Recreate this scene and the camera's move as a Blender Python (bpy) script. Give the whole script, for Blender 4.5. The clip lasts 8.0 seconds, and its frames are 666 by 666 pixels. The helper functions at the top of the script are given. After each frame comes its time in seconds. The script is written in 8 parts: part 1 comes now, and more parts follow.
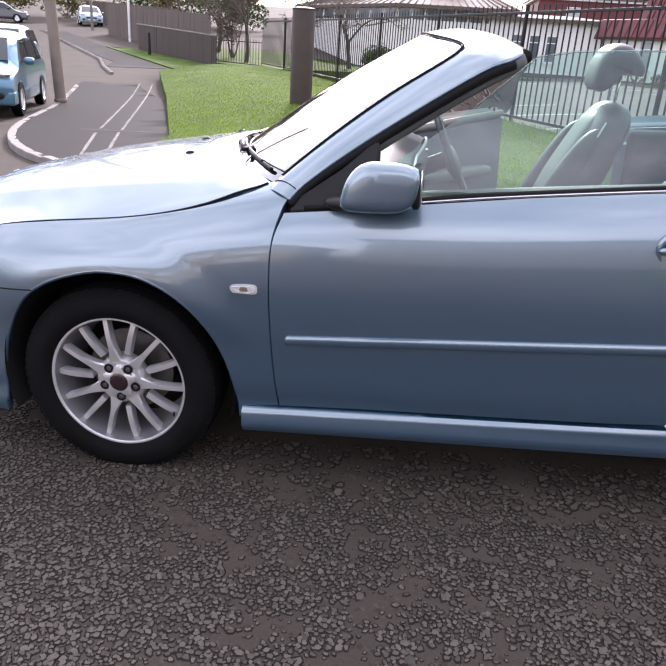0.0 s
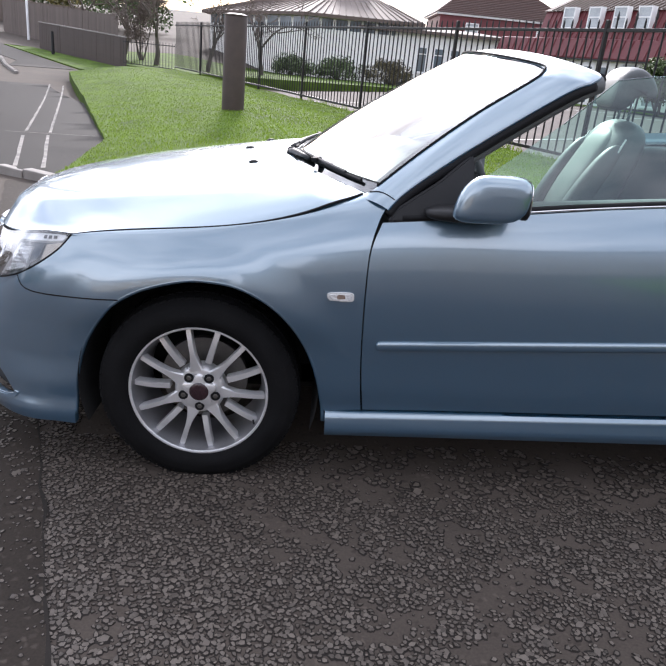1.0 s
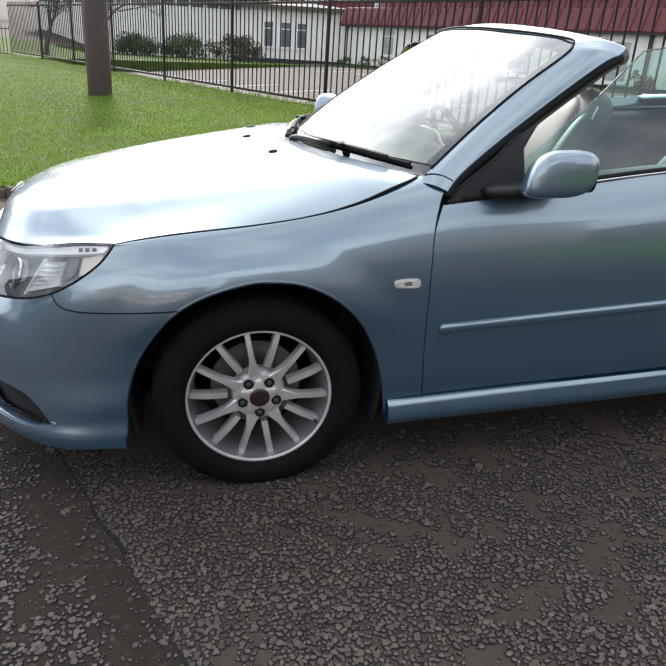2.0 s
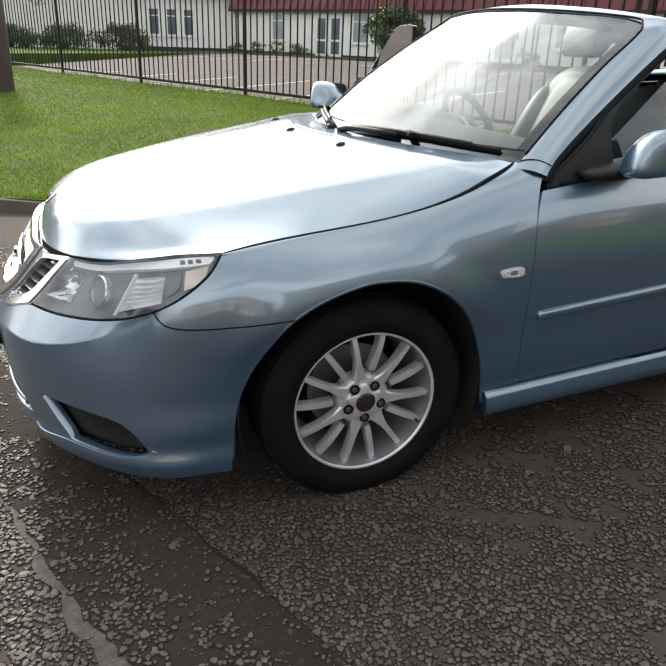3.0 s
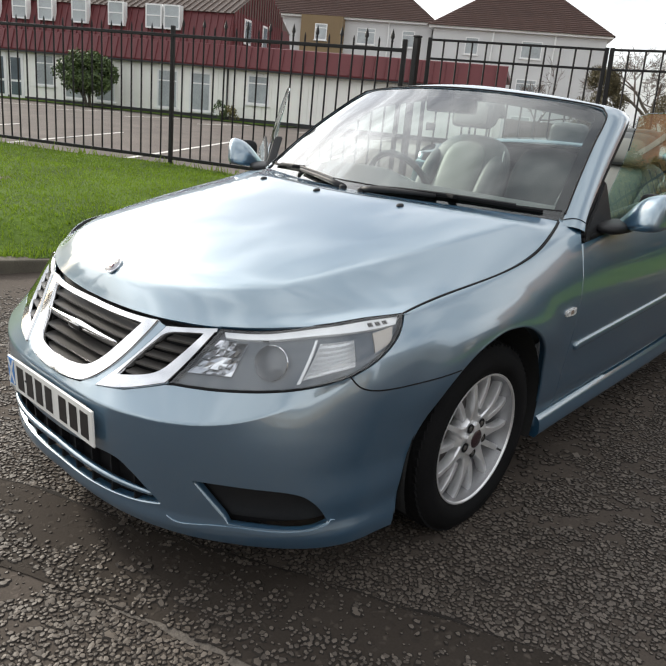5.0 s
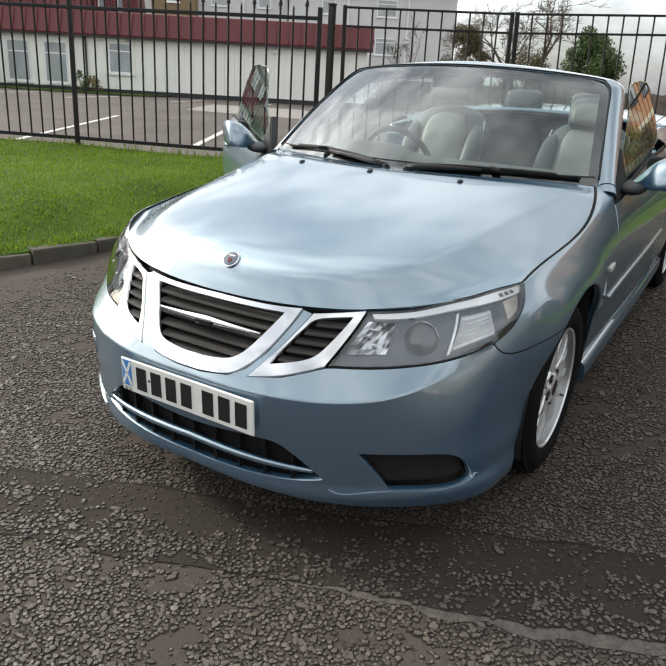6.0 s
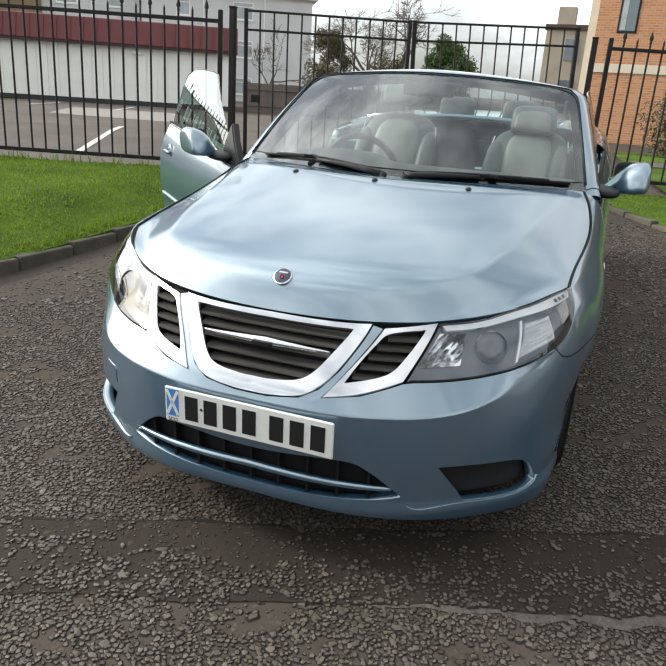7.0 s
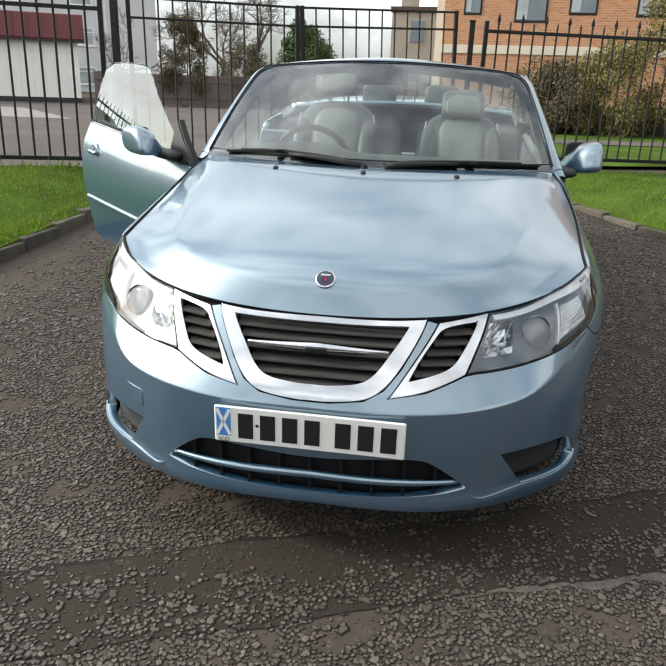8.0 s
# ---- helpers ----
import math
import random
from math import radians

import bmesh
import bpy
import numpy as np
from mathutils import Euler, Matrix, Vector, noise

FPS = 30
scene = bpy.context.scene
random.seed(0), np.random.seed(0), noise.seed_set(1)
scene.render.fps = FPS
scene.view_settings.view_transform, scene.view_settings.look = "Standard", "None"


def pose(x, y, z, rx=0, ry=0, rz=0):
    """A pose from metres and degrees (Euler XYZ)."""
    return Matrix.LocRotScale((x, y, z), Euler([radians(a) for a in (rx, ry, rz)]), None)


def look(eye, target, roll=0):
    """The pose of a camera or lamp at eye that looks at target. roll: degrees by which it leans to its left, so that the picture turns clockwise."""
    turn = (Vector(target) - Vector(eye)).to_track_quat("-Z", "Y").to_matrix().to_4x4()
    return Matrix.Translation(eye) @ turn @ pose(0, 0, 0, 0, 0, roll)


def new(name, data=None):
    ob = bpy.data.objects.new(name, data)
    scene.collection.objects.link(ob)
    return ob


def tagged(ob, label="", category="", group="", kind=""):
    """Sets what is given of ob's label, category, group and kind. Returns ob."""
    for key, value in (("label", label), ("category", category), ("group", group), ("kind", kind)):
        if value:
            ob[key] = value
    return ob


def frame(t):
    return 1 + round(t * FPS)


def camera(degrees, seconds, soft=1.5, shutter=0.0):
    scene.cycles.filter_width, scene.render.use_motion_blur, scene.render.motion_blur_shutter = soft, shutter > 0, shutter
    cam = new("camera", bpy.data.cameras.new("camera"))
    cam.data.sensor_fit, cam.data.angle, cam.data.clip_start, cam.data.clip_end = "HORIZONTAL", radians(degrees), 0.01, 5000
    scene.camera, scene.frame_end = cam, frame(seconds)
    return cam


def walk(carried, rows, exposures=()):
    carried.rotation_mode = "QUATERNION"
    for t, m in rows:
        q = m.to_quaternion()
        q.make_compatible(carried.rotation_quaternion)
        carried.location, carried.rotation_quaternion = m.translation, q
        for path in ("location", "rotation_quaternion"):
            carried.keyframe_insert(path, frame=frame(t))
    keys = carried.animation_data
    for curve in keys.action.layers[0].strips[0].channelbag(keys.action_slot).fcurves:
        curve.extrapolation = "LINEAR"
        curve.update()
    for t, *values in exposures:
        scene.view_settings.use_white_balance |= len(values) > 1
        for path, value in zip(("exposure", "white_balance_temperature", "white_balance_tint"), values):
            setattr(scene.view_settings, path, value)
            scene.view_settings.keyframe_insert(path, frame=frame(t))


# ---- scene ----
# The car stands on a drive that climbs gently towards its gate; SLOPE turns the car's own axes into the level world.
SLOPE = pose(0, 0, 0, 0, -2.6, 0)
cam = camera(51.1, 8.0, soft=1.6)
PATH = [
    (0, (0.927, -2.709, 1.285), (0.691, -0.87, 0.534), 0.9),
    (0.2, (0.836, -2.721, 1.3), (0.699, -0.862, 0.575), 2.3),
    (0.5, (0.675, -2.754, 1.299), (0.648, -0.88, 0.6), 1.7),
    (0.8, (0.489, -2.824, 1.31), (0.495, -0.96, 0.583), 1.7),
    (1, (0.383, -2.805, 1.291), (0.415, -0.942, 0.565), 2.9),
    (1.2, (0.275, -2.77, 1.264), (0.277, -0.914, 0.518), 1.2),
    (2.3, (-0.353, -2.631, 1.303), (0.142, -0.853, 0.533), 0.6),
    (2.5, (-0.456, -2.574, 1.29), (0.058, -0.787, 0.552), -0.3),
    (2.8, (-0.607, -2.483, 1.283), (-0.037, -0.759, 0.445), -3.0),
    (3, (-0.713, -2.435, 1.297), (-0.056, -0.728, 0.49), -0.6),
    (3.2, (-0.846, -2.386, 1.301), (-0.072, -0.718, 0.515), -0.0),
    (3.5, (-1.032, -2.334, 1.321), (-0.174, -0.71, 0.529), -0.2),
    (3.8, (-1.159, -2.236, 1.293), (-0.225, -0.643, 0.524), 1.5),
    (4, (-1.226, -2.142, 1.302), (-0.264, -0.599, 0.469), -0.7),
    (4.2, (-1.293, -2.054, 1.333), (-0.245, -0.544, 0.543), -0.9),
    (5.3, (-1.925, -1.671, 1.332), (-0.476, -0.485, 0.63), 3.5),
    (5.5, (-1.996, -1.549, 1.357), (-0.532, -0.404, 0.619), 2.7),
    (5.8, (-2.163, -1.409, 1.355), (-0.602, -0.355, 0.681), 3.3),
    (6, (-2.311, -1.322, 1.38), (-0.73, -0.35, 0.633), 1.9),
    (6.3, (-2.426, -1.167, 1.387), (-0.819, -0.194, 0.702), 2.1),
    (6.5, (-2.471, -1.073, 1.358), (-0.846, -0.104, 0.709), 1.3),
    (6.7, (-2.465, -0.959, 1.364), (-0.79, -0.141, 0.639), 1.4),
    (7, (-2.509, -0.795, 1.376), (-0.756, -0.161, 0.65), 2.9),
    (7.2, (-2.549, -0.683, 1.363), (-0.767, -0.125, 0.648), 2.7),
    (7.5, (-2.603, -0.517, 1.403), (-0.787, -0.116, 0.669), 1.7),
    (7.8, (-2.602, -0.39, 1.381), (-0.766, -0.113, 0.686), 2.4),
    (8, (-2.587, -0.297, 1.383), (-0.752, -0.025, 0.634), 1.7),
]
EXPOSURES = [(0.0, 0.57, 6120, 25), (1.2, 0.36, 5990, 15), (2.5, 0.11, 6450, 10), (4.2, -0.03, 6600, 10), (5.3, -0.05, 6550, 8), (8.0, -0.01, 6450, 6)]
walk(cam, [(t, SLOPE @ look(eye, target, roll)) for t, eye, target, roll in PATH], exposures=EXPOSURES)
# ---------------------------------------------------------------- sky and sun
SUN_AZ, SUN_EL = 95.0, 25.0          # degrees: azimuth counted from +x towards +y
world = bpy.data.worlds.new("sky")
scene.world = world
world.use_nodes = True
wn, wl = world.node_tree.nodes, world.node_tree.links
sky = wn.new("ShaderNodeTexSky")
sky.sky_type = "NISHITA"
sky.sun_disc = False
sky.sun_elevation, sky.sun_rotation = radians(SUN_EL), radians(90 - SUN_AZ)
sky.air_density, sky.dust_density, sky.ozone_density = 1.0, 3.5, 1.0
co = wn.new("ShaderNodeTexCoord")
warp = wn.new("ShaderNodeMapping")
warp.inputs["Scale"].default_value = (1.0, 1.0, 1.7)
cloud = wn.new("ShaderNodeTexNoise")
cloud.inputs["Scale"].default_value, cloud.inputs["Detail"].default_value, cloud.inputs["Roughness"].default_value = 2.3, 7.0, 0.58
ramp = wn.new("ShaderNodeValToRGB")
ramp.color_ramp.elements[0].position, ramp.color_ramp.elements[0].color = 0.34, (0.25, 0.25, 0.25, 1)
ramp.color_ramp.elements[1].position, ramp.color_ramp.elements[1].color = 0.60, (1.0, 1.0, 1.0, 1)
gray = wn.new("ShaderNodeRGBToBW")
lift = wn.new("ShaderNodeMath")
lift.operation = "MULTIPLY_ADD"
lift.inputs[1].default_value, lift.inputs[2].default_value = 2.7, 3.7
white = wn.new("ShaderNodeMixRGB")
white.blend_type = "MULTIPLY"
white.inputs[0].default_value, white.inputs[2].default_value = 1.0, (1.0, 1.02, 1.05, 1)
puff = wn.new("ShaderNodeTexNoise")
puff.inputs["Scale"].default_value, puff.inputs["Detail"].default_value, puff.inputs["Roughness"].default_value = 4.6, 6.0, 0.62
tone = wn.new("ShaderNodeMapRange")
tone.inputs["From Min"].default_value, tone.inputs["From Max"].default_value = 0.36, 0.62
tone.inputs["To Min"].default_value, tone.inputs["To Max"].default_value = 0.86, 1.14
shade_ = wn.new("ShaderNodeMath")
shade_.operation = "MULTIPLY"
split_ = wn.new("ShaderNodeSeparateXYZ")                 # a cloudy sky is brighter overhead than at the horizon
climb = wn.new("ShaderNodeMath")
climb.operation = "MULTIPLY_ADD"
climb.inputs[1].default_value, climb.inputs[2].default_value = 0.72, 0.80
both_ = wn.new("ShaderNodeMath")
both_.operation = "MULTIPLY"
wl.new(co.outputs["Generated"], split_.inputs[0])
wl.new(split_.outputs["Z"], climb.inputs[0])
wl.new(climb.outputs[0], both_.inputs[0])
veil = wn.new("ShaderNodeMixRGB")
wl.new(co.outputs["Generated"], warp.inputs["Vector"])
wl.new(warp.outputs["Vector"], cloud.inputs["Vector"])
wl.new(cloud.outputs["Fac"], ramp.inputs["Fac"])
wl.new(sky.outputs["Color"], gray.inputs["Color"])
wl.new(gray.outputs["Val"], lift.inputs[0])
wl.new(warp.outputs["Vector"], puff.inputs["Vector"])
wl.new(puff.outputs["Fac"], tone.inputs["Value"])
top_ = wn.new("ShaderNodeMath")                           # thick cloud veils the glare round the sun
top_.operation = "SMOOTH_MIN"
top_.inputs[1].default_value, top_.inputs[2].default_value = 21.0, 6.0
wl.new(lift.outputs[0], top_.inputs[0])
wl.new(top_.outputs[0], shade_.inputs[0])
wl.new(tone.outputs["Result"], both_.inputs[1])
wl.new(both_.outputs[0], shade_.inputs[1])
wl.new(shade_.outputs[0], white.inputs[1])
wl.new(ramp.outputs["Color"], veil.inputs[0])
wl.new(sky.outputs["Color"], veil.inputs[1])
wl.new(white.outputs["Color"], veil.inputs[2])
wl.new(veil.outputs["Color"], wn["Background"].inputs["Color"])
wn["Background"].inputs["Strength"].default_value = 0.148
sun = new("sun", bpy.data.lights.new("sun", "SUN"))
sun.data.energy, sun.data.angle, sun.data.color = 3.6, radians(8.0), (1.0, 0.93, 0.82)
_d = Vector((math.cos(radians(SUN_EL)) * math.cos(radians(SUN_AZ)), math.cos(radians(SUN_EL)) * math.sin(radians(SUN_AZ)), math.sin(radians(SUN_EL))))
sun.matrix_world = look(_d * 60, (0, 0, 0))


# ---------------------------------------------------------------- materials
def mat(name, base, rough=0.5, metal=0.0, var=0.15, scale=6.0, fine=90.0, bump=0.0, bscale=120.0, coat=0.0, spec=0.5, rvar=0.12, rand=0.0, island=0.0, second=None):
    """A surface with large stains, fine grain, uneven gloss and relief; sizes in cycles a metre."""
    m = bpy.data.materials.new(name)
    m.use_nodes = True
    n, l = m.node_tree.nodes, m.node_tree.links
    b = n["Principled BSDF"]
    tc = n.new("ShaderNodeTexCoord")
    big, small = n.new("ShaderNodeTexNoise"), n.new("ShaderNodeTexNoise")
    for t, s, d in ((big, scale, 5.0), (small, fine, 3.0)):
        t.inputs["Scale"].default_value, t.inputs["Detail"].default_value = s, d
        l.new(tc.outputs["Object"], t.inputs["Vector"])
    add = n.new("ShaderNodeMath")
    add.operation = "MULTIPLY_ADD"
    add.inputs[1].default_value = 0.55
    l.new(small.outputs["Fac"], add.inputs[0])
    l.new(big.outputs["Fac"], add.inputs[2])
    last = add
    if rand or island:
        src = n.new("ShaderNodeObjectInfo").outputs["Random"] if rand else n.new("ShaderNodeNewGeometry").outputs["Random Per Island"]
        more = n.new("ShaderNodeMath")
        more.operation = "MULTIPLY_ADD"
        more.inputs[1].default_value = rand or island
        l.new(src, more.inputs[0])
        l.new(last.outputs[0], more.inputs[2])
        last = more
    span = n.new("ShaderNodeMapRange")
    span.inputs["From Min"].default_value, span.inputs["From Max"].default_value = 0.45, 1.1 + (rand or island)
    l.new(last.outputs[0], span.inputs["Value"])
    mix = n.new("ShaderNodeMixRGB")
    lo = tuple(c * (1 - var) for c in base)
    hi = tuple(min(1.0, c * (1 + var)) for c in (second or base))
    mix.inputs[1].default_value, mix.inputs[2].default_value = (*lo, 1), (*hi, 1)
    l.new(span.outputs["Result"], mix.inputs[0])
    l.new(mix.outputs["Color"], b.inputs["Base Color"])
    rr = n.new("ShaderNodeMapRange")
    rr.inputs["To Min"].default_value, rr.inputs["To Max"].default_value = max(0.02, rough - rvar * rough), min(1, rough + rvar * rough)
    l.new(big.outputs["Fac"], rr.inputs["Value"])
    l.new(rr.outputs["Result"], b.inputs["Roughness"])
    b.inputs["Metallic"].default_value, b.inputs["Specular IOR Level"].default_value = metal, spec
    b.inputs["Coat Weight"].default_value, b.inputs["Coat Roughness"].default_value = coat, 0.03
    if bump:
        t = n.new("ShaderNodeTexNoise")
        t.inputs["Scale"].default_value, t.inputs["Detail"].default_value = bscale, 4.0
        l.new(tc.outputs["Object"], t.inputs["Vector"])
        bp = n.new("ShaderNodeBump")
        bp.inputs["Strength"].default_value, bp.inputs["Distance"].default_value = bump, 0.6 / bscale
        l.new(t.outputs["Fac"], bp.inputs["Height"])
        l.new(bp.outputs["Normal"], b.inputs["Normal"])
    return m


def glass(name, tint, rough=0.0, ior=1.45, thin=0.9, gain=1.7):
    """A thin pane: mostly clear, with a mirror's gloss towards grazing angles."""
    m = bpy.data.materials.new(name)
    m.use_nodes = True
    n, l = m.node_tree.nodes, m.node_tree.links
    n.remove(n["Principled BSDF"])
    tr, gl, mx, fr = n.new("ShaderNodeBsdfTransparent"), n.new("ShaderNodeBsdfGlossy"), n.new("ShaderNodeMixShader"), n.new("ShaderNodeFresnel")
    tr.inputs["Color"].default_value = (*tint, 1)
    gl.inputs["Roughness"].default_value = rough
    fr.inputs["IOR"].default_value = ior
    up = n.new("ShaderNodeMath")
    up.operation, up.use_clamp = "MULTIPLY_ADD", True
    up.inputs[1].default_value, up.inputs[2].default_value = gain, 1.0 - thin - 0.06
    l.new(fr.outputs["Fac"], up.inputs[0])
    l.new(up.outputs[0], mx.inputs["Fac"])
    l.new(tr.outputs[0], mx.inputs[1])
    l.new(gl.outputs[0], mx.inputs[2])
    l.new(mx.outputs[0], n["Material Output"].inputs["Surface"])
    return m


M_PAINT = mat("metallic_blue_paint", (0.385, 0.455, 0.478), 0.30, 1.0, 0.05, 2.0, 900.0, coat=1.0, rvar=0.05)
M_PAINT.node_tree.nodes["Principled BSDF"].inputs["Coat IOR"].default_value = 1.9
M_PAINT.node_tree.nodes["Principled BSDF"].inputs["Coat Roughness"].default_value = 0.06
_n, _l = M_PAINT.node_tree.nodes, M_PAINT.node_tree.links
_pig, _blend = _n.new("ShaderNodeBsdfPrincipled"), _n.new("ShaderNodeMixShader")
_pig.inputs["Base Color"].default_value, _pig.inputs["Roughness"].default_value = (0.013, 0.093, 0.190, 1), 0.5
_pig.inputs["Coat Weight"].default_value, _pig.inputs["Coat Roughness"].default_value, _pig.inputs["Coat IOR"].default_value = 1.0, 0.06, 1.9
_blend.inputs[0].default_value = 0.48
_l.new(_n["Principled BSDF"].outputs[0], _blend.inputs[1])
_l.new(_pig.outputs[0], _blend.inputs[2])
_l.new(_blend.outputs[0], _n["Material Output"].inputs["Surface"])
M_GAP = mat("black_rubber", (0.008, 0.008, 0.009), 0.7, spec=0.2, var=0.2)
M_TRIM = mat("black_plastic", (0.014, 0.014, 0.015), 0.5, spec=0.3, var=0.25, bump=0.15, bscale=500)
M_FRIT = mat("black_enamel", (0.012, 0.013, 0.015), 0.12, var=0.1, coat=0.5)
M_TYRE = mat("tyre_rubber", (0.009, 0.009, 0.0095), 0.8, var=0.35, spec=0.08, scale=9, fine=150, bump=0.2, bscale=260)
M_RIM = mat("silver_alloy", (0.80, 0.80, 0.805), 0.34, 0.68, 0.08, 12, 300, rvar=0.2)
M_BARREL = mat("cast_alloy_barrel", (0.34, 0.34, 0.35), 0.40, 0.75, 0.12, 12, 200, rvar=0.2)
M_CHROME = mat("satin_chrome", (0.70, 0.70, 0.71), 0.12, 1.0, 0.04, 10, 200)
M_MIRROR = mat("mirror_glass", (0.85, 0.86, 0.88), 0.02, 1.0, 0.01)
M_DISC = mat("brake_steel", (0.16, 0.15, 0.14), 0.45, 0.8, 0.25, 30, 200)
M_WELL = mat("arch_liner", (0.013, 0.013, 0.013), 0.85, var=0.3, scale=14, bump=0.3, bscale=70)
M_LEATHER = mat("grey_leather", (0.165, 0.17, 0.155), 0.48, var=0.10, scale=9, fine=40, bump=0.0, bscale=420)
M_LEATHER_D = mat("slate_leather", (0.062, 0.068, 0.070), 0.5, var=0.14, scale=9, fine=60, bump=0.02, bscale=420)
M_DOORTRIM = mat("slate_blue_trim", (0.105, 0.122, 0.135), 0.5, var=0.14, scale=9, fine=260, bump=0.12, bscale=420)
M_DASH = mat("grey_dashboard_plastic", (0.095, 0.10, 0.10), 0.55, var=0.15, bump=0.05, bscale=600)
M_CARPET = mat("dark_carpet", (0.03, 0.03, 0.032), 0.95, var=0.3, fine=300, bump=0.5, bscale=500)
M_FLUTED = mat("fluted_reflector", (0.86, 0.87, 0.88), 0.24, 0.42, 0.08, 60, 300, bump=0.7, bscale=110)
M_CAP = mat("maroon_enamel", (0.030, 0.014, 0.018), 0.25, var=0.2, scale=40, coat=0.5)
M_HEADLIN = mat("lamp_reflector", (0.72, 0.73, 0.75), 0.10, 1.0, 0.05, 60, 300)
M_LAMPDARK = mat("lamp_bezel_grey", (0.120, 0.138, 0.158), 0.32, 0.30, 0.1, 20, 200)
M_LAMPEYE = mat("smoky_projector_glass", (0.075, 0.085, 0.10), 0.06, 0.0, 0.08, 30, 200, coat=1.0)
M_BRIGHT = mat("white_chrome_strip", (0.90, 0.905, 0.91), 0.22, 0.30, 0.04, 30, 200)
M_SLAT = mat("grey_grille_plastic", (0.060, 0.056, 0.052), 0.45, spec=0.4, var=0.2, bump=0.1, bscale=500)
M_AMBER = mat("smoked_lens", (0.60, 0.54, 0.47), 0.2, 0.4, var=0.1)
M_AMBERDARK = mat("dim_amber_bulb", (0.20, 0.15, 0.12), 0.3, var=0.3, scale=80)
M_LENS = glass("clear_lens", (0.95, 0.96, 0.97), 0.005, 1.5, 0.93, 2.0)
M_SCREEN = glass("windscreen_glass", (0.60, 0.72, 0.68), 0.0, 1.5, 0.93, 2.2)
M_SIDEGLASS = glass("green_tinted_glass", (0.52, 0.76, 0.68), 0.0, 1.5, 0.93, 2.2)
M_PANE = mat("window_pane", (0.10, 0.13, 0.15), 0.06, var=0.3, scale=1.2, spec=0.9)
M_PANE_PALE = mat("net_curtained_pane", (0.36, 0.39, 0.40), 0.12, var=0.3, scale=1.2, fine=20, spec=0.7)
M_SOIL = mat("bare_soil", (0.085, 0.072, 0.055), 0.95, var=0.4, scale=9, bump=0.6, bscale=40, spec=0.1)
M_PLATE = mat("white_number_plate", (0.74, 0.74, 0.71), 0.32, var=0.05, scale=16, coat=0.3)
M_INK = mat("black_ink", (0.014, 0.014, 0.015), 0.35, var=0.15)
M_FLAG = mat("blue_band", (0.06, 0.22, 0.55), 0.35, var=0.08)
M_BADGE = mat("navy_enamel", (0.015, 0.02, 0.055), 0.15, var=0.1, coat=0.6)
M_RED = mat("red_enamel", (0.25, 0.03, 0.035), 0.3, var=0.1)
M_STITCH = mat("pale_plastic", (0.55, 0.55, 0.54), 0.4, var=0.08)


def asphalt(name, base, chip, cell=55.0, cover=0.5):
    """Worn chipped tarmac: a binder with embedded stones in patches, real size."""
    m = mat(name, base, 0.86, spec=0.12, var=0.28, scale=1.1, fine=160, second=tuple(c * 1.15 for c in base))
    n, l = m.node_tree.nodes, m.node_tree.links
    b = n["Principled BSDF"]
    tc = n.new("ShaderNodeTexCoord")
    v = n.new("ShaderNodeTexVoronoi")
    v.inputs["Scale"].default_value = cell
    l.new(tc.outputs["Object"], v.inputs["Vector"])
    edge = n.new("ShaderNodeTexVoronoi")
    edge.feature = "DISTANCE_TO_EDGE"
    edge.inputs["Scale"].default_value = cell
    l.new(tc.outputs["Object"], edge.inputs["Vector"])
    stone = n.new("ShaderNodeMapRange")
    stone.inputs["From Min"].default_value, stone.inputs["From Max"].default_value = 0.0, 0.30
    l.new(edge.outputs["Distance"], stone.inputs["Value"])
    keep = n.new("ShaderNodeMath")
    keep.operation = "LESS_THAN"
    keep.inputs[1].default_value = cover
    sep = n.new("ShaderNodeSeparateColor")
    l.new(v.outputs["Color"], sep.inputs[0])
    l.new(sep.outputs[0], keep.inputs[0])
    both = n.new("ShaderNodeMath")
    both.operation = "MULTIPLY"
    l.new(stone.outputs["Result"], both.inputs[0])
    l.new(keep.outputs[0], both.inputs[1])
    old = b.inputs["Base Color"].links[0].from_socket
    shade = n.new("ShaderNodeMixRGB")
    shade.inputs[1].default_value, shade.inputs[2].default_value = (*(c * 0.55 for c in chip), 1), (*(c * 1.35 for c in chip), 1)
    l.new(sep.outputs[1], shade.inputs[0])
    mx = n.new("ShaderNodeMixRGB")
    l.new(both.outputs[0], mx.inputs[0])
    l.new(old, mx.inputs[1])
    l.new(shade.outputs["Color"], mx.inputs[2])
    l.new(mx.outputs["Color"], b.inputs["Base Color"])
    bp = n.new("ShaderNodeBump")
    bp.inputs["Strength"].default_value, bp.inputs["Distance"].default_value = 0.35, 0.004
    l.new(both.outputs[0], bp.inputs["Height"])
    l.new(bp.outputs["Normal"], b.inputs["Normal"])
    return m


M_ROAD = asphalt("chipped_tarmac", (0.066, 0.054, 0.045), (0.076, 0.062, 0.052), 62.0, 0.22)
M_TRENCH = asphalt("dark_patched_tarmac", (0.034, 0.0275, 0.0225), (0.055, 0.045, 0.037), 60.0, 0.25)
M_PAVE = asphalt("pavement_tarmac", (0.026, 0.0235, 0.022), (0.032, 0.029, 0.027), 120.0, 0.3)
M_PARK = asphalt("car_park_tarmac", (0.112, 0.096, 0.087), (0.10, 0.086, 0.078), 110.0, 0.3)
M_CHIP = mat("road_chippings", (0.048, 0.038, 0.030), 0.55, spec=0.35, var=0.2, scale=60, fine=500, island=1.0, second=(0.130, 0.108, 0.089), bump=0.3, bscale=400)
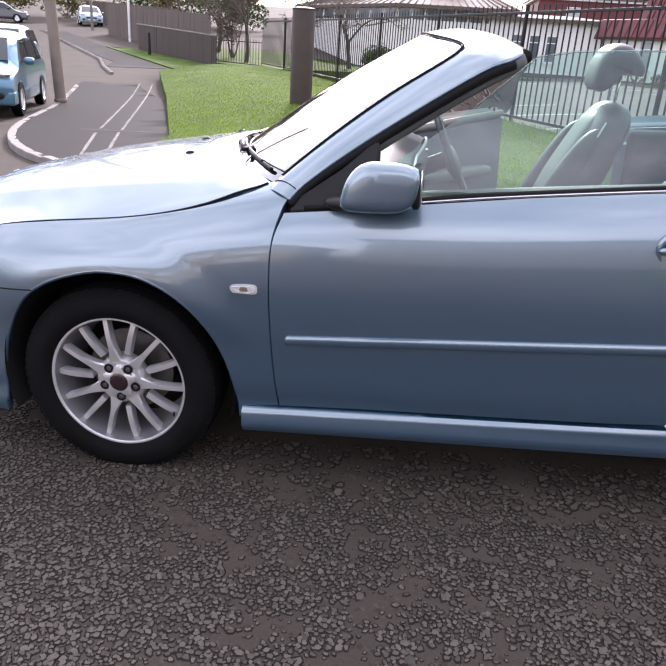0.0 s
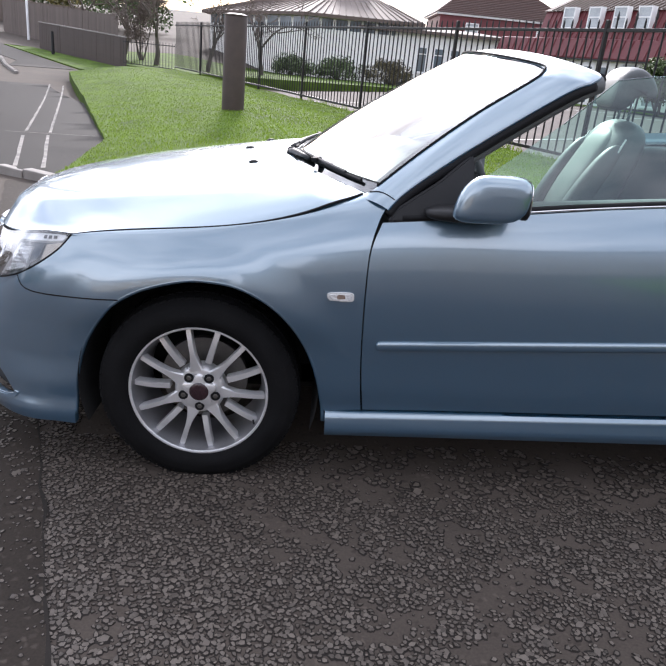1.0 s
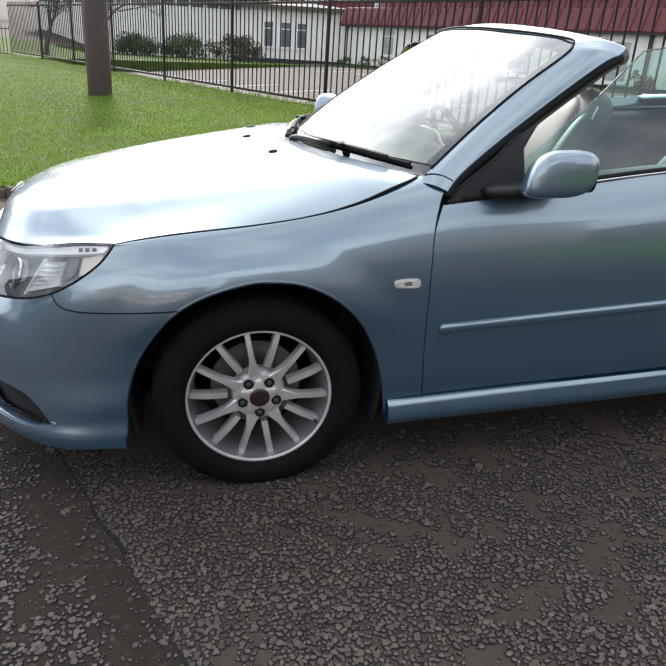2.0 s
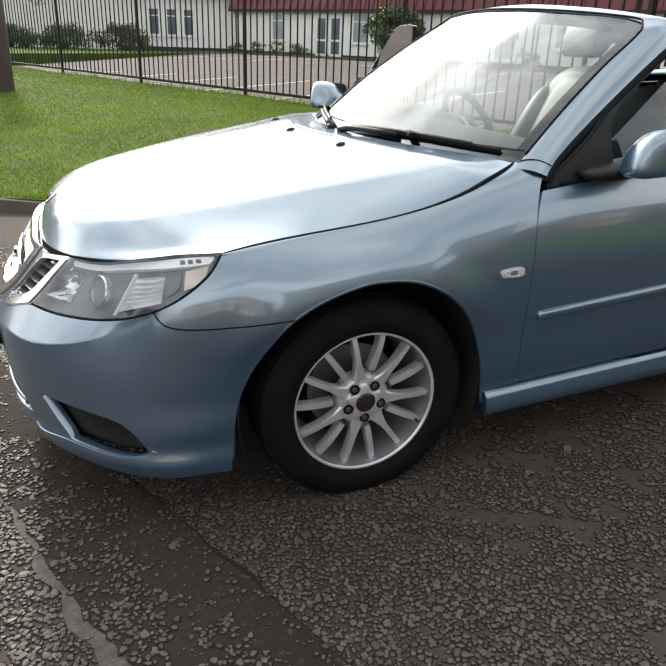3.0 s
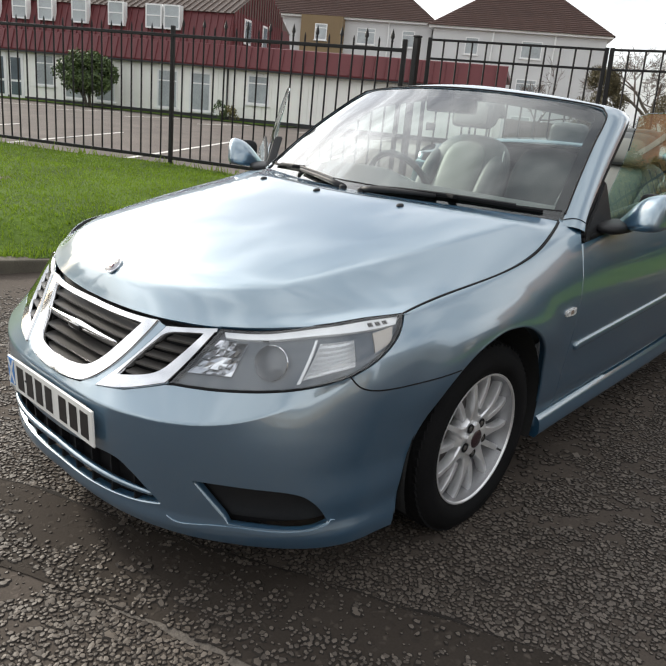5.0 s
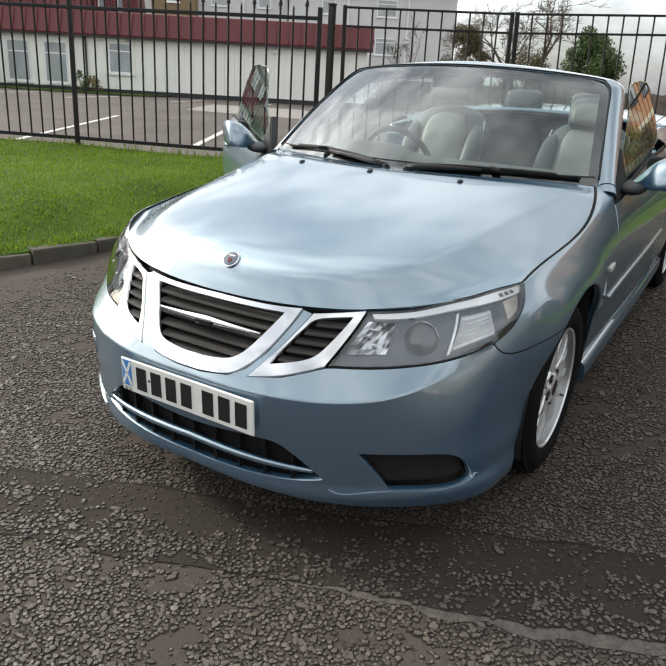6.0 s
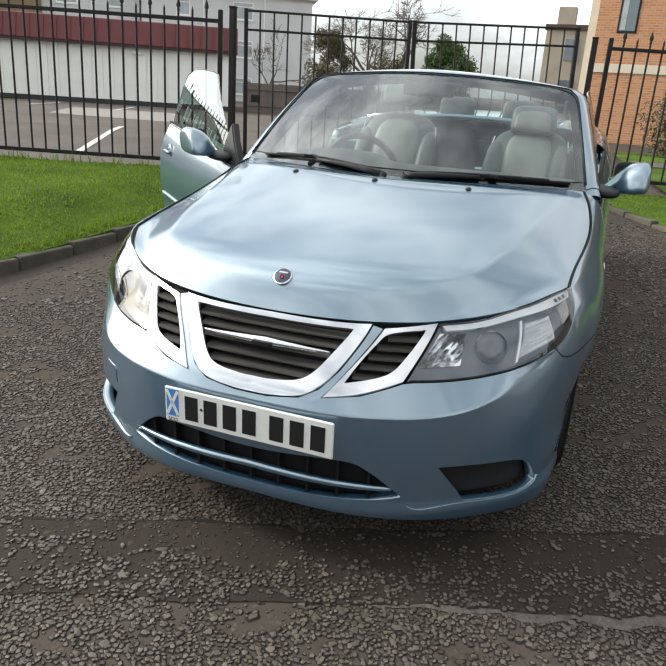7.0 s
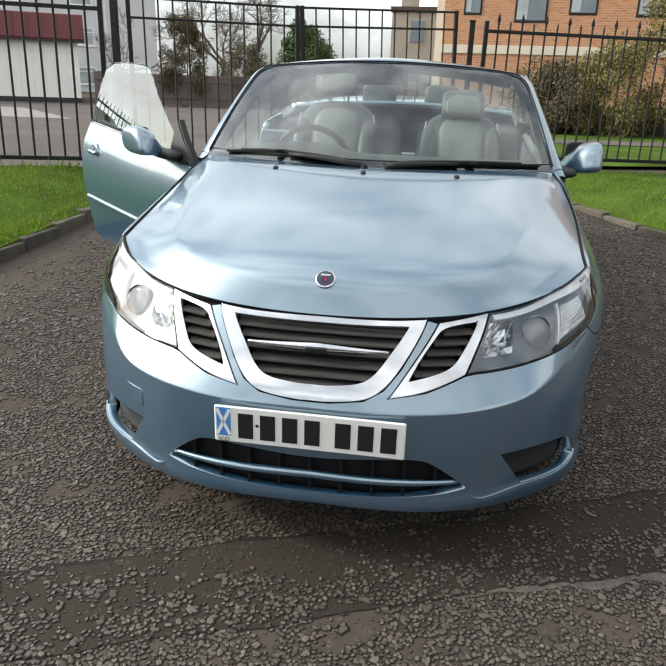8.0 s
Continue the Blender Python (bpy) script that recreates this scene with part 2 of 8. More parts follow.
# black tar of the crack, and the shade between chippings as colour
M_TAR_SHADE = mat("tar_and_gap_shade", (0.021, 0.0175, 0.015), 0.85, var=0.3, spec=0.2)
M_LIP = mat("sun_paled_tar_seam", (0.062, 0.052, 0.043), 0.85, var=0.3, scale=30, fine=120, bump=0.7, bscale=160, second=(0.112, 0.096, 0.081))
M_KERB = mat("weathered_concrete", (0.110, 0.098, 0.078), 0.9, spec=0.2, var=0.45, scale=5, fine=120, bump=0.5, bscale=60, rand=0.5)
M_STRIP = mat("pale_concrete_strip", (0.24, 0.22, 0.20), 0.85, var=0.25, scale=4, bump=0.3, bscale=90)
M_SEAM = mat("crumbled_mortar", (0.045, 0.042, 0.040), 0.9, var=0.2, scale=5, fine=30, second=(0.26, 0.24, 0.22))
M_GRASS = mat("lawn_earth", (0.038, 0.074, 0.009), 0.9, spec=0.1, var=0.45, scale=1.6, fine=40, bump=0.9, bscale=60, second=(0.072, 0.115, 0.015))
M_BLADE = mat("grass_blades", (0.068, 0.134, 0.012), 0.6, spec=0.12, var=0.60, scale=4.5, island=0.45, second=(0.160, 0.242, 0.026))
_n, _l = M_BLADE.node_tree.nodes, M_BLADE.node_tree.links       # low sun shines through the thin blades
_thru, _mix = _n.new("ShaderNodeBsdfTranslucent"), _n.new("ShaderNodeMixShader")
_thru.inputs["Color"].default_value = (0.20, 0.30, 0.025, 1)
_mix.inputs[0].default_value = 0.32
_l.new(_n["Principled BSDF"].outputs[0], _mix.inputs[1])
_l.new(_thru.outputs[0], _mix.inputs[2])
_l.new(_mix.outputs[0], _n["Material Output"].inputs["Surface"])
M_IRON = mat("black_painted_iron", (0.012, 0.011, 0.011), 0.5, 0.0, 0.3, 20, 200, bump=0.1, bscale=300, spec=0.3)
M_RUST = mat("brown_painted_steel", (0.060, 0.042, 0.034), 0.6, 0.1, 0.28, 5, 120, bump=0.12, bscale=160)
M_WHITEWALL = mat("white_cladding", (0.86, 0.85, 0.80), 0.6, var=0.07, scale=2, fine=60, rand=0.3)
M_PLINTH = mat("dark_plinth", (0.03, 0.03, 0.032), 0.7, var=0.25)
M_REDMETAL = mat("maroon_metal_cladding", (0.120, 0.020, 0.023), 0.55, 0.0, 0.14, 2, 40, rand=0.2)
M_ROOFTAN = mat("faded_metal_roof", (0.105, 0.076, 0.062), 0.7, 0.0, 0.18, 1.4, 30)
M_ROOFTILE = mat("brown_roof_tiles", (0.075, 0.042, 0.034), 0.75, var=0.3, scale=1.5, fine=18, rand=0.5)
M_RENDER = mat("grey_render", (0.60, 0.60, 0.60), 0.85, var=0.08, scale=0.6, fine=50, bump=0.1, bscale=100)
M_BROWNR = mat("brown_render", (0.22, 0.155, 0.085), 0.85, var=0.1, scale=0.8, fine=50)
M_ROUGHCAST = mat("dark_grey_roughcast", (0.15, 0.142, 0.135), 0.9, var=0.15, scale=0.8, fine=40, bump=0.3, bscale=60)
M_UPVC = mat("white_window_frame", (0.80, 0.80, 0.79), 0.35, var=0.04)
def brickwork(name, a, b, mortar):
    m = mat(name, a, 0.85, var=0.2, scale=2)
    n, l = m.node_tree.nodes, m.node_tree.links
    t = n.new("ShaderNodeTexBrick")
    t.inputs["Color1"].default_value, t.inputs["Color2"].default_value, t.inputs["Mortar"].default_value = (*a, 1), (*b, 1), (*mortar, 1)
    t.inputs["Scale"].default_value, t.inputs["Mortar Size"].default_value = 1.0, 0.010
    t.inputs["Brick Width"].default_value, t.inputs["Row Height"].default_value = 0.225, 0.075
    tc, mp = n.new("ShaderNodeTexCoord"), n.new("ShaderNodeMapping")
    mp.inputs["Rotation"].default_value = (radians(90), 0, 0)
    l.new(tc.outputs["Object"], mp.inputs["Vector"])
    l.new(mp.outputs["Vector"], t.inputs["Vector"])
    l.new(t.outputs["Color"], n["Principled BSDF"].inputs["Base Color"])
    return m


M_BRICKWALL = brickwork("orange_brickwork", (0.45, 0.17, 0.07), (0.55, 0.26, 0.11), (0.42, 0.33, 0.25))
M_SANDSTONE = mat("weathered_sandstone", (0.36, 0.31, 0.25), 0.85, var=0.2, scale=1.2, fine=30)
M_CREAM = mat("cream_band", (0.64, 0.58, 0.46), 0.8, var=0.1, scale=2)
M_TIMBER = mat("weathered_fence_boards", (0.115, 0.085, 0.065), 0.85, var=0.3, scale=3, fine=80, rand=0.7)
M_BARK = mat("grey_bark", (0.10, 0.085, 0.07), 0.9, var=0.35, scale=20, fine=90, bump=0.6, bscale=50)
M_TWIG = mat("bare_twigs", (0.13, 0.10, 0.085), 0.9, var=0.25, scale=3)
M_LEAF = mat("shrub_leaves", (0.030, 0.060, 0.018), 0.55, var=0.4, scale=2, island=1.0, second=(0.085, 0.125, 0.035))
M_LEAFY = mat("yellowing_leaves", (0.075, 0.080, 0.022), 0.6, var=0.4, scale=2, island=1.0, second=(0.22, 0.18, 0.055))
M_OLIVE = mat("olive_brown_leaves", (0.052, 0.047, 0.024), 0.7, var=0.4, scale=2, island=1.0, second=(0.115, 0.095, 0.045))
M_POLEWOOD = mat("weathered_pole_wood", (0.25, 0.20, 0.165), 0.85, var=0.25, scale=3, fine=60)
M_CONIFER = mat("conifer_leaves", (0.022, 0.050, 0.012), 0.6, var=0.35, scale=2, island=1.0, second=(0.065, 0.110, 0.024))
M_POLE = mat("galvanised_grey_pole", (0.20, 0.18, 0.165), 0.6, 0.2, 0.2, 8, 120)
M_GREYFENCE = mat("weathered_grey_boards", (0.15, 0.125, 0.11), 0.9, var=0.2, scale=2, fine=60, rand=0.4, spec=0.2)
M_SILVERCAR = mat("pale_blue_silver_paint", (0.36, 0.46, 0.52), 0.35, 0.6, 0.05, coat=1.0)
M_BLUECAR = mat("mid_blue_car_paint", (0.10, 0.22, 0.31), 0.35, 0.6, 0.05, coat=1.0)
M_DARKCAR = mat("black_car_paint", (0.02, 0.021, 0.024), 0.3, 0.3, 0.05, coat=1.0)
M_CARGLASS = mat("dark_car_window", (0.02, 0.025, 0.028), 0.05, var=0.1, spec=0.8)


# ---------------------------------------------------------------- building helpers
def obj(name, verts, faces, material, parent=None, label="", smooth=False, normals=None, mats=None, index=None):
    me = bpy.data.meshes.new(name)
    me.from_pydata([tuple(v) for v in verts], [], [tuple(f) for f in faces])
    for m in (mats or [material]):
        me.materials.append(m)
    if index is not None:
        me.polygons.foreach_set("material_index", list(index))
    if smooth or normals is not None:
        me.polygons.foreach_set("use_smooth", [True] * len(me.polygons))
    me.update()
    if normals is not None:
        me.normals_split_custom_set_from_vertices([tuple(v) for v in normals])
    ob = new(name, me)
    if parent is not None:
        ob.parent = parent
    if label:
        ob["label"] = label
    return ob


def part(name, bm, material, parent, label="", smooth=False, angle=None):
    me = bpy.data.meshes.new(name)
    bm.to_mesh(me)
    bm.free()
    me.materials.append(material)
    if smooth or angle:
        me.polygons.foreach_set("use_smooth", [True] * len(me.polygons))
        if angle:
            me.set_sharp_from_angle(angle=radians(angle))
    ob = new(name, me)
    ob.parent = parent
    if label:
        ob["label"] = label
    return ob


def share(ob, name, m, parent):
    """Another object on the same mesh."""
    o = new(name, ob.data)
    o.parent = parent
    o.matrix_local = m
    if "label" in ob:
        o["label"] = ob["label"]
    return o


def box(x0, y0, z0, x1, y1, z1, bevel=0.0, seg=2, bm=None):
    bm2 = bmesh.new()
    bmesh.ops.create_cube(bm2, size=1)
    bmesh.ops.transform(bm2, matrix=Matrix.LocRotScale(((x0 + x1) / 2, (y0 + y1) / 2, (z0 + z1) / 2), None, (abs(x1 - x0), abs(y1 - y0), abs(z1 - z0))), verts=bm2.verts)
    if bevel:
        bmesh.ops.bevel(bm2, geom=list(bm2.edges), offset=bevel, segments=seg, profile=0.6, affect="EDGES")
    if bm is None:
        return bm2
    join(bm, bm2)
    return bm


def join(bm, other):
    me = bpy.data.meshes.new("tmp")
    other.to_mesh(me)
    other.free()
    bm.from_mesh(me)
    bpy.data.meshes.remove(me)
    return bm


def lathe(profile, seg=48, axis="y"):
    """Turns (radius, height) pairs about an axis."""
    bm = bmesh.new()
    rings = []
    for r, h in profile:
        ring = []
        for i in range(seg):
            a = 2 * math.pi * i / seg
            c, s = r * math.cos(a), r * math.sin(a)
            ring.append(bm.verts.new((c, h, s) if axis == "y" else (c, s, h)))
        rings.append(ring)
    for a, b in zip(rings, rings[1:]):
        for i in range(seg):
            j = (i + 1) % seg
            bm.faces.new((a[i], a[j], b[j], b[i]))
    bmesh.ops.recalc_face_normals(bm, faces=bm.faces)
    return bm


def tube(points, radii, seg=8, bm=None, cap=True):
    """A tapering tube along points."""
    bm = bm or bmesh.new()
    pts = [Vector(p) for p in points]
    rr = radii if hasattr(radii, "__len__") else [radii] * len(pts)
    rings = []
    up = Vector((0.31, 0.17, 0.93))
    for i, p in enumerate(pts):
        d = (pts[min(i + 1, len(pts) - 1)] - pts[max(i - 1, 0)]).normalized()
        u = d.cross(up)
        if u.length < 0.05:
            u = d.cross(Vector((1, 0, 0)))
        u.normalize()
        w = d.cross(u)
        rings.append([bm.verts.new(p + (u * math.cos(2 * math.pi * k / seg) + w * math.sin(2 * math.pi * k / seg)) * rr[i]) for k in range(seg)])
    for a, b in zip(rings, rings[1:]):
        for k in range(seg):
            j = (k + 1) % seg
            bm.faces.new((a[k], a[j], b[j], b[k]))
    if cap:
        bm.faces.new(rings[0][::-1])
        bm.faces.new(rings[-1])
    return bm


def thing(name, label, category, m=None, group="", kind=""):
    ob = new(name)
    ob.empty_display_size = 0.2
    if m is not None:
        ob.matrix_world = m
    return tagged(ob, label, category, group, kind)
# ---------------------------------------------------------------- ground
rng = np.random.default_rng(7)


def sstep(a, b, x):
    t = np.clip((np.asarray(x, float) - a) / (b - a), 0, 1)
    return t * t * (3 - 2 * t)


def road_z(x, y):
    """Height of the tarmac: the drive climbs towards the gate, the street climbs away to the north."""
    x, y = np.asarray(x, float), np.asarray(y, float)
    up = 0.05 * np.logaddexp(0, (y - 17.0) / 2.0) * 2.0
    return 0.0454 * np.clip(x, -7, 8.5) + up * (1 - sstep(-9, -1, x)) - 0.06 * sstep(12, 20, x)


FENCE = [(4.455, 3.19), (3.42, 5.95), (2.15, 8.75), (0.90, 11.45), (-0.36, 14.2), (-1.62, 16.9), (-2.88, 19.6), (-4.14, 22.3), (-5.6, 25.2)]
FENCE_R = [(6.56, -0.66), (7.18, -3.2), (7.83, -5.85), (8.48, -8.5)]


def off_line(x, y, line):
    p = np.stack([np.asarray(x, float), np.asarray(y, float)], -1)
    best = np.full(p.shape[:-1], 1e9)
    for a, b in zip(line, line[1:]):
        a, b = np.array(a), np.array(b)
        t = np.clip(((p - a) @ (b - a)) / ((b - a) @ (b - a)), 0, 1)
        best = np.minimum(best, np.linalg.norm(p - (a + t[..., None] * (b - a)), axis=-1))
    return best


def lawn_z(x, y, line=None):
    w = 1 - sstep(1.5, 6.0, off_line(x, y, line or FENCE))
    k = off_line(x, y, KERB_R if line else KERB)
    w = w * sstep(-0.05, 0.85, k)
    return (road_z(x, y) + (0.05 if line else 0.088)) * (1 - w) + (0.37 + 0.004 * np.asarray(y)) * w


def fence_z(p):
    return 0.455 + 0.004 * p[1]


def grid_axis(spans):
    out = []
    for a, b, n in spans:
        out += list(np.linspace(a, b, n, endpoint=False))
    return np.array(out + [spans[-1][1]])


gx = grid_axis([(-400, -60, 8), (-60, -12, 16), (-12, 14, 52), (14, 60, 12), (60, 400, 8)])
gy = grid_axis([(-400, -60, 8), (-60, -8, 12), (-8, 14, 44), (14, 70, 28), (70, 400, 8)])
GX, GY = np.meshgrid(gx, gy)
GZ = road_z(GX, GY) - 0.0
nx = len(gx)
ground = tagged(obj("ground", np.stack([GX, GY, GZ], -1).reshape(-1, 3), [(j * nx + i, j * nx + i + 1, (j + 1) * nx + i + 1, (j + 1) * nx + i) for j in range(len(gy) - 1) for i in range(nx - 1)], M_ROAD, smooth=True), "worn chipped grey-brown tarmac road and drive", "road", kind="structure")

from mathutils.geometry import delaunay_2d_cdt


def inside(P, poly):
    P, poly = np.asarray(P, float), np.asarray(poly, float)
    x, y = P[:, 0], P[:, 1]
    r = np.zeros(len(P), bool)
    j = len(poly) - 1
    for i in range(len(poly)):
        xi, yi = poly[i]
        xj, yj = poly[j]
        c = ((yi > y) != (yj > y)) & (x < (xj - xi) * (y - yi) / (yj - yi + 1e-12) + xi)
        r ^= c
        j = i
    return r


def resample(poly, step):
    out = []
    for a, b in zip(poly, list(poly[1:]) + [poly[0]]):
        a, b = np.array(a, float), np.array(b, float)
        n = max(1, int(round(np.linalg.norm(b - a) / step)))
        out += [tuple(a + (b - a) * k / n) for k in range(n)]
    return out


def flat_mesh(outline, step, holes=(), folds=()):
    """Triangles filling an outline, with edges along the open lines in folds."""
    rims = [resample(outline, step)] + [resample(h, step) for h in holes]
    pts, edges = [], []
    for r in rims:
        k = len(pts)
        pts += r
        edges += [(k + i, k + (i + 1) % len(r)) for i in range(len(r))]
    for line in folds:
        r = np.array(line, float)
        d = np.concatenate([[0], np.cumsum(np.hypot(*np.diff(r, axis=0).T))])
        q = np.linspace(0, d[-1], max(2, int(d[-1] / step)))
        r = np.stack([np.interp(q, d, r[:, 0]), np.interp(q, d, r[:, 1])], 1)
        k = len(pts)
        pts += [tuple(v) for v in r]
        edges += [(k + i, k + i + 1) for i in range(len(r) - 1)]
    A = np.array(rims[0])
    lo, hi = A.min(0), A.max(0)
    qx, qy = np.meshgrid(np.arange(lo[0] + step / 2, hi[0], step), np.arange(lo[1] + step / 2, hi[1], step))
    Q = np.stack([qx.ravel(), qy.ravel()], 1)
    ok = inside(Q, rims[0])
    for h in rims[1:]:
        ok &= ~inside(Q, h)
    Q = Q[ok]
    allrim = np.array(pts)
    keep = np.ones(len(Q), bool)
    for c in range(0, len(Q), 400):
        d = np.abs(Q[c:c + 400, None, :] - allrim[None]).max(-1).min(1)
        keep[c:c + 400] = d > step * 0.45
    Q = Q[keep]
    pts = pts + [tuple(q) for q in Q]
    v, e, f, *_ = delaunay_2d_cdt([Vector(p) for p in pts], edges, [], 0, 1e-7)
    V = np.array([tuple(p) for p in v])
    F = np.array([tuple(t) for t in f if len(t) == 3])
    cen = V[F].mean(1)
    ok = inside(cen, rims[0])
    for h in rims[1:]:
        ok &= ~inside(cen, h)
    F = F[ok]
    ar = (V[F[:, 1], 0] - V[F[:, 0], 0]) * (V[F[:, 2], 1] - V[F[:, 0], 1]) - (V[F[:, 1], 1] - V[F[:, 0], 1]) * (V[F[:, 2], 0] - V[F[:, 0], 0])
    F[ar < 0] = F[ar < 0][:, ::-1]
    return V, F


def catmull(knots, n=6, closed=False):
    P = [np.array(k, float) for k in knots]
    m = len(P)
    out = []
    for i in range(m if closed else m - 1):
        p0, p1, p2, p3 = (P[(i + k) % m] if closed else P[min(max(i + k, 0), m - 1)] for k in (-1, 0, 1, 2))
        for t in np.linspace(0, 1, n, endpoint=False):
            out.append(tuple(0.5 * (2 * p1 + (p2 - p0) * t + (2 * p0 - 5 * p1 + 4 * p2 - p3) * t * t + (3 * p1 - p0 - 3 * p2 + p3) * t ** 3)))
    if not closed:
        out.append(tuple(P[-1]))
    return out


KERB = catmull([(4.62, 2.72), (3.1, 2.66), (1.5, 2.63), (0.5, 2.76), (-0.5, 3.15), (-1.5, 3.72), (-2.4, 4.35), (-3.3, 4.95), (-4.3, 5.9), (-5.3, 7.4), (-6.2, 9.4), (-7.4, 12.8), (-9.3, 17.6)], 5)
KERB_R = catmull([(6.7, -0.70), (5.6, -1.08), (4.6, -1.68), (3.56, -2.22), (2.95, -2.95), (2.85, -4.0), (3.3, -6.0), (3.9, -9.0)], 5)
iJ = min(range(len(KERB)), key=lambda i: abs(KERB[i][0] + 2.4))
LAWN = KERB[:iJ + 1] + [(-2.75, 7.2), (-5.4, 14.3), (-8.3, 21.6), (-6.6, 24.6)] + FENCE[::-1]
PAVEMENT = KERB[iJ:] + [(-9.6, 18.6), (-8.0, 18.9), (-5.4, 14.3), (-2.75, 7.2)]
LAWN_R = KERB_R + [(9.5, -9.0)] + FENCE_R[::-1]


def sheet(name, poly, step, zf, material, label, category, kind="structure", skirt=0.0):
    V, F = flat_mesh(poly, step)
    X, F = np.c_[V, zf(V[:, 0], V[:, 1])], [tuple(f) for f in F]
    if skirt:
        R = np.array(resample(poly, step))
        z = zf(R[:, 0], R[:, 1])
        n, k = len(X), len(R)
        X = np.vstack([X, np.c_[R, z], np.c_[R, z - skirt]])
        F += [(n + i, n + (i + 1) % k, n + k + (i + 1) % k, n + k + i) for i in range(k)]
    return tagged(obj(name, X, F, material, smooth=True), label, category, kind=kind)


lawn = sheet("lawn", LAWN, 0.2, lambda x, y: lawn_z(x, y) + 0.012 * np.sin(3.1 * x + 1.7 * y) * np.sin(2.3 * y), M_GRASS, "mown grass verge rising to the railings", "lawn", skirt=0.3)
lawn_r = sheet("lawn", LAWN_R, 0.22, lambda x, y: lawn_z(x, y, FENCE_R), M_GRASS, "mown grass verge beside the drive", "lawn", skirt=0.3)
pavement = sheet("pavement", PAVEMENT, 0.5, lambda x, y: road_z(x, y) + 0.082, M_PAVE, "dark tarmac pavement with a patched strip", "pavement")
for line in ([(-2.98, 4.8), (-4.05, 7.6)], [(-4.25, 8.2), (-8.0, 19.1)], [(-2.66, 4.75), (-3.75, 7.75)], [(-3.85, 8.1), (-7.6, 19.1)], [(-4.5, 8.05), (-3.1, 7.9)]):
    L_ = resample(line, 0.5)[:int(math.dist(*line) / 0.5)] + [line[1]]
    sheet("trim", [(x - 0.022 + .006 * math.sin(9 * y), y - .01) for x, y in L_] + [(x + 0.016, y + .01) for x, y in L_[::-1]], 0.5, lambda x, y: road_z(x, y) + 0.087, M_SEAM, "thin pale mortar line of a mended strip in the pavement", "pavement seam")


def kerb_run(name, line, label, stuff=None, rise=0.088):
    root = thing(name, label, "kerb", kind="structure")
    L = np.array(line)
    d = np.concatenate([[0], np.cumsum(np.hypot(*np.diff(L, axis=0).T))])
    stone = None
    n = int(d[-1] / 0.45)
    for k in range(n):
        a, b = d[-1] * k / n, d[-1] * (k + 1) / n - 0.012
        p, q = (np.array([np.interp(s, d, L[:, 0]), np.interp(s, d, L[:, 1])]) for s in (a, b))
        if stone is None:
            stone = part("kerb_stone", box(-0.5, -0.075, -0.25, 0.5, 0.045, 0.0, 0.014, 2), stuff or M_KERB, root)
            o = stone
        else:
            o = share(stone, "kerb_stone", Matrix(), root)
        c = (p + q) / 2
        h = float(road_z(*c)) + rise + rng.uniform(-0.007, 0.005)
        o.matrix_local = Matrix.LocRotScale((c[0], c[1], h), Euler((rng.uniform(-0.05, 0.05), rng.uniform(-0.012, 0.012), math.atan2(*(q - p)[::-1]))), (np.hypot(*(q - p)), 1, 1))
    return root


# the mended trench across the drive's mouth, with its smooth tar seam
def wob(a, b, n, amp, seed):
    r = np.random.default_rng(seed)
    t = np.linspace(0, 1, n)
    w = np.convolve(r.normal(0, amp, n + 4), np.ones(5) / 5, "valid")
    return [(a[0] + (b[0] - a[0]) * k + w[i], a[1] + (b[1] - a[1]) * k) for i, k in enumerate(t)]


E1, E2 = wob((0.22, -2.7), (-2.62, 4.4), 110, 0.022, 3), wob((-0.16, -2.7), (-2.92, 4.4), 110, 0.026, 4)
plane = lambda x, y: road_z(x, y)
sheet("trim", E1 + E2[::-1], 0.12, lambda x, y: plane(x, y) + 0.004, M_TRENCH, "dark mended trench across the tarmac", "road patch")
# the seam is real; part of its paleness is low sun put into colour
seam_in = E2[12:36]
seam_out = [(x - max(0.004, (0.040 + 0.012 * math.sin(9 * y) + 0.010 * math.sin(29 * y + 1) + 0.008 * math.sin(61 * y)) * min(1, (y + 2.0) * 2, (-.38 - y) * 2)), y) for x, y in seam_in]
sheet("trim", seam_in + seam_out[::-1], 0.08, lambda x, y: plane(x, y) + 0.0030, M_LIP, "smooth tar seam along the mended trench, its colour paled as by low sun", "road seam")


crack = [(x + max(0.002, 0.007 + 0.006 * math.sin(11 * y) + 0.005 * math.sin(31 * y + 2)), y) for x, y in E1]
sheet("trim", E1 + crack[::-1], 0.08, lambda x, y: plane(x, y) + 0.0052, M_TAR_SHADE, "dark ragged crack along the mended trench", "road seam")


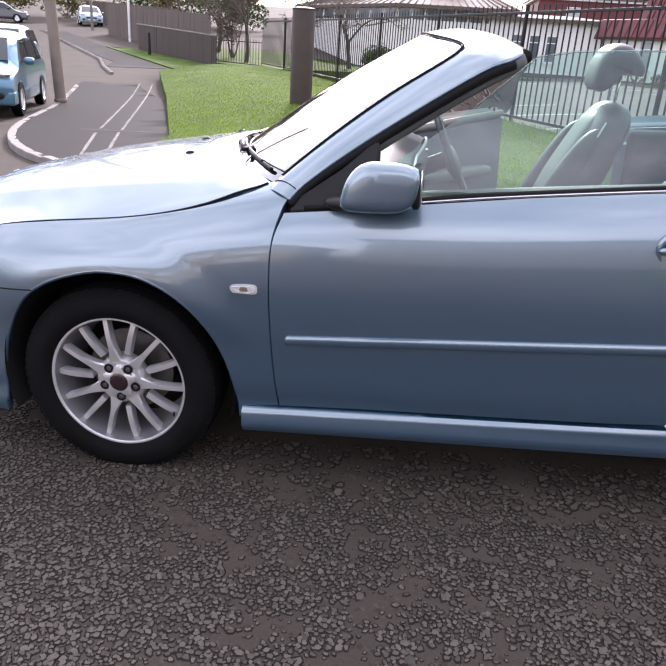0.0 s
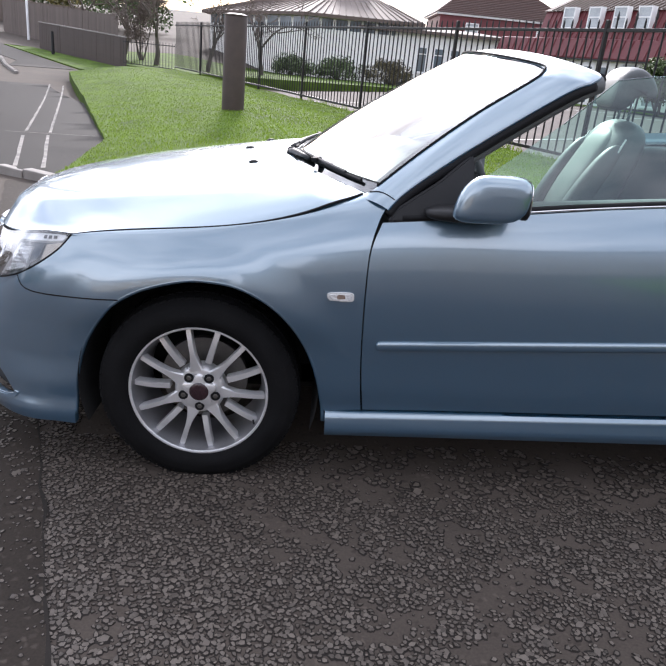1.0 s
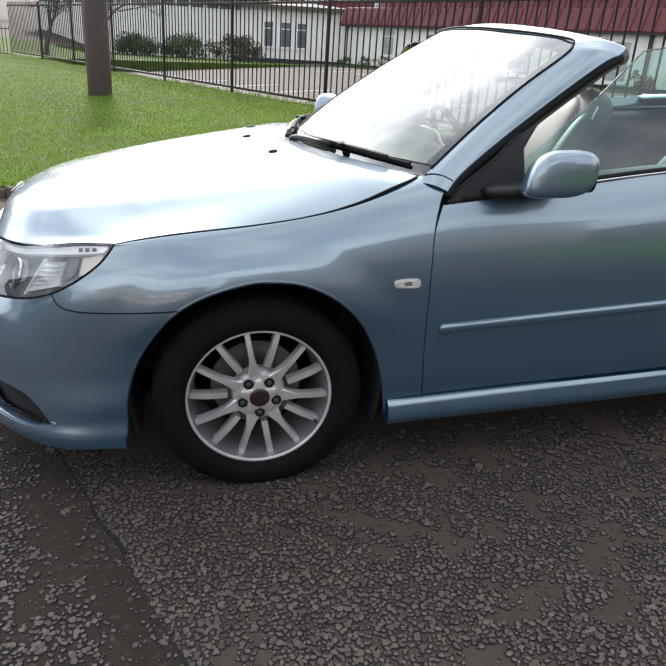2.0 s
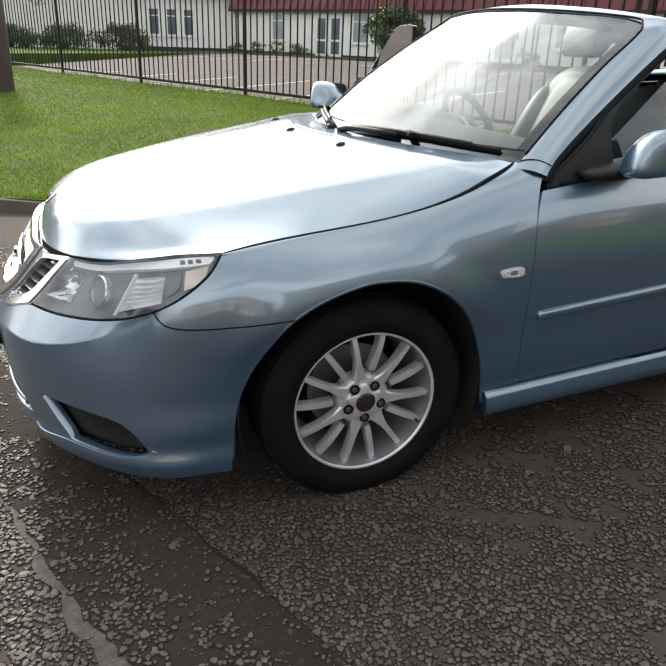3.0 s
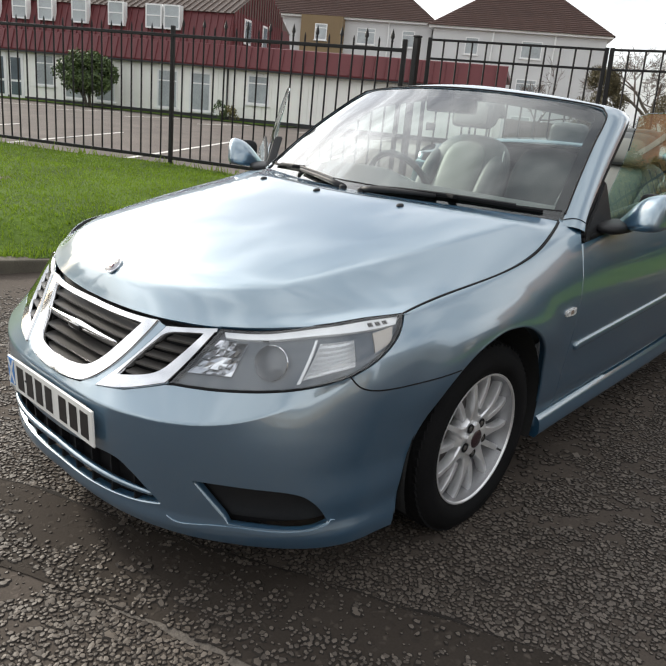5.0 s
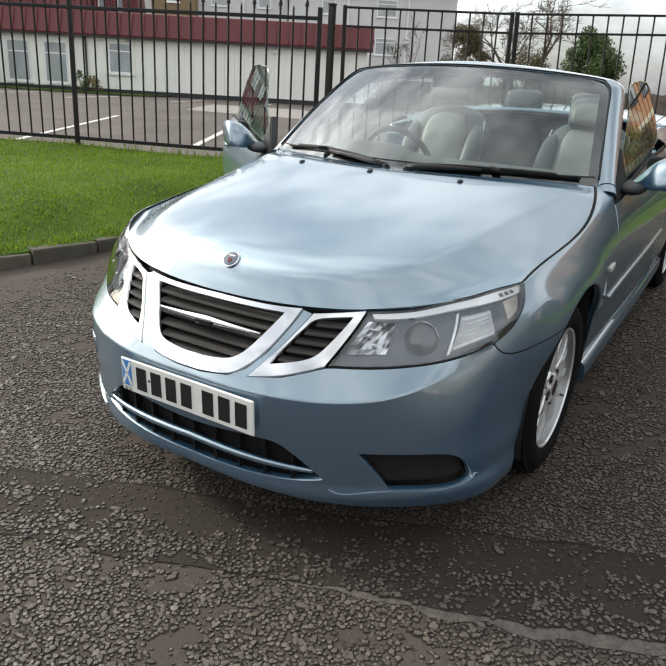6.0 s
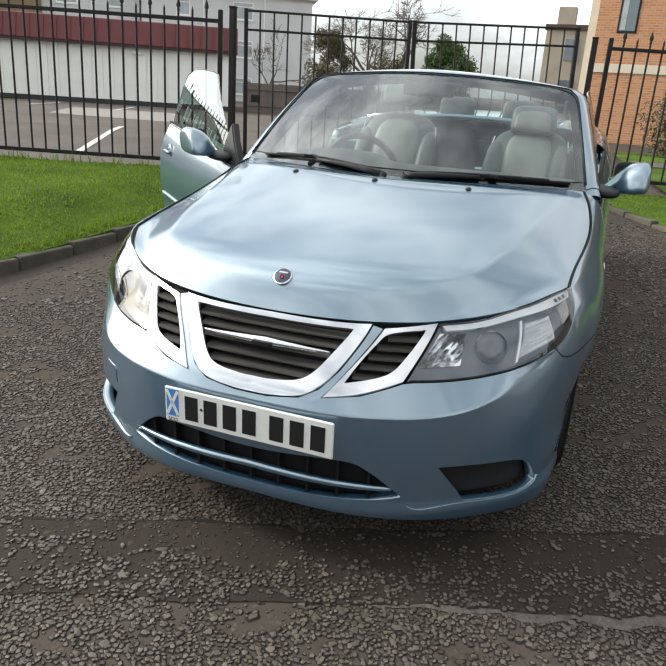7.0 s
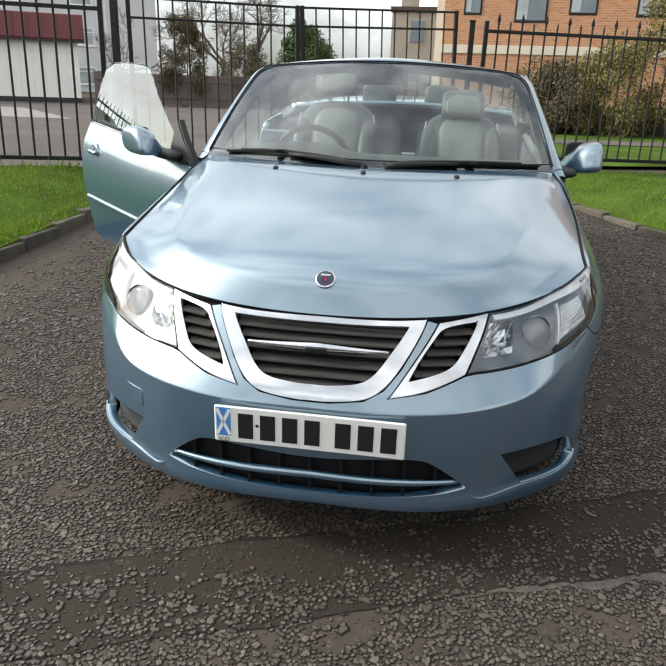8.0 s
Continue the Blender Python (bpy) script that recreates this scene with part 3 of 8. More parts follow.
def chippings():
    """Loose-looking dark stones set in the tarmac, in patches."""
    cell = 0.0142
    gx_, gy_ = np.meshgrid(np.arange(-3.0, 5.6, cell), np.arange(-2.75, 2.5, cell))
    gx_ = gx_ + (np.arange(gx_.shape[0]) % 2)[:, None] * cell / 2
    x, y = (g.ravel() + rng.uniform(-0.42, 0.42, g.size) * cell for g in (gx_, gy_))
    far = (x > 2.0) | ((x > .4) & (y > -.9))               # fewer and larger stones where nobody comes near
    seen = ~((np.abs(y) < .60) & (x > -.5) & (x < 3.4)) & (~far | (rng.random(len(x)) < .42))
    x, y, far = x[seen], y[seen], far[seen]
    n = len(x)
    def blotch(fx, fy, f):
        return np.array([noise.noise((a * f, b * f, 3.3)) for a, b in zip(fx, fy)])
    nv = 0.8 * blotch(x, y, 7.0) + 0.8 * blotch(x, y, 17.0)
    tr = inside(np.stack([x, y], 1), E1 + E2[::-1])
    mid_in = np.interp(y, [p[1] for p in E1], [p[0] for p in E1])
    mid_out = np.interp(y, [p[1] for p in E2], [p[0] for p in E2])
    part_in = np.clip((x - mid_out) / (mid_in - mid_out), 0, 1)      # 1 at the trench's inner edge, 0 at its seam
    seam_ = inside(np.stack([x, y], 1), seam_in + seam_out[::-1])
    keep = np.where(tr | seam_, (nv + rng.uniform(-0.35, 0.35, n) > 0.42 - 0.62 * sstep(.75, .30, part_in)) & (rng.random(n) < np.where(seam_, .14, .85)), nv + rng.uniform(-0.22, 0.22, n) > -0.20 - 0.16 * sstep(0.2, -0.6, x + 0.4 * y))
    keep &= rng.random(n) < np.minimum.reduce([(x + 3.0) / 1.1, (5.6 - x) / 1.5, (y + 2.75) / 0.8, (2.5 - y) / 0.9])     # thinning out at the rim
    small = ~keep & (rng.random(n) < 0.16)           # grit between the larger stones
    keep = keep | small
    small = small[keep]
    x, y = x[keep], y[keep]
    n = len(x)
    k = 6
    ang = np.linspace(0, 2 * np.pi, k, endpoint=False)[None] + rng.uniform(-0.35, 0.35, (n, k)) + rng.uniform(0, 6.28, (n, 1))
    size = rng.lognormal(math.log(0.0080), 0.26, (n, 1)) * np.where(far[keep], 1.45, 1.0)[:, None] * np.where(small, 0.52, 1.0)[:, None]
    rad = size * rng.uniform(0.72, 1.2, (n, k))
    ell = rng.uniform(0.65, 1.0, (n, 1))
    turn = rng.uniform(0, 6.28, (n, 1))
    ca, sa = np.cos(ang) * rad, np.sin(ang) * rad * ell
    ox, oy = ca * np.cos(turn) - sa * np.sin(turn), ca * np.sin(turn) + sa * np.cos(turn)
    tiltx, tilty = rng.normal(0, 0.10, (n, 1)), rng.normal(0, 0.10, (n, 1))
    hgt = rng.uniform(0.0002, 0.0018, (n, 1)) * np.where(small, 0.3, 1.0)[:, None]
    base = (road_z(x, y) + np.where(tr[keep], 0.004, 0.0))[:, None]
    # each stone's wide dark skirt paints the shadowed gap round it
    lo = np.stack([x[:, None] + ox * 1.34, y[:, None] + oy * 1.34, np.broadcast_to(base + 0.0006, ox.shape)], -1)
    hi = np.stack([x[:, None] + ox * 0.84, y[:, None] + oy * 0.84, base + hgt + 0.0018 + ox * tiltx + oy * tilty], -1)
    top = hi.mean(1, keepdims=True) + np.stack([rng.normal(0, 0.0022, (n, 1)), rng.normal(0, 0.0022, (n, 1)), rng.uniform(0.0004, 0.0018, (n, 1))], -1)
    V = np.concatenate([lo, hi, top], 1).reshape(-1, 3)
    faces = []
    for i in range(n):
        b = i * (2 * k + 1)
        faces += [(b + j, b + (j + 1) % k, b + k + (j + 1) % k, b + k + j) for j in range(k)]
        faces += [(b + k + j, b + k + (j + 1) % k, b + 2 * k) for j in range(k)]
    tagged(obj("road_chippings", V, faces, M_CHIP, mats=[M_CHIP, M_TAR_SHADE], index=([1] * k + [0] * k) * n), "dark angular stone chippings bedded in the tarmac", "chippings", kind="stuff")


chippings()


def blades(name, poly, n, zf, lo, hi, label):
    P = np.array(poly)
    x, y = rng.uniform(P[:, 0].min(), P[:, 0].max(), n * 3), rng.uniform(P[:, 1].min(), P[:, 1].max(), n * 3)
    near = np.exp(-np.hypot(x - 0.5, y - 2) / 9.0)
    ok = inside(np.stack([x, y], 1), poly) & (rng.random(n * 3) < near)
    x, y = x[ok][:n], y[ok][:n]
    n = len(x)
    z = zf(x, y)
    a = rng.uniform(0, 6.28, n)
    h = rng.uniform(lo, hi, n)
    w = rng.uniform(0.004, 0.010, n)
    lean = rng.uniform(0.2, 1.0, n) * h
    b = a + rng.uniform(1.0, 2.1, n)
    V = np.stack([np.stack([x - w * np.cos(a), y - w * np.sin(a), z - 0.01], 1), np.stack([x + w * np.cos(a), y + w * np.sin(a), z - 0.01], 1),
                  np.stack([x + lean * np.cos(b), y + lean * np.sin(b), z + h], 1)], 1).reshape(-1, 3)
    tagged(obj(name, V, np.arange(n * 3).reshape(-1, 3), M_BLADE), label, "grass", kind="stuff")


blades("grass", LAWN, 240000, lambda x, y: lawn_z(x, y) + 0.012 * np.sin(3.1 * x + 1.7 * y) * np.sin(2.3 * y), 0.010, 0.030, "short green blades of mown grass")
blades("grass", LAWN_R, 24000, lambda x, y: lawn_z(x, y, FENCE_R), 0.012, 0.036, "short green blades of mown grass")
long_edge = [(FENCE[i][0] + s, FENCE[i][1] - 0.5 * s) for i in range(5) for s in (-0.16,)] + [(FENCE[i][0] + 0.14, FENCE[i][1]) for i in range(4, -1, -1)]
blades("grass", long_edge, 9000, lambda x, y: lawn_z(x, y), 0.04, 0.13, "longer tufts of grass along the foot of the railings")


for edge_, nb_ in ((KERB[:iJ], 9000), (KERB_R, 5000)):
    E_ = np.array(edge_)
    T_ = np.gradient(E_, axis=0)
    T_ /= np.linalg.norm(T_, axis=1)[:, None]
    sg_ = 1.0 if edge_ is KERB_R else -1.0
    O_ = np.stack([-T_[:, 1], T_[:, 0]], 1) * sg_
    if not inside([E_[8] + O_[8] * .15], LAWN if sg_ < 0 else LAWN_R)[0]:
        O_ = -O_
    band = [tuple(p) for p in E_ + O_ * .03] + [tuple(p) for p in (E_ + O_ * .16)[::-1]]
    blades("grass", band, nb_, (lambda x, y: lawn_z(x, y)) if sg_ < 0 else (lambda x, y: lawn_z(x, y, FENCE_R)), 0.02, 0.055, "ragged grass hanging over the kerb")


sheet("ground", catmull([(.42, 5.0), (.60, 5.20), (.85, 5.17), (1.10, 5.20), (1.04, 4.95), (.78, 4.86), (.52, 4.90)], 4, True), 0.08, lambda x, y: lawn_z(x, y) + 0.013 - 0.05 * np.hypot((x - .77) / .36, (y - 5.03) / .18) ** 4 * .3, M_SOIL, "bare trodden patch of soil in the grass", "soil patch")


# ---------------------------------------------------------------- railings and gates
def bar_mesh(h, r, head):
    bm = tube([(0, 0, 0), (0, 0, h)], r, 6)
    if head == "spear":
        rings = [(0, r), (0.012, 0.016), (0.026, 0.010), (0.05, 0.024), (0.075, 0.020), (0.135, 0.0015)]
    else:
        rings = [(0, r), (0.02, r * 0.95), (0.055, 0.0015)]
    prev = None
    for dz, rr in rings:
        flat = 0.45 if head == "spear" and rr > 0.012 else 1.0
        ring = [bm.verts.new((rr * math.cos(k * math.pi / 3), rr * flat * math.sin(k * math.pi / 3), h + dz)) for k in range(6)]
        if prev:
            for k in range(6):
                bm.faces.new((prev[k], prev[(k + 1) % 6], ring[(k + 1) % 6], ring[k]))
        prev = ring
    return bm


BARS = {}


def bar(kind, root, x, z):
    o = BARS.get(kind)
    if o is None:
        h, r, head = {"plain": (1.52, 0.0115, "point"), "spear": (1.52, 0.0115, "spear"), "gate": (1.60, 0.0095, "point"), "dog": (0.9, 0.008, "point")}[kind]
        o = BARS[kind] = part("bar", bar_mesh(h, r, head), M_IRON, root)
    else:
        o = share(o, "bar", Matrix(), root)
    o.matrix_local = Matrix.Translation((x, 0, z))


def railing(a, b, za, zb, spears=0, bars=None, end_post=True, top=1.45):
    """One panel of railing from a to b, its bottom rail at za and zb."""
    a, b = np.array(a, float), np.array(b, float)
    L = float(np.hypot(*(b - a)))
    tilt = math.atan2(zb - za, L)
    root = thing("fence", "black iron railing panel with pointed bars beside the grass" if not spears else "black iron railing panel with spear-headed bars", "railing",
                 Matrix.LocRotScale((a[0], a[1], za), Euler((0, -tilt, math.atan2(*(b - a)[::-1]))), None), "railing panels")
    part("rail", box(0, -0.02, -0.02, L, 0.02, 0.022, 0.004, 1), M_IRON, root)
    part("rail", box(0, -0.02, top - 0.02, L, 0.02, top + 0.018, 0.004, 1), M_IRON, root)
    part("post", box(-0.024, -0.024, -0.35, 0.024, 0.024, 1.56, 0.006, 1), M_IRON, root)
    n = bars or int(round(L / 0.148))
    for k in range(1, n):
        bar("spear" if spears and k % 2 == spears % 2 else "plain", root, L * k / n, 0.0)
    return root


for i, (a, b) in enumerate(zip(FENCE, FENCE[1:])):
    za, zb = fence_z(a), fence_z(b)
    railing(a, b, za, zb, spears=1 if i == 0 else 0)
for i, (a, b) in enumerate(zip(FENCE_R, FENCE_R[1:])):
    za, zb = fence_z(a) + .06, fence_z(b) + .055
    railing(a, b, za, zb, spears=1)


def gate(a, b, z, flip, label, rise=0.0):
    a, b = np.array(a, float), np.array(b, float)
    L = float(np.hypot(*(b - a)))
    root = thing("gate", label, "gate", Matrix.LocRotScale((a[0], a[1], z), Euler((0, -math.atan2(rise, L), math.atan2(*(b - a)[::-1]))), None), "drive gates")
    H = 1.82
    for x in (0.03, L - 0.03):
        part("stile", box(x - 0.021, -0.021, 0, x + 0.021, 0.021, H, 0.005, 1), M_IRON, root)
    for zz in (0.03, H - 0.205, H - 0.02):
        part("rail", box(0.03, -0.016, zz - 0.011, L - 0.03, 0.016, zz + 0.011, 0.004, 1), M_IRON, root)
    n = int(round(L / 0.158))
    for k in range(1, n):
        o = BARS.get("leaf")
        if o is None:
            o = BARS["leaf"] = part("bar", tube([(0, 0, 0.03), (0, 0, H - 0.02)], 0.0095, 6), M_IRON, root)
        else:
            o = share(o, "bar", Matrix(), root)
        o.matrix_local = Matrix.Translation((0.03 + (L - 0.06) * k / n, 0, 0))
    lx = 0.14 if flip else L - 0.14
    part("latch", box(lx - 0.05, -0.025, 0.89, lx + 0.05, 0.025, 0.97, 0.006, 1), M_IRON, root)
    return root


GP1, GP2, GPR = np.array((4.50, 3.06)), np.array((5.45, 1.33)), np.array((6.50, -0.50))
gate(GP1 + (0.06, -0.11), GP2 + (-0.01, 0.02), 0.24, True, "black iron gate leaf with a flat top, shut behind the car", 0.02)
gate(GP2 + (0.01, -0.02), GPR + (-0.06, 0.11), 0.262, False, "black iron gate leaf with a flat top, shut behind the car", 0.08)
for p in (GP1, GPR):
    g = thing("gate_post", "black square iron gate post with a flat cap", "gate post", Matrix.Translation((p[0], p[1], 0.15)), "gate posts")
    part("post", box(-0.032, -0.032, -0.05, 0.032, 0.032, 1.90, 0.006, 1), M_IRON, g)
    part("cap", box(-0.037, -0.037, 1.90, 0.037, 0.037, 1.92, 0.006, 1), M_IRON, g)

# the thick brown steel column on the grass
col = thing("steel_column", "thick brown painted steel column standing in the grass", "column", Matrix.Translation((-1.39, 10.15, 0.28)))
part("shaft", lathe([(0.0, 0.0), (0.195, 0.0), (0.195, 1.57), (0.19, 1.585)], 40, "z"), M_RUST, col, smooth=True, angle=40)
part("cap", lathe([(0.19, 1.58), (0.203, 1.585), (0.203, 1.605), (0.12, 1.625), (0.0, 1.63)], 40, "z"), M_RUST, col, "paler flat cap", smooth=True, angle=40)
# ---------------------------------------------------------------- buildings
def window(root, cx, z0, w, h, y=0.0, depth=0.09, split=0.3, sill=True, pane=None):
    """A white plastic window in a wall whose face is the plane y of its building; y grows outwards."""
    fr = bmesh.new()
    t = 0.065
    for (x0, x1, a, b) in ((-w / 2, w / 2, 0, t), (-w / 2, w / 2, h - t, h), (-w / 2, -w / 2 + t, t, h - t), (w / 2 - t, w / 2, t, h - t), (-w / 2 + t, w / 2 - t, h * (1 - split), h * (1 - split) + t * 0.8)):
        box(cx + x0, y - depth, z0 + a, cx + x1, y + 0.03, z0 + b, bm=fr)
    win = part("window", fr, M_UPVC, root, "white plastic framed window")
    part("pane", box(cx - w / 2 + t, y + 0.004, z0 + t, cx + w / 2 - t, y + 0.012, z0 + h * (1 - split)), pane or M_PANE_PALE, win)
    part("pane", box(cx - w / 2 + t, y + 0.004, z0 + h * (1 - split) + t * 0.8, cx + w / 2 - t, y + 0.012, z0 + h - t), pane or M_PANE_PALE, win)
    if sill:
        part("sill", box(cx - w / 2 - 0.06, y - 0.02, z0 - 0.07, cx + w / 2 + 0.06, y + 0.09, z0 - 0.005), M_UPVC, win)
    return win


bung = thing("bungalow", "long low white-clad building with a maroon metal roof edge", "building",
             Matrix.LocRotScale((24.2, 14.6, 0.30), Euler((0, 0, radians(118.7))), None))
X0, X1, DEEP = -0.65, 29.8, 9.0
part("wall", box(X0, -DEEP, 0.0, X1, -0.02, 2.45), M_WHITEWALL, bung, "white cladding")
part("plinth", box(X0 - 0.02, -DEEP - 0.02, -0.4, X1 + 0.02, 0.02, 0.22), M_PLINTH, bung, "black plinth")
board = None
nb = int((X1 - X0) / 0.42)
for k in range(nb):
    if board is None:
        board = part("wall_panel", box(0.006, -0.02, 0.222, (X1 - X0) / nb - 0.006, 0.012, 2.44), M_WHITEWALL, bung)
        board.matrix_local = Matrix.Translation((X0, 0, 0))
    else:
        share(board, "wall_panel", Matrix.Translation((X0 + (X1 - X0) * k / nb, 0, 0)), bung)
# maroon roof edge
bm = bmesh.new()
prof = [(0.32, 2.30), (0.34, 2.36), (0.02, 3.22), (-0.10, 3.25), (-0.10, 2.30)]
vs = [[bm.verts.new((x, y, z)) for y, z in prof] for x in (X0 - 0.25, X1 + 0.1)]
for i in range(5):
    bm.faces.new((vs[0][i], vs[0][(i + 1) % 5], vs[1][(i + 1) % 5], vs[1][i]))
bm.faces.new(vs[0])
bm.faces.new(vs[1][::-1])
bmesh.ops.recalc_face_normals(bm, faces=bm.faces)
part("fascia", bm, M_REDMETAL, bung, "maroon metal roof edge")
part("soffit", box(X0 - 0.25, -0.05, 2.24, X1 + 0.1, 0.36, 2.30), M_PLINTH, bung, "dark eaves and gutter")
part("roof", box(X0 - 0.2, -DEEP, 3.0, X1, -0.1, 3.2), M_REDMETAL, bung)
rib = None
for k in range(int((X1 - X0) / 0.5)):
    ang = math.atan2(0.86, -0.32)
    m = Matrix.Translation((X0 + 0.25 + 0.5 * k, 0.345, 2.36)) @ Matrix.Rotation(ang - math.pi / 2, 4, "X")
    if rib is None:
        rib = part("roof_seam", box(-0.018, -0.005, 0, 0.018, 0.035, 0.90), M_REDMETAL, bung)
        rib.matrix_local = m
    else:
        share(rib, "roof_seam", m, bung)
for cx, z0, w, h in ((9.7, 0.86, 1.02, 1.22), (12.48, 0.34, 1.02, 1.66), (14.1, 0.34, 1.02, 1.66), (17.3, 0.34, 1.02, 1.66), (18.95, 0.34, 1.0, 1.6), (20.5, 0.80, 1.0, 1.4), (26.2, 0.8, 1.0, 1.4)):
    window(bung, cx, z0, w, h, 0.012, 0.06)
for cx in (22.1, 23.05):
    d = part("door", box(cx - 0.43, 0.013, 0.06, cx + 0.43, 0.05, 2.16, 0.01, 1), M_UPVC, bung, "white glazed door")
    part("pane", box(cx - 0.27, 0.051, 0.95, cx + 0.27, 0.06, 1.95), M_PANE, d)
    part("pane", box(cx - 0.27, 0.051, 0.25, cx + 0.27, 0.06, 0.85), M_PANE, d)
part("lamp", box(2.9, 0.013, 1.98, 3.25, 0.13, 2.12, 0.02, 1), M_UPVC, bung, "small white wall lamp")
part("downpipe", tube([(29.55, 0.07, 0.1), (29.55, 0.07, 2.25)], 0.04, 8), M_PLINTH, bung)
part("downpipe", tube([(11.15, 0.08, 0.1), (11.15, 0.08, 2.25)], 0.04, 8), M_PLINTH, bung)

# maroon upper storey with its faded ribbed roof
U0, U1, UD = 11.3, 27.4, 9.0
up = thing("upper_storey", "maroon ribbed metal upper storey under a faded brown roof", "building", bung.matrix_world.copy())
bm = bmesh.new()
prof = [(-0.25, 3.20), (-0.75, 4.60), (-UD + 0.5, 4.60), (-UD, 3.2)]
vs = [[bm.verts.new((x, y, z)) for y, z in prof] for x in (U0, U1)]
for i in range(4):
    bm.faces.new((vs[0][i], vs[0][(i + 1) % 4], vs[1][(i + 1) % 4], vs[1][i]))
bm.faces.new(vs[0])
bm.faces.new(vs[1][::-1])
bmesh.ops.recalc_face_normals(bm, faces=bm.faces)
part("wall", bm, M_REDMETAL, up)
bm = bmesh.new()
prof = [(-0.62, 4.60), (-UD / 2, 6.35), (-UD + 0.4, 4.60)]
vs = [[bm.verts.new((x, y, z)) for y, z in prof] for x in (U0 - 0.02, U1 + 0.1)]
for i in range(3):
    bm.faces.new((vs[0][i], vs[0][(i + 1) % 3], vs[1][(i + 1) % 3], vs[1][i]))
bm.faces.new(vs[0])
bm.faces.new(vs[1][::-1])
bmesh.ops.recalc_face_normals(bm, faces=bm.faces)
part("roof", bm, M_ROOFTAN, up, "faded brown ribbed metal roof")
part("gable_cladding", box(U0 - 0.04, -UD + 1.0, 3.2, U0 - 0.005, -0.85, 4.7), M_REDMETAL, up)
sl = math.atan2(0.5, 1.4)
rib = rib2 = rib3 = None
for k in range(int((U1 - U0) / 0.33)):
    x = U0 + 0.1 + 0.33 * k
    m = Matrix.Translation((x, -0.25, 3.2)) @ Matrix.Rotation(sl, 4, "X")
    m2 = Matrix.Translation((x, -0.62, 4.61)) @ Matrix.Rotation(math.atan2(3.88, 1.75), 4, "X")
    if rib is None:
        rib = part("cladding_rib", box(-0.025, -0.005, 0, 0.025, 0.04, 1.47), M_REDMETAL, up)
        rib2 = part("roof_rib", box(-0.02, 0.0, 0, 0.02, 0.05, 4.2), M_ROOFTAN, up)
        rib.matrix_local, rib2.matrix_local = m, m2
    else:
        share(rib, "cladding_rib", m, up)
        share(rib2, "roof_rib", m2, up)
for k in range(20):
    y = -0.75 - 0.33 * k
    hh = min(5.95, 4.6 + (abs(y + 0.62)) * 0.45) if y > -UD / 2 else min(5.95, 4.6 + (y + UD - 0.4) * 0.45)
    part("cladding_rib", box(U0 - 0.07, y - 0.025, 3.2, U0 - 0.03, y + 0.025, hh), M_REDMETAL, up)
for cx in (14.1, 15.0, 16.9, 18.8, 20.6, 22.0, 23.6, 25.3):
    window(up, cx, 3.72, 0.80, 1.02, -0.28, 0.3, 0.5, False)
for yy, ww in ((-2.2, 0.8), (-4.5, 0.6)):
    w = part("window", box(U0 - 0.10, yy - ww / 2, 3.45, U0 - 0.045, yy + ww / 2, 4.55, 0.01, 1), M_UPVC, up, "white plastic framed window")
    part("pane", box(U0 - 0.115, yy - ww / 2 + 0.07, 3.55, U0 - 0.10, yy + ww / 2 - 0.07, 4.45), M_PANE, w)

# white hall beyond, with three narrow windows and a shallow brown roof
hall = thing("hall", "white-walled hall with narrow windows and a shallow brown roof", "building", Matrix.LocRotScale((8.6, 41.6, 0.30), Euler((0, 0, radians(172))), None))
part("wall", box(-1.7, -10, 0, 6.6, 0, 3.15), M_WHITEWALL, hall)
part("wall", box(6.6, -10, 0, 8.6, -1.2, 2.9), M_RENDER, hall, "recessed grey wall")
part("plinth", box(-1.72, -10, -0.3, 6.62, 0.02, 0.25), M_PLINTH, hall)
for cx in (1.15, 2.1, 3.1):
    window(hall, cx, 0.85, 0.62, 1.45, 0.01, 0.06, 0.3, pane=M_PANE)
bm = bmesh.new()
for x0, x1, y0, y1, z0, z1 in ((-2.1, 7.0, -10.5, 0.5, 3.15, 3.6),):
    v = [bm.verts.new(p) for p in ((x0, y1, z0), (x1, y1, z0), (x1, y0, z0), (x0, y0, z0), (x0 + 2.5, (y0 + y1) / 2, z1), (x1 - 2.5, (y0 + y1) / 2, z1), (x0, y1, z0 - 0.18), (x1, y1, z0 - 0.18))]
    for f in ((0, 1, 5, 4), (1, 2, 5), (2, 3, 4, 5), (3, 0, 4), (6, 7, 1, 0)):
        bm.faces.new([v[i] for i in f])
bmesh.ops.recalc_face_normals(bm, faces=bm.faces)
part("roof", bm, M_ROOFTAN, hall, "shallow brown roof")
# the many-sided main hall: windows under the eaves, seamed roof, glazed lantern
to_hall = hall.matrix_world.inverted()
MID, SIDES = np.array((0.9, 50.0)), [(5.2, 42.3), (-1.5, 42.3), (-8.6, 51.0), (-7.6, 59.0), (5.6, 59.0)]


def ring_wall(pts, z0, z1, bm=None):
    """An upright wall over a closed outline of the plan."""
    bm = bm or bmesh.new()
    lo, hi = ([bm.verts.new((x, y, z)) for x, y in pts] for z in (z0, z1))
    for i in range(len(pts)):
        j = (i + 1) % len(pts)
        bm.faces.new((lo[i], lo[j], hi[j], hi[i]))
    bm.faces.new(lo[::-1])
    bm.faces.new(hi)
    bmesh.ops.recalc_face_normals(bm, faces=bm.faces)
    bm.transform(to_hall)
    return bm


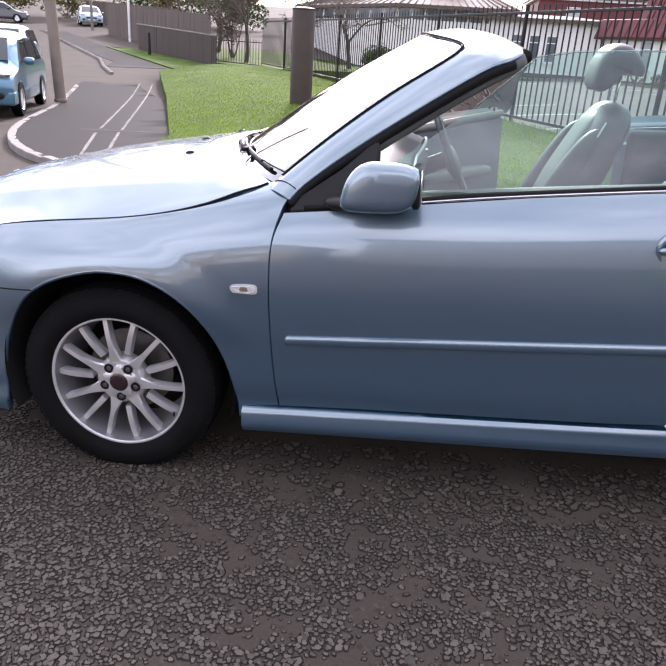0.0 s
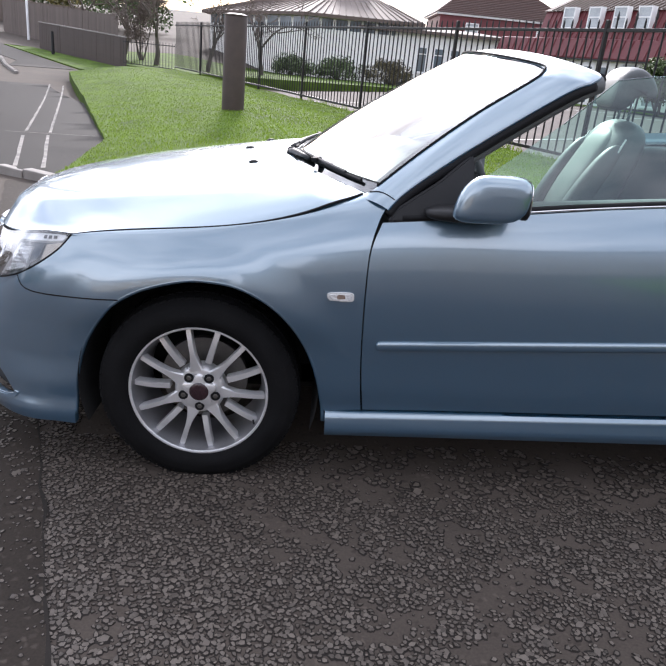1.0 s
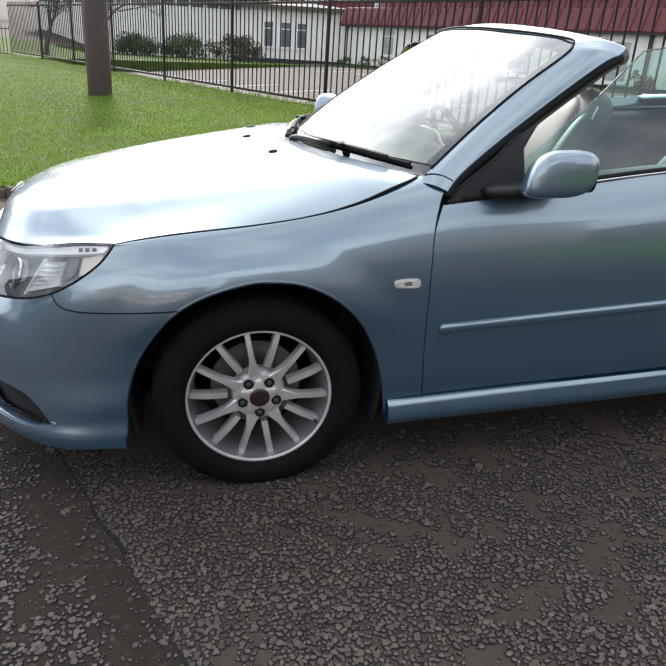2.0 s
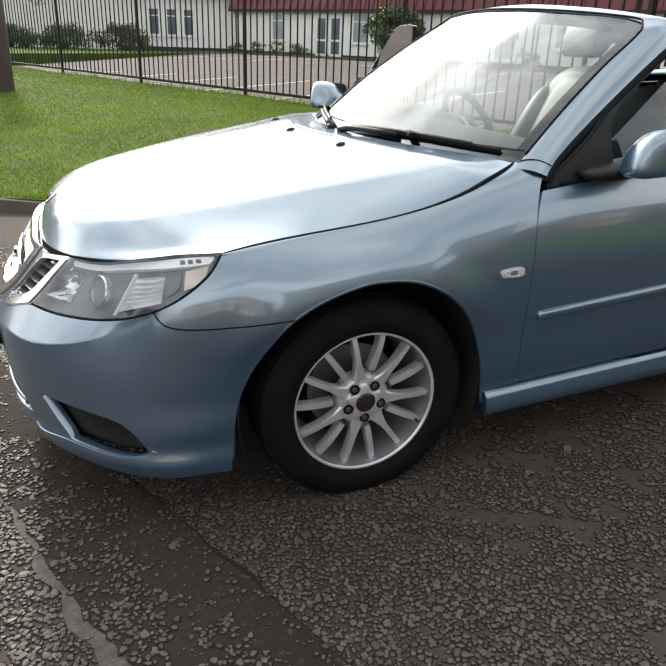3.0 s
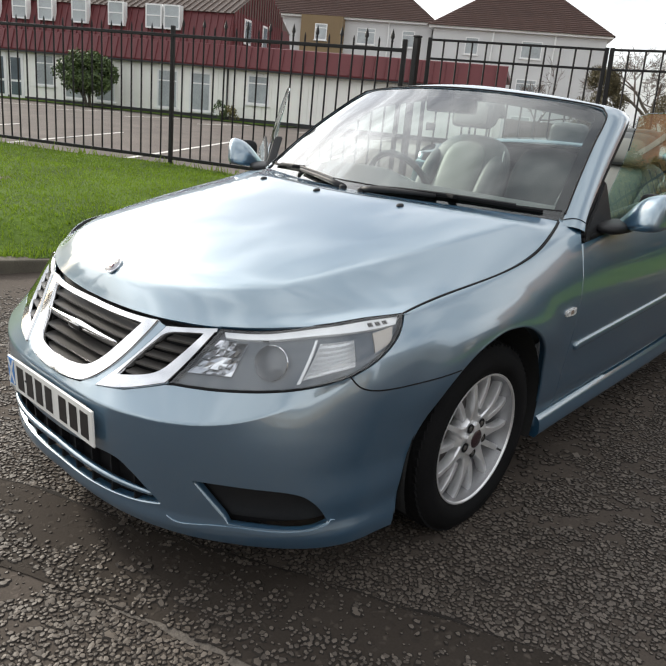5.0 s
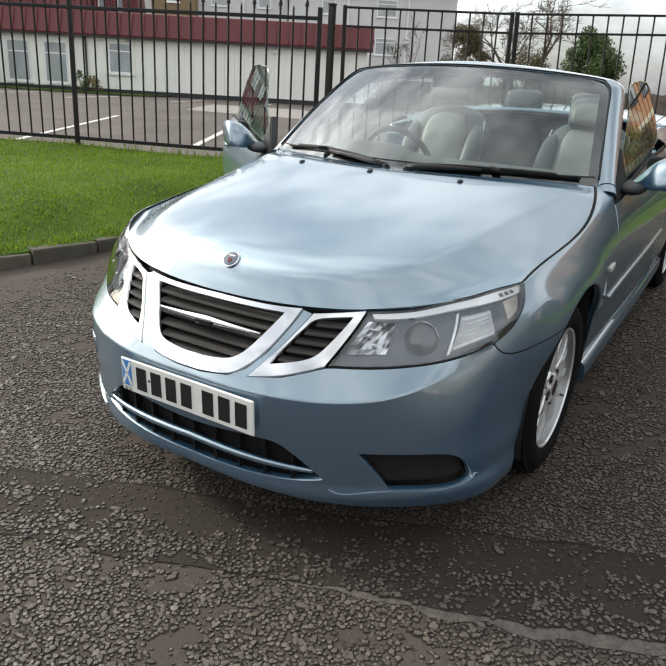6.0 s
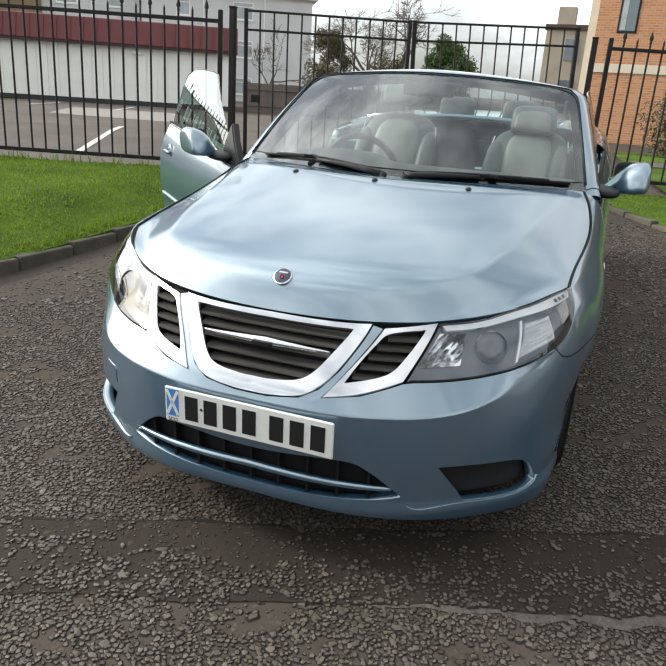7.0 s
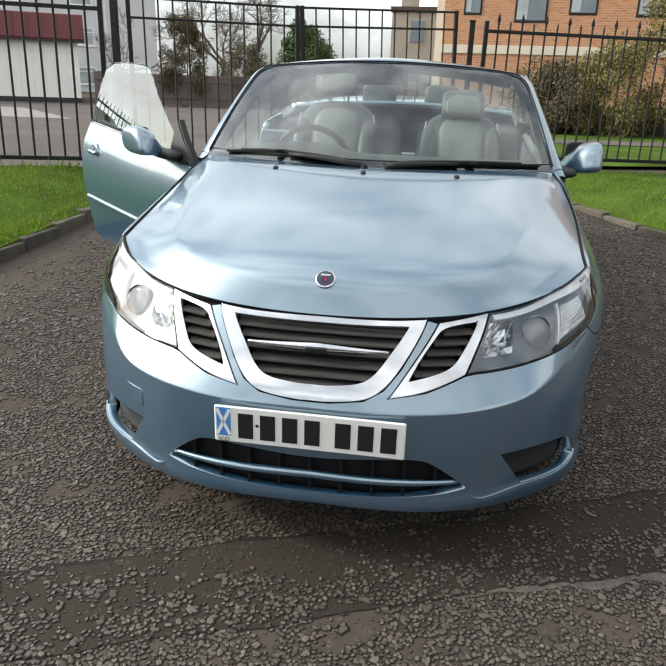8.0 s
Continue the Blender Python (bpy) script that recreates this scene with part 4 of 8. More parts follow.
grown = lambda k: [tuple(MID + (np.array(p) - MID) * k) for p in SIDES]
part("wall", ring_wall(SIDES, 0.0, 3.75), M_WHITEWALL, hall)
eave, crest = grown(1.07), grown(.24)
bm = bmesh.new()
lo = [bm.verts.new((*p, 3.66)) for p in eave]
mid_ = [bm.verts.new((*p, 3.84)) for p in eave]
hi = [bm.verts.new((*p, 5.75)) for p in crest]
for i in range(5):
    j = (i + 1) % 5
    bm.faces.new((lo[i], lo[j], mid_[j], mid_[i]))
    bm.faces.new((mid_[i], mid_[j], hi[j], hi[i]))
bm.faces.new(hi)
bmesh.ops.recalc_face_normals(bm, faces=bm.faces)
bm.transform(to_hall)
hall_roof = part("roof", bm, M_ROOFTAN, hall, "brown metal roof with standing seams")
for i in (0, 1, 4):
    e0, e1, c0, c1 = (np.array(p) for p in (eave[i], eave[(i + 1) % 5], crest[i], crest[(i + 1) % 5]))
    for f in np.linspace(.04, .96, 16):
        g = float(np.clip(.5 + (f - .5) * 2.2, 0, 1))
        top_f = 1.0 if abs(f - .5) < .22 else 1.0 - (abs(f - .5) - .22) * 1.9
        a_, b_ = e0 * (1 - f) + e1 * f, (e0 * (1 - f) + e1 * f) * (1 - top_f) + (c0 * (1 - g) + c1 * g) * top_f
        q = tube([(*a_, 3.86), (*b_, 3.86 + 1.91 * top_f)], .035, 4)
        q.transform(to_hall)
        part("roof_seam", q, M_ROOFTAN, hall_roof)
lantern = part("lantern", ring_wall(grown(.22), 5.7, 6.5), M_UPVC, hall, "glazed lantern on the roof")
part("lantern_roof", ring_wall(grown(.27), 6.5, 6.7), M_ROOFTILE, lantern)
for i in (0, 1):
    p, q = np.array(SIDES[i]), np.array(SIDES[(i + 1) % 5])
    out = np.array(((q - p)[1], -(q - p)[0])) / np.linalg.norm(q - p)
    out = out if out @ (p - MID) > 0 else -out
    n_p = 8
    for k in range(n_p):
        a_, b_ = p + (q - p) * (k + .10) / n_p + out * .03, p + (q - p) * (k + .90) / n_p + out * .03
        bm = bmesh.new()
        ring_ = [(*a_, 3.05), (*b_, 3.05), (*b_, 3.62), (*a_, 3.62)]
        f0, f1 = ([bm.verts.new(Vector(v) + Vector((*out, 0)) * d_) for v in ring_] for d_ in (0, -.06))
        bm.faces.new(f0)
        bm.faces.new(f1[::-1])
        for m_ in range(4):
            bm.faces.new((f0[m_], f0[(m_ + 1) % 4], f1[(m_ + 1) % 4], f1[m_]))
        bmesh.ops.recalc_face_normals(bm, faces=bm.faces)
        bm.transform(to_hall)
        part("window", bm, M_PANE, hall)


def flats(name, label, corner, yaw, width, deep, eaves, ridge, wall, bays=(), wins=(), rows=3, pipes=(), trim=None):
    root = thing(name, label, "building", Matrix.LocRotScale(corner, Euler((0, 0, radians(yaw))), None))
    part("wall", box(0, -deep, -1.0, width, 0, eaves), wall, root)
    part("fascia", box(-0.35, -deep - 0.35, eaves - 0.05, width + 0.35, 0.35, eaves + 0.14), trim or M_UPVC, root, "painted fascia board" if trim else "white fascia board")
    bm = bmesh.new()
    x0, x1, y0, y1 = -0.5, width + 0.5, -deep - 0.5, 0.5
    k = (ridge - eaves) * 1.25
    v = [bm.verts.new(p) for p in ((x0, y1, eaves + 0.1), (x1, y1, eaves + 0.1), (x1, y0, eaves + 0.1), (x0, y0, eaves + 0.1), (x0 + k, (y0 + y1) / 2, ridge), (x1 - k, (y0 + y1) / 2, ridge))]
    for f in ((0, 1, 5, 4), (1, 2, 5), (2, 3, 4, 5), (3, 0, 4)):
        bm.faces.new([v[i] for i in f])
    bmesh.ops.recalc_face_normals(bm, faces=bm.faces)
    roof = part("roof", bm, M_ROOFTILE, root, "brown tiled hipped roof")
    n = int((ridge - eaves) / 0.17)
    for i in range(n):
        f0 = i / n
        z = eaves + 0.13 + (ridge - eaves - 0.1) * f0
        yy = y1 + ((y0 + y1) / 2 - y1) * f0
        part("tile_course", box(x0 + k * f0 + 0.1, yy - 0.32, z - 0.01, x1 - k * f0 - 0.1, yy + 0.015, z + 0.035), M_ROOFTILE, roof)
    for bx0, bx1 in bays:
        part("bay", box(bx0, 0, -1, bx1, 0.9, eaves + 0.06), M_BROWNR, root, "brown rendered stair bay")
    for cx, w in wins:
        for r in range(rows):
            zz = eaves - 1.75 - 2.65 * r
            yb = 0.9 if any(a < cx < b for a, b in bays) else 0.0
            window(root, cx, zz, w, 1.2, yb + 0.01, 0.02, 0.28)
    for px in pipes:
        part("downpipe", tube([(px, 0.08, -0.5), (px, 0.08, eaves)], 0.06, 6), M_UPVC, root, "white downpipe")
    return root
# ---------------------------------------------------------------- the convertible
car = thing("car", "light blue metallic convertible with its roof down and driver's door open", "car", SLOPE)


class Spline:
    """Natural cubic spline through knots."""

    def __init__(self, t, v):
        t, v = np.asarray(t, float), np.asarray(v, float)
        v = v[:, None] if v.ndim == 1 else v
        n, h = len(t), np.diff(t)
        A, r = np.eye(n), np.zeros_like(v)
        for i in range(1, n - 1):
            A[i, i - 1], A[i, i], A[i, i + 1] = h[i - 1], 2 * (h[i - 1] + h[i]), h[i]
            r[i] = 6 * ((v[i + 1] - v[i]) / h[i] - (v[i] - v[i - 1]) / h[i - 1])
        self.t, self.v, self.h, self.m = t, v, h, np.linalg.solve(A, r)

    def __call__(self, x):
        x = np.atleast_1d(np.asarray(x, float))
        i = np.clip(np.searchsorted(self.t, x) - 1, 0, len(self.h) - 1)
        h = self.h[i][:, None]
        a = ((self.t[i + 1] - x)[:, None]) / h
        b = 1 - a
        y = a * self.v[i] + b * self.v[i + 1] + ((a ** 3 - a) * self.m[i] + (b ** 3 - b) * self.m[i + 1]) * h * h / 6
        return y if self.v.shape[1] > 1 else y[:, 0]


# plan of the body's widest line, from the nose round the left flank to the tail
PLAN = np.array([(-.974, 0), (-.962, -.255), (-.905, -.45), (-.79, -.63), (-.62, -.775), (-.42, -.842), (-.2, -.866), (.1, -.873), (.6, -.873), (1.3, -.878), (2.0, -.876), (2.6, -.865), (3.1, -.82), (3.42, -.70), (3.6, -.45), (3.66, 0)])
_q = np.vstack([[PLAN[1, 0], -PLAN[1, 1]], PLAN, [PLAN[-2, 0], -PLAN[-2, 1]]])
_s = np.concatenate([[0], np.cumsum(np.hypot(*np.diff(_q, axis=0).T))])
_s -= _s[1]
plan = Spline(_s, _q)
SMAX = _s[-2]
front_in = Spline([.10, .15, .20, .28, .38, .45, .50, .54, .583, .64, .70, .76, .82], [.085, .045, .022, .010, .003, 0, .006, .028, .066, .108, .148, .198, .26])
side_in = Spline([.10, .17, .21, .26, .30, .40, .50, .60, .66, .74, .80, .85, .90, .935, .97], [.06, .042, .04, .046, .038, .024, .012, .003, 0, .003, .012, .027, .048, .066, .09])
top_z = Spline([-.9, -.6, -.4, -.1, .2, .5, 1.0, 1.5, 2.2, 2.8, 3.6], [.70, .745, .775, .803, .845, .90, .925, .957, 1.0, 1.0, .98])
S_TABLE = np.linspace(0, SMAX, 2000)
X_TABLE = plan(S_TABLE)[:, 0]


def s_at(x):
    return np.interp(x, X_TABLE, S_TABLE)


NOSE_LOW = Spline([.10, .15, .20, .28, .38, .48, .56, .66], [.085, .045, .022, .010, .003, .0, .001, .002])


def crease_z(a):
    """Height of the bumper's crease at a distance a along the plan from the middle."""
    return .502 + .010 * sstep(.2, .6, a) + .128 * np.clip((a - .40) / .555, 0, 1) ** 2.3


def nose_in(a, z):
    """How far the nose lies behind its plan: upright below the bumper's crease, then a shelf sloping back to the foot of grille and lamps."""
    zc = crease_z(a)
    zt = np.maximum(np.interp(a, [0, .14, .21, .31, .434, .60, .75, .86, .955], [.519, .529, .537, .553, .585, .590, .600, .617, .643]), zc + .003)
    top = front_in(zt)
    at = .004 + (top - .004) * sstep(.55, .955, a)
    low = NOSE_LOW(np.minimum(z, .66)) + at * np.clip((z - .36) / (zc - .36), 0, 1) ** 2
    t = np.clip((z - zc) / (zt - zc), 0, 1)
    shelf = NOSE_LOW(zc) + at + (top - at - NOSE_LOW(zc)) * t
    return np.where(z < zc, low, np.where(z < zt, shelf, front_in(z)))


def flank(s, z):
    """The body's side and nose: s runs along the plan, z is the height; negative s is the right side."""
    s = np.atleast_1d(np.asarray(s, float))
    z = np.broadcast_to(np.asarray(z, float), s.shape)
    sg, a = np.where(s < 0, -1., 1.), np.abs(s)
    p = plan(a)
    d = plan(a + 1e-4) - plan(a - 1e-4)
    d /= np.hypot(d[:, 0], d[:, 1])[:, None]
    n = np.stack([-d[:, 1], d[:, 0]], 1)
    w = np.clip(np.abs(n[:, 0]), 0, 1)
    w = w * w * (3 - 2 * w)
    T = top_z(p[:, 0])
    zz = np.where(z > .5, .5 + (z - .5) * .435 / (T - .5), z)
    ins = w * nose_in(a, z) + (1 - w) * side_in(zz)
    r_ = np.hypot((a - 1.535) * .98, z - .292)
    ins = ins - 0.013 * (1 - sstep(.385, .515, r_)) * sstep(.45, .60, z) * (1 - sstep(.76, .80, z))
    ins = ins - 0.022 * np.exp(-((a - 1.0) / 0.24) ** 2) * (1 - sstep(0.26, 0.40, z))
    q = p + n * ins[:, None]
    return np.stack([q[:, 0], sg * q[:, 1], z], 1)


_nose = Spline([0, .07, .13, .27, .52, .72, .86, 1.0], [(-.806, .706), (-.782, .750), (-.745, .784), (-.62, .828), (-.36, .882), (-.08, .923), (.10, .945), (.245, .956)])


def edge_y(x):
    return -.792 - .075 * x + .131 * x ** 2 + .409 * x ** 3


def edge_z(x):
    return .818 + .103 * x + .094 * x ** 2 + .378 * x ** 3


CREASE = [(e * .75, b * .96) for e, b in ((0, .085), (.255, .092), (.432, .115), (.56, .145), (.655, .19), (.70, .28), (.735, .37), (.775, .53), (.825, .71), (.87, .84), (.95, .98))]


def bonnet_surf(a, b):
    """a: 0 at the middle, 1 at the left edge, -1 at the right; b: 0 at the nose, 1 at the windscreen."""
    a, b = np.atleast_1d(np.asarray(a, float)), np.atleast_1d(np.asarray(b, float))
    c = _nose(b)
    e = np.abs(a)
    xs = -.392 + (.492 + .392) * b
    ys, zs = edge_y(xs), edge_z(xs)
    hx = (1 - b) * (.367 * e ** 2 + .633 * e ** 4) + b * e ** 2
    soft = sstep(0, .16, b)
    hz = (1 - soft) * (.77 * e ** 2 + .23 * e ** 4) + soft * (.38 * e ** 2 + .27 * e ** 4 + .35 * e ** 10)
    out = off_line(e * .75, b * .96, CREASE) * np.where(e > np.interp(b, [q[1] / .96 for q in CREASE], [q[0] / .75 for q in CREASE]), 1, -1)
    soft_out = np.logaddexp(0, out / .006) * .006
    ridge = (.0240 * np.clip(1 - soft_out / .20, 0, 1) ** 2 - .006 * (1 - sstep(.82, 1.0, e))) * sstep(.0, .12, b) * (1 - sstep(.86, 1.0, b))
    return np.stack([c[:, 0] + (xs - c[:, 0]) * hx, np.where(a < 0, -1, 1) * e * ys, c[:, 1] + (zs - c[:, 1]) * hz + ridge], 1)


def curve(knots, n=8):
    """A closed outline; a knot with a third value is a corner."""
    k0 = next((i for i, k in enumerate(knots) if len(k) > 2), 0)
    ks = list(knots[k0:]) + list(knots[:k0 + 1])
    out, run = [], [ks[0][:2]]
    for k in ks[1:]:
        run.append(k[:2])
        if len(k) > 2 or k is ks[-1]:
            out += catmull(run, n)[:-1] if len(run) > 2 else [run[0]]
            run = [k[:2]]
    return out


def shrink(poly, g):
    """Moves a closed outline inwards by g."""
    P = np.array(poly)
    area = 0.5 * np.sum(P[:, 0] * np.roll(P[:, 1], -1) - np.roll(P[:, 0], -1) * P[:, 1])
    a, b = P - np.roll(P, 1, 0), np.roll(P, -1, 0) - P
    a /= np.maximum(np.linalg.norm(a, axis=1), 1e-9)[:, None]
    b /= np.maximum(np.linalg.norm(b, axis=1), 1e-9)[:, None]
    na, nb = np.stack([-a[:, 1], a[:, 0]], 1), np.stack([-b[:, 1], b[:, 0]], 1)
    m = na + nb
    m /= np.maximum(np.linalg.norm(m, axis=1), 0.3)[:, None]
    return [tuple(p) for p in P + m * g * (1 if area > 0 else -1)]


def normals_of(surf, V, eps=2e-4, sign=1):
    du = surf(V[:, 0] + eps, V[:, 1]) - surf(V[:, 0] - eps, V[:, 1])
    dv = surf(V[:, 0], V[:, 1] + eps) - surf(V[:, 0], V[:, 1] - eps)
    n = np.cross(du, dv) * sign
    return n / np.maximum(np.linalg.norm(n, axis=1), 1e-12)[:, None]


def panel(name, surf, outline, material, parent, label="", step=0.025, gap=0.0022, thick=0.014, holes=(), sign=1, lift=0.0, scale=(1, 1), after=None, folds=()):
    """A pressed panel: the part of a surface inside an outline, with turned-in edges. scale: metres for one unit of u and v."""
    sc = np.array(scale, float)
    rim = [tuple(np.array(p) * sc) for p in outline]
    rim = shrink(rim, gap) if gap else rim
    hs = [shrink([tuple(np.array(p) * sc) for p in h], -gap) for h in holes]
    V, F = flat_mesh(rim, step, hs, [[tuple(np.array(p) * sc) for p in f] for f in folds])
    U = V / sc
    X = surf(U[:, 0], U[:, 1])
    N = normals_of(surf, U, sign=sign)
    X = X + N * lift
    flipped = np.einsum("ij,ij->i", np.cross(X[F[:, 1]] - X[F[:, 0]], X[F[:, 2]] - X[F[:, 0]]), N[F[:, 0]]) < 0
    F = F.copy()
    F[flipped] = F[flipped][:, ::-1]
    # turned-in rim
    cnt = {}
    for f in F:
        for i in range(3):
            e = (f[i], f[(i + 1) % 3])
            cnt[e] = cnt.get(e, 0) + 1
    border = [e for e in cnt if (e[1], e[0]) not in cnt]
    verts, norms, faces = [X], [N], [tuple(f) for f in F]
    ids = sorted({i for e in border for i in e})
    where = {i: k for k, i in enumerate(ids)}
    base = len(X)
    Xr, Nr = X[ids], N[ids]
    verts += [Xr, Xr - Nr * thick]
    k = len(ids)
    side = np.zeros_like(Xr)
    for a, b in border:
        t = np.cross(X[b] - X[a], N[a])
        t /= max(np.linalg.norm(t), 1e-9)
        side[where[a]] += t
        side[where[b]] += t
        faces.append((base + where[b], base + where[a], base + k + where[a], base + k + where[b]))
    side /= np.maximum(np.linalg.norm(side, axis=1), 1e-9)[:, None]
    norms += [side * 0.8 + Nr * 0.6, side]
    Vall, Nall = np.vstack(verts), np.vstack(norms)
    Nall /= np.maximum(np.linalg.norm(Nall, axis=1), 1e-9)[:, None]
    if after is not None:
        Vall, Nall = after(Vall, Nall)
    return obj(name, Vall, faces, material, parent, label, normals=Nall)


def mirror_pts(pts):
    return [(-p[0], *p[1:]) for p in pts]


FS = 1
# outlines on the nose and flank, in (s, z); a third value marks a corner
LAMP = [(.565, .722, 1), (.72, .730), (.90, .756), (1.03, .775), (1.148, .781, 1), (1.108, .733), (1.033, .681), (.955, .643), (.86, .617), (.75, .600), (.60, .590), (.442, .586, 1)]
VENT = [(.371, .705, 1), (.558, .720, 1), (.434, .585, 1), (.311, .553), (.210, .537, 1)]
VENT_IN = [(.392, .692), (.512, .704, 1), (.447, .645), (.403, .609), (.354, .591), (.265, .574, 1), (.302, .620), (.348, .665)]
GRILLE = [(0, .708), (.20, .709), (.329, .713, 1), (.304, .677), (.242, .601), (.193, .556), (.140, .531), (.05, .520), (0, .519)]
GRILLE_IN = [(0, .693), (.268, .696, 1), (.216, .638), (.168, .587), (.125, .565), (.05, .556), (0, .555)]
LOWER = [(0, .349), (.20, .362), (.300, .362), (.352, .338), (.404, .298), (.446, .262, 1), (.36, .248), (.2, .239), (0, .236)]
FOG = [(.545, .356, 1), (.66, .352), (.80, .338), (.862, .305), (.905, .243, 1), (.82, .232), (.640, .238, 1)]


def both(half):
    """Left half outline (from the middle line round to it) made whole."""
    m = [(-p[0], *p[1:]) for p in half[::-1] if abs(p[0]) > 1e-9]
    return half + m


ARCH = [(1.128, .165), (1.132, .22), (1.146, .342), (1.184, .452), (1.257, .559), (1.313, .612), (1.39, .652), (1.49, .679), (1.564, .684), (1.663, .669), (1.763, .615), (1.839, .528), (1.894, .406), (1.922, .264), (1.926, .17)]
SEAM = [(.955, .643), (.981, .617), (1.022, .606), (1.09, .604), (1.178, .606), (1.313, .612)]
arch_c = catmull(ARCH, 5)
seam_c = catmull(SEAM, 5)
lamp_low = catmull([k[:2] for k in LAMP[7:]], 5)
i_seam = min(range(len(arch_c)), key=lambda i: abs(arch_c[i][0] - 1.313) + abs(arch_c[i][1] - .612))
left_edge = [(0, .5178), (.05, .5188), (.1415, .5298), (.195, .5548), (.244, .5998), (.306, .676), (.332, .712), (.366, .7045), (.302, .635), (.206, .5365), (.312, .5517), (.434, .5837)] + lamp_low[::-1][1:] + seam_c[1:] + arch_c[:i_seam][::-1] + [(1.06, .168), (.90, .167), (.75, .169), (.57, .176), (.35, .188), (.15, .196), (0, .198)]
bumper_rim = left_edge + [(-p[0], p[1]) for p in left_edge[::-1] if abs(p[0]) > 1e-9]


def bumper_surf(s, z):
    """The nose with its lower lip pushed out."""
    X = flank(s, z)
    a = np.abs(s)
    lip = 0.009 * (1 - sstep(.205, .250, z)) * (1 - sstep(.95, 1.10, a))
    n = normals_of(flank, np.stack([s, z], 1), sign=FS)
    return X + n * lip[:, None]


fog_l, fog_r = curve(FOG), mirror_pts(curve(FOG))
bumper = panel("front_bumper", bumper_surf, bumper_rim, M_PAINT, car, holes=[curve(both(LOWER)), fog_l, fog_r], step=0.013, sign=FS, thick=0.03,
               folds=[[(a, crease_z(abs(a)) + d) for a in np.linspace(-e, e, 80)] for e, d in ((.90, .0), (.93, -.005), (.80, .006))])
panel("tow_cover", bumper_surf, [(-.615, .452), (-.535, .452), (-.535, .398), (-.615, .398)], M_PAINT, bumper, step=0.02, sign=FS, gap=0.0, lift=0.0022, thick=0.004)

# inner shell, black behind the gaps
panel("nose_backing", flank, curve(both([(0, .715), (.56, .728), (1.13, .775), (1.14, .60), (1.05, .30), (.6, .20), (0, .20)])), M_GAP, car, step=0.05, gap=0, lift=-0.045, sign=FS, thick=0.01)

# lower grille: vertical ribs and the pale blade
lower = panel("lower_grille", flank, curve(both(LOWER)), M_GAP, car, step=0.04, gap=-.004, lift=-0.035, sign=FS, thick=0.002)
blade_c = [(s, .293 - .018 * abs(s)) for s in np.linspace(-.418, .418, 41)]
bl = np.array([flank(s, z)[0] for s, z in blade_c])
bl[:, 0] += 0.004
part("blade", tube([tuple(p) for p in bl], [0.003 + 0.0085 * math.sin(math.pi * (i + 1) / 42) ** 0.4 for i in range(41)], 10), M_PAINT, lower, "slim body-coloured blade", smooth=True)
for k in range(-4, 5):
    p = flank(.0875 * k + 0.0001, .30)[0]
    part("rib", box(p[0] + 0.012, p[1] - 0.004, .236, p[0] + 0.035, p[1] + 0.004, .362), M_GAP, lower)


def deep(name, outline, material, depth, step=0.03, parent=None, label=""):
    return panel(name, flank, outline, material, parent or car, label, step=step, gap=-.003, lift=-depth, sign=FS, thick=0.002)


for m in (lambda p: p, mirror_pts):
    f = deep("fog_recess", m(curve(FOG)), M_TRIM, 0.04)
    panel("fog_lip", bumper_surf, m(curve([(.465, .233, 1), (.50, .212), (.62, .222), (.80, .216), (.90, .226), (.925, .246), (.912, .252, 1), (.89, .234), (.80, .225), (.62, .231), (.505, .222)])), M_PAINT, f, step=0.012, gap=0, lift=0.004, sign=FS, thick=0.006)


def ring_panel(name, outer, inner, material, lift, step=0.012, parent=None, label="", thick=0.02):
    return panel(name, flank, outer, material, parent or car, label, holes=[inner], step=step, gap=0.0012, lift=lift, sign=FS, thick=thick)


def slats(root, outline, zs, material, depth=0.030, tall=0.018, proud=0.004):
    """Louvres across an opening on the nose."""
    P = np.array(outline)
    for z in zs:
        hits = []
        for a, b in zip(P, np.roll(P, -1, 0)):
            if (a[1] - z) * (b[1] - z) < 0:
                hits.append(a[0] + (b[0] - a[0]) * (z - a[1]) / (b[1] - a[1]))
        if len(hits) < 2:
            continue
        s0, s1 = min(hits), max(hits)
        n = max(4, int((s1 - s0) / 0.03))
        ss = np.linspace(s0, s1, n)
        A = flank(ss, z + tall * .35)
        N = normals_of(flank, np.stack([ss, np.full(n, z)], 1), sign=FS)
        B_ = flank(ss, z - tall * .65)
        v = np.concatenate([A - N * (depth + .004), B_ - N * proud, B_ - N * proud - [0, 0, .005], A - N * (depth + .004) - [0, 0, .006]])
        fc = []
        for j in range(4):
            for i in range(n - 1):
                fc.append((j * n + i, j * n + i + 1, ((j + 1) % 4) * n + i + 1, ((j + 1) % 4) * n + i))
        bm = bmesh.new()
        vv = [bm.verts.new(p) for p in v]
        for f in fc:
            bm.faces.new([vv[i] for i in f])
        bmesh.ops.recalc_face_normals(bm, faces=bm.faces)
        part("slat", bm, material, root)


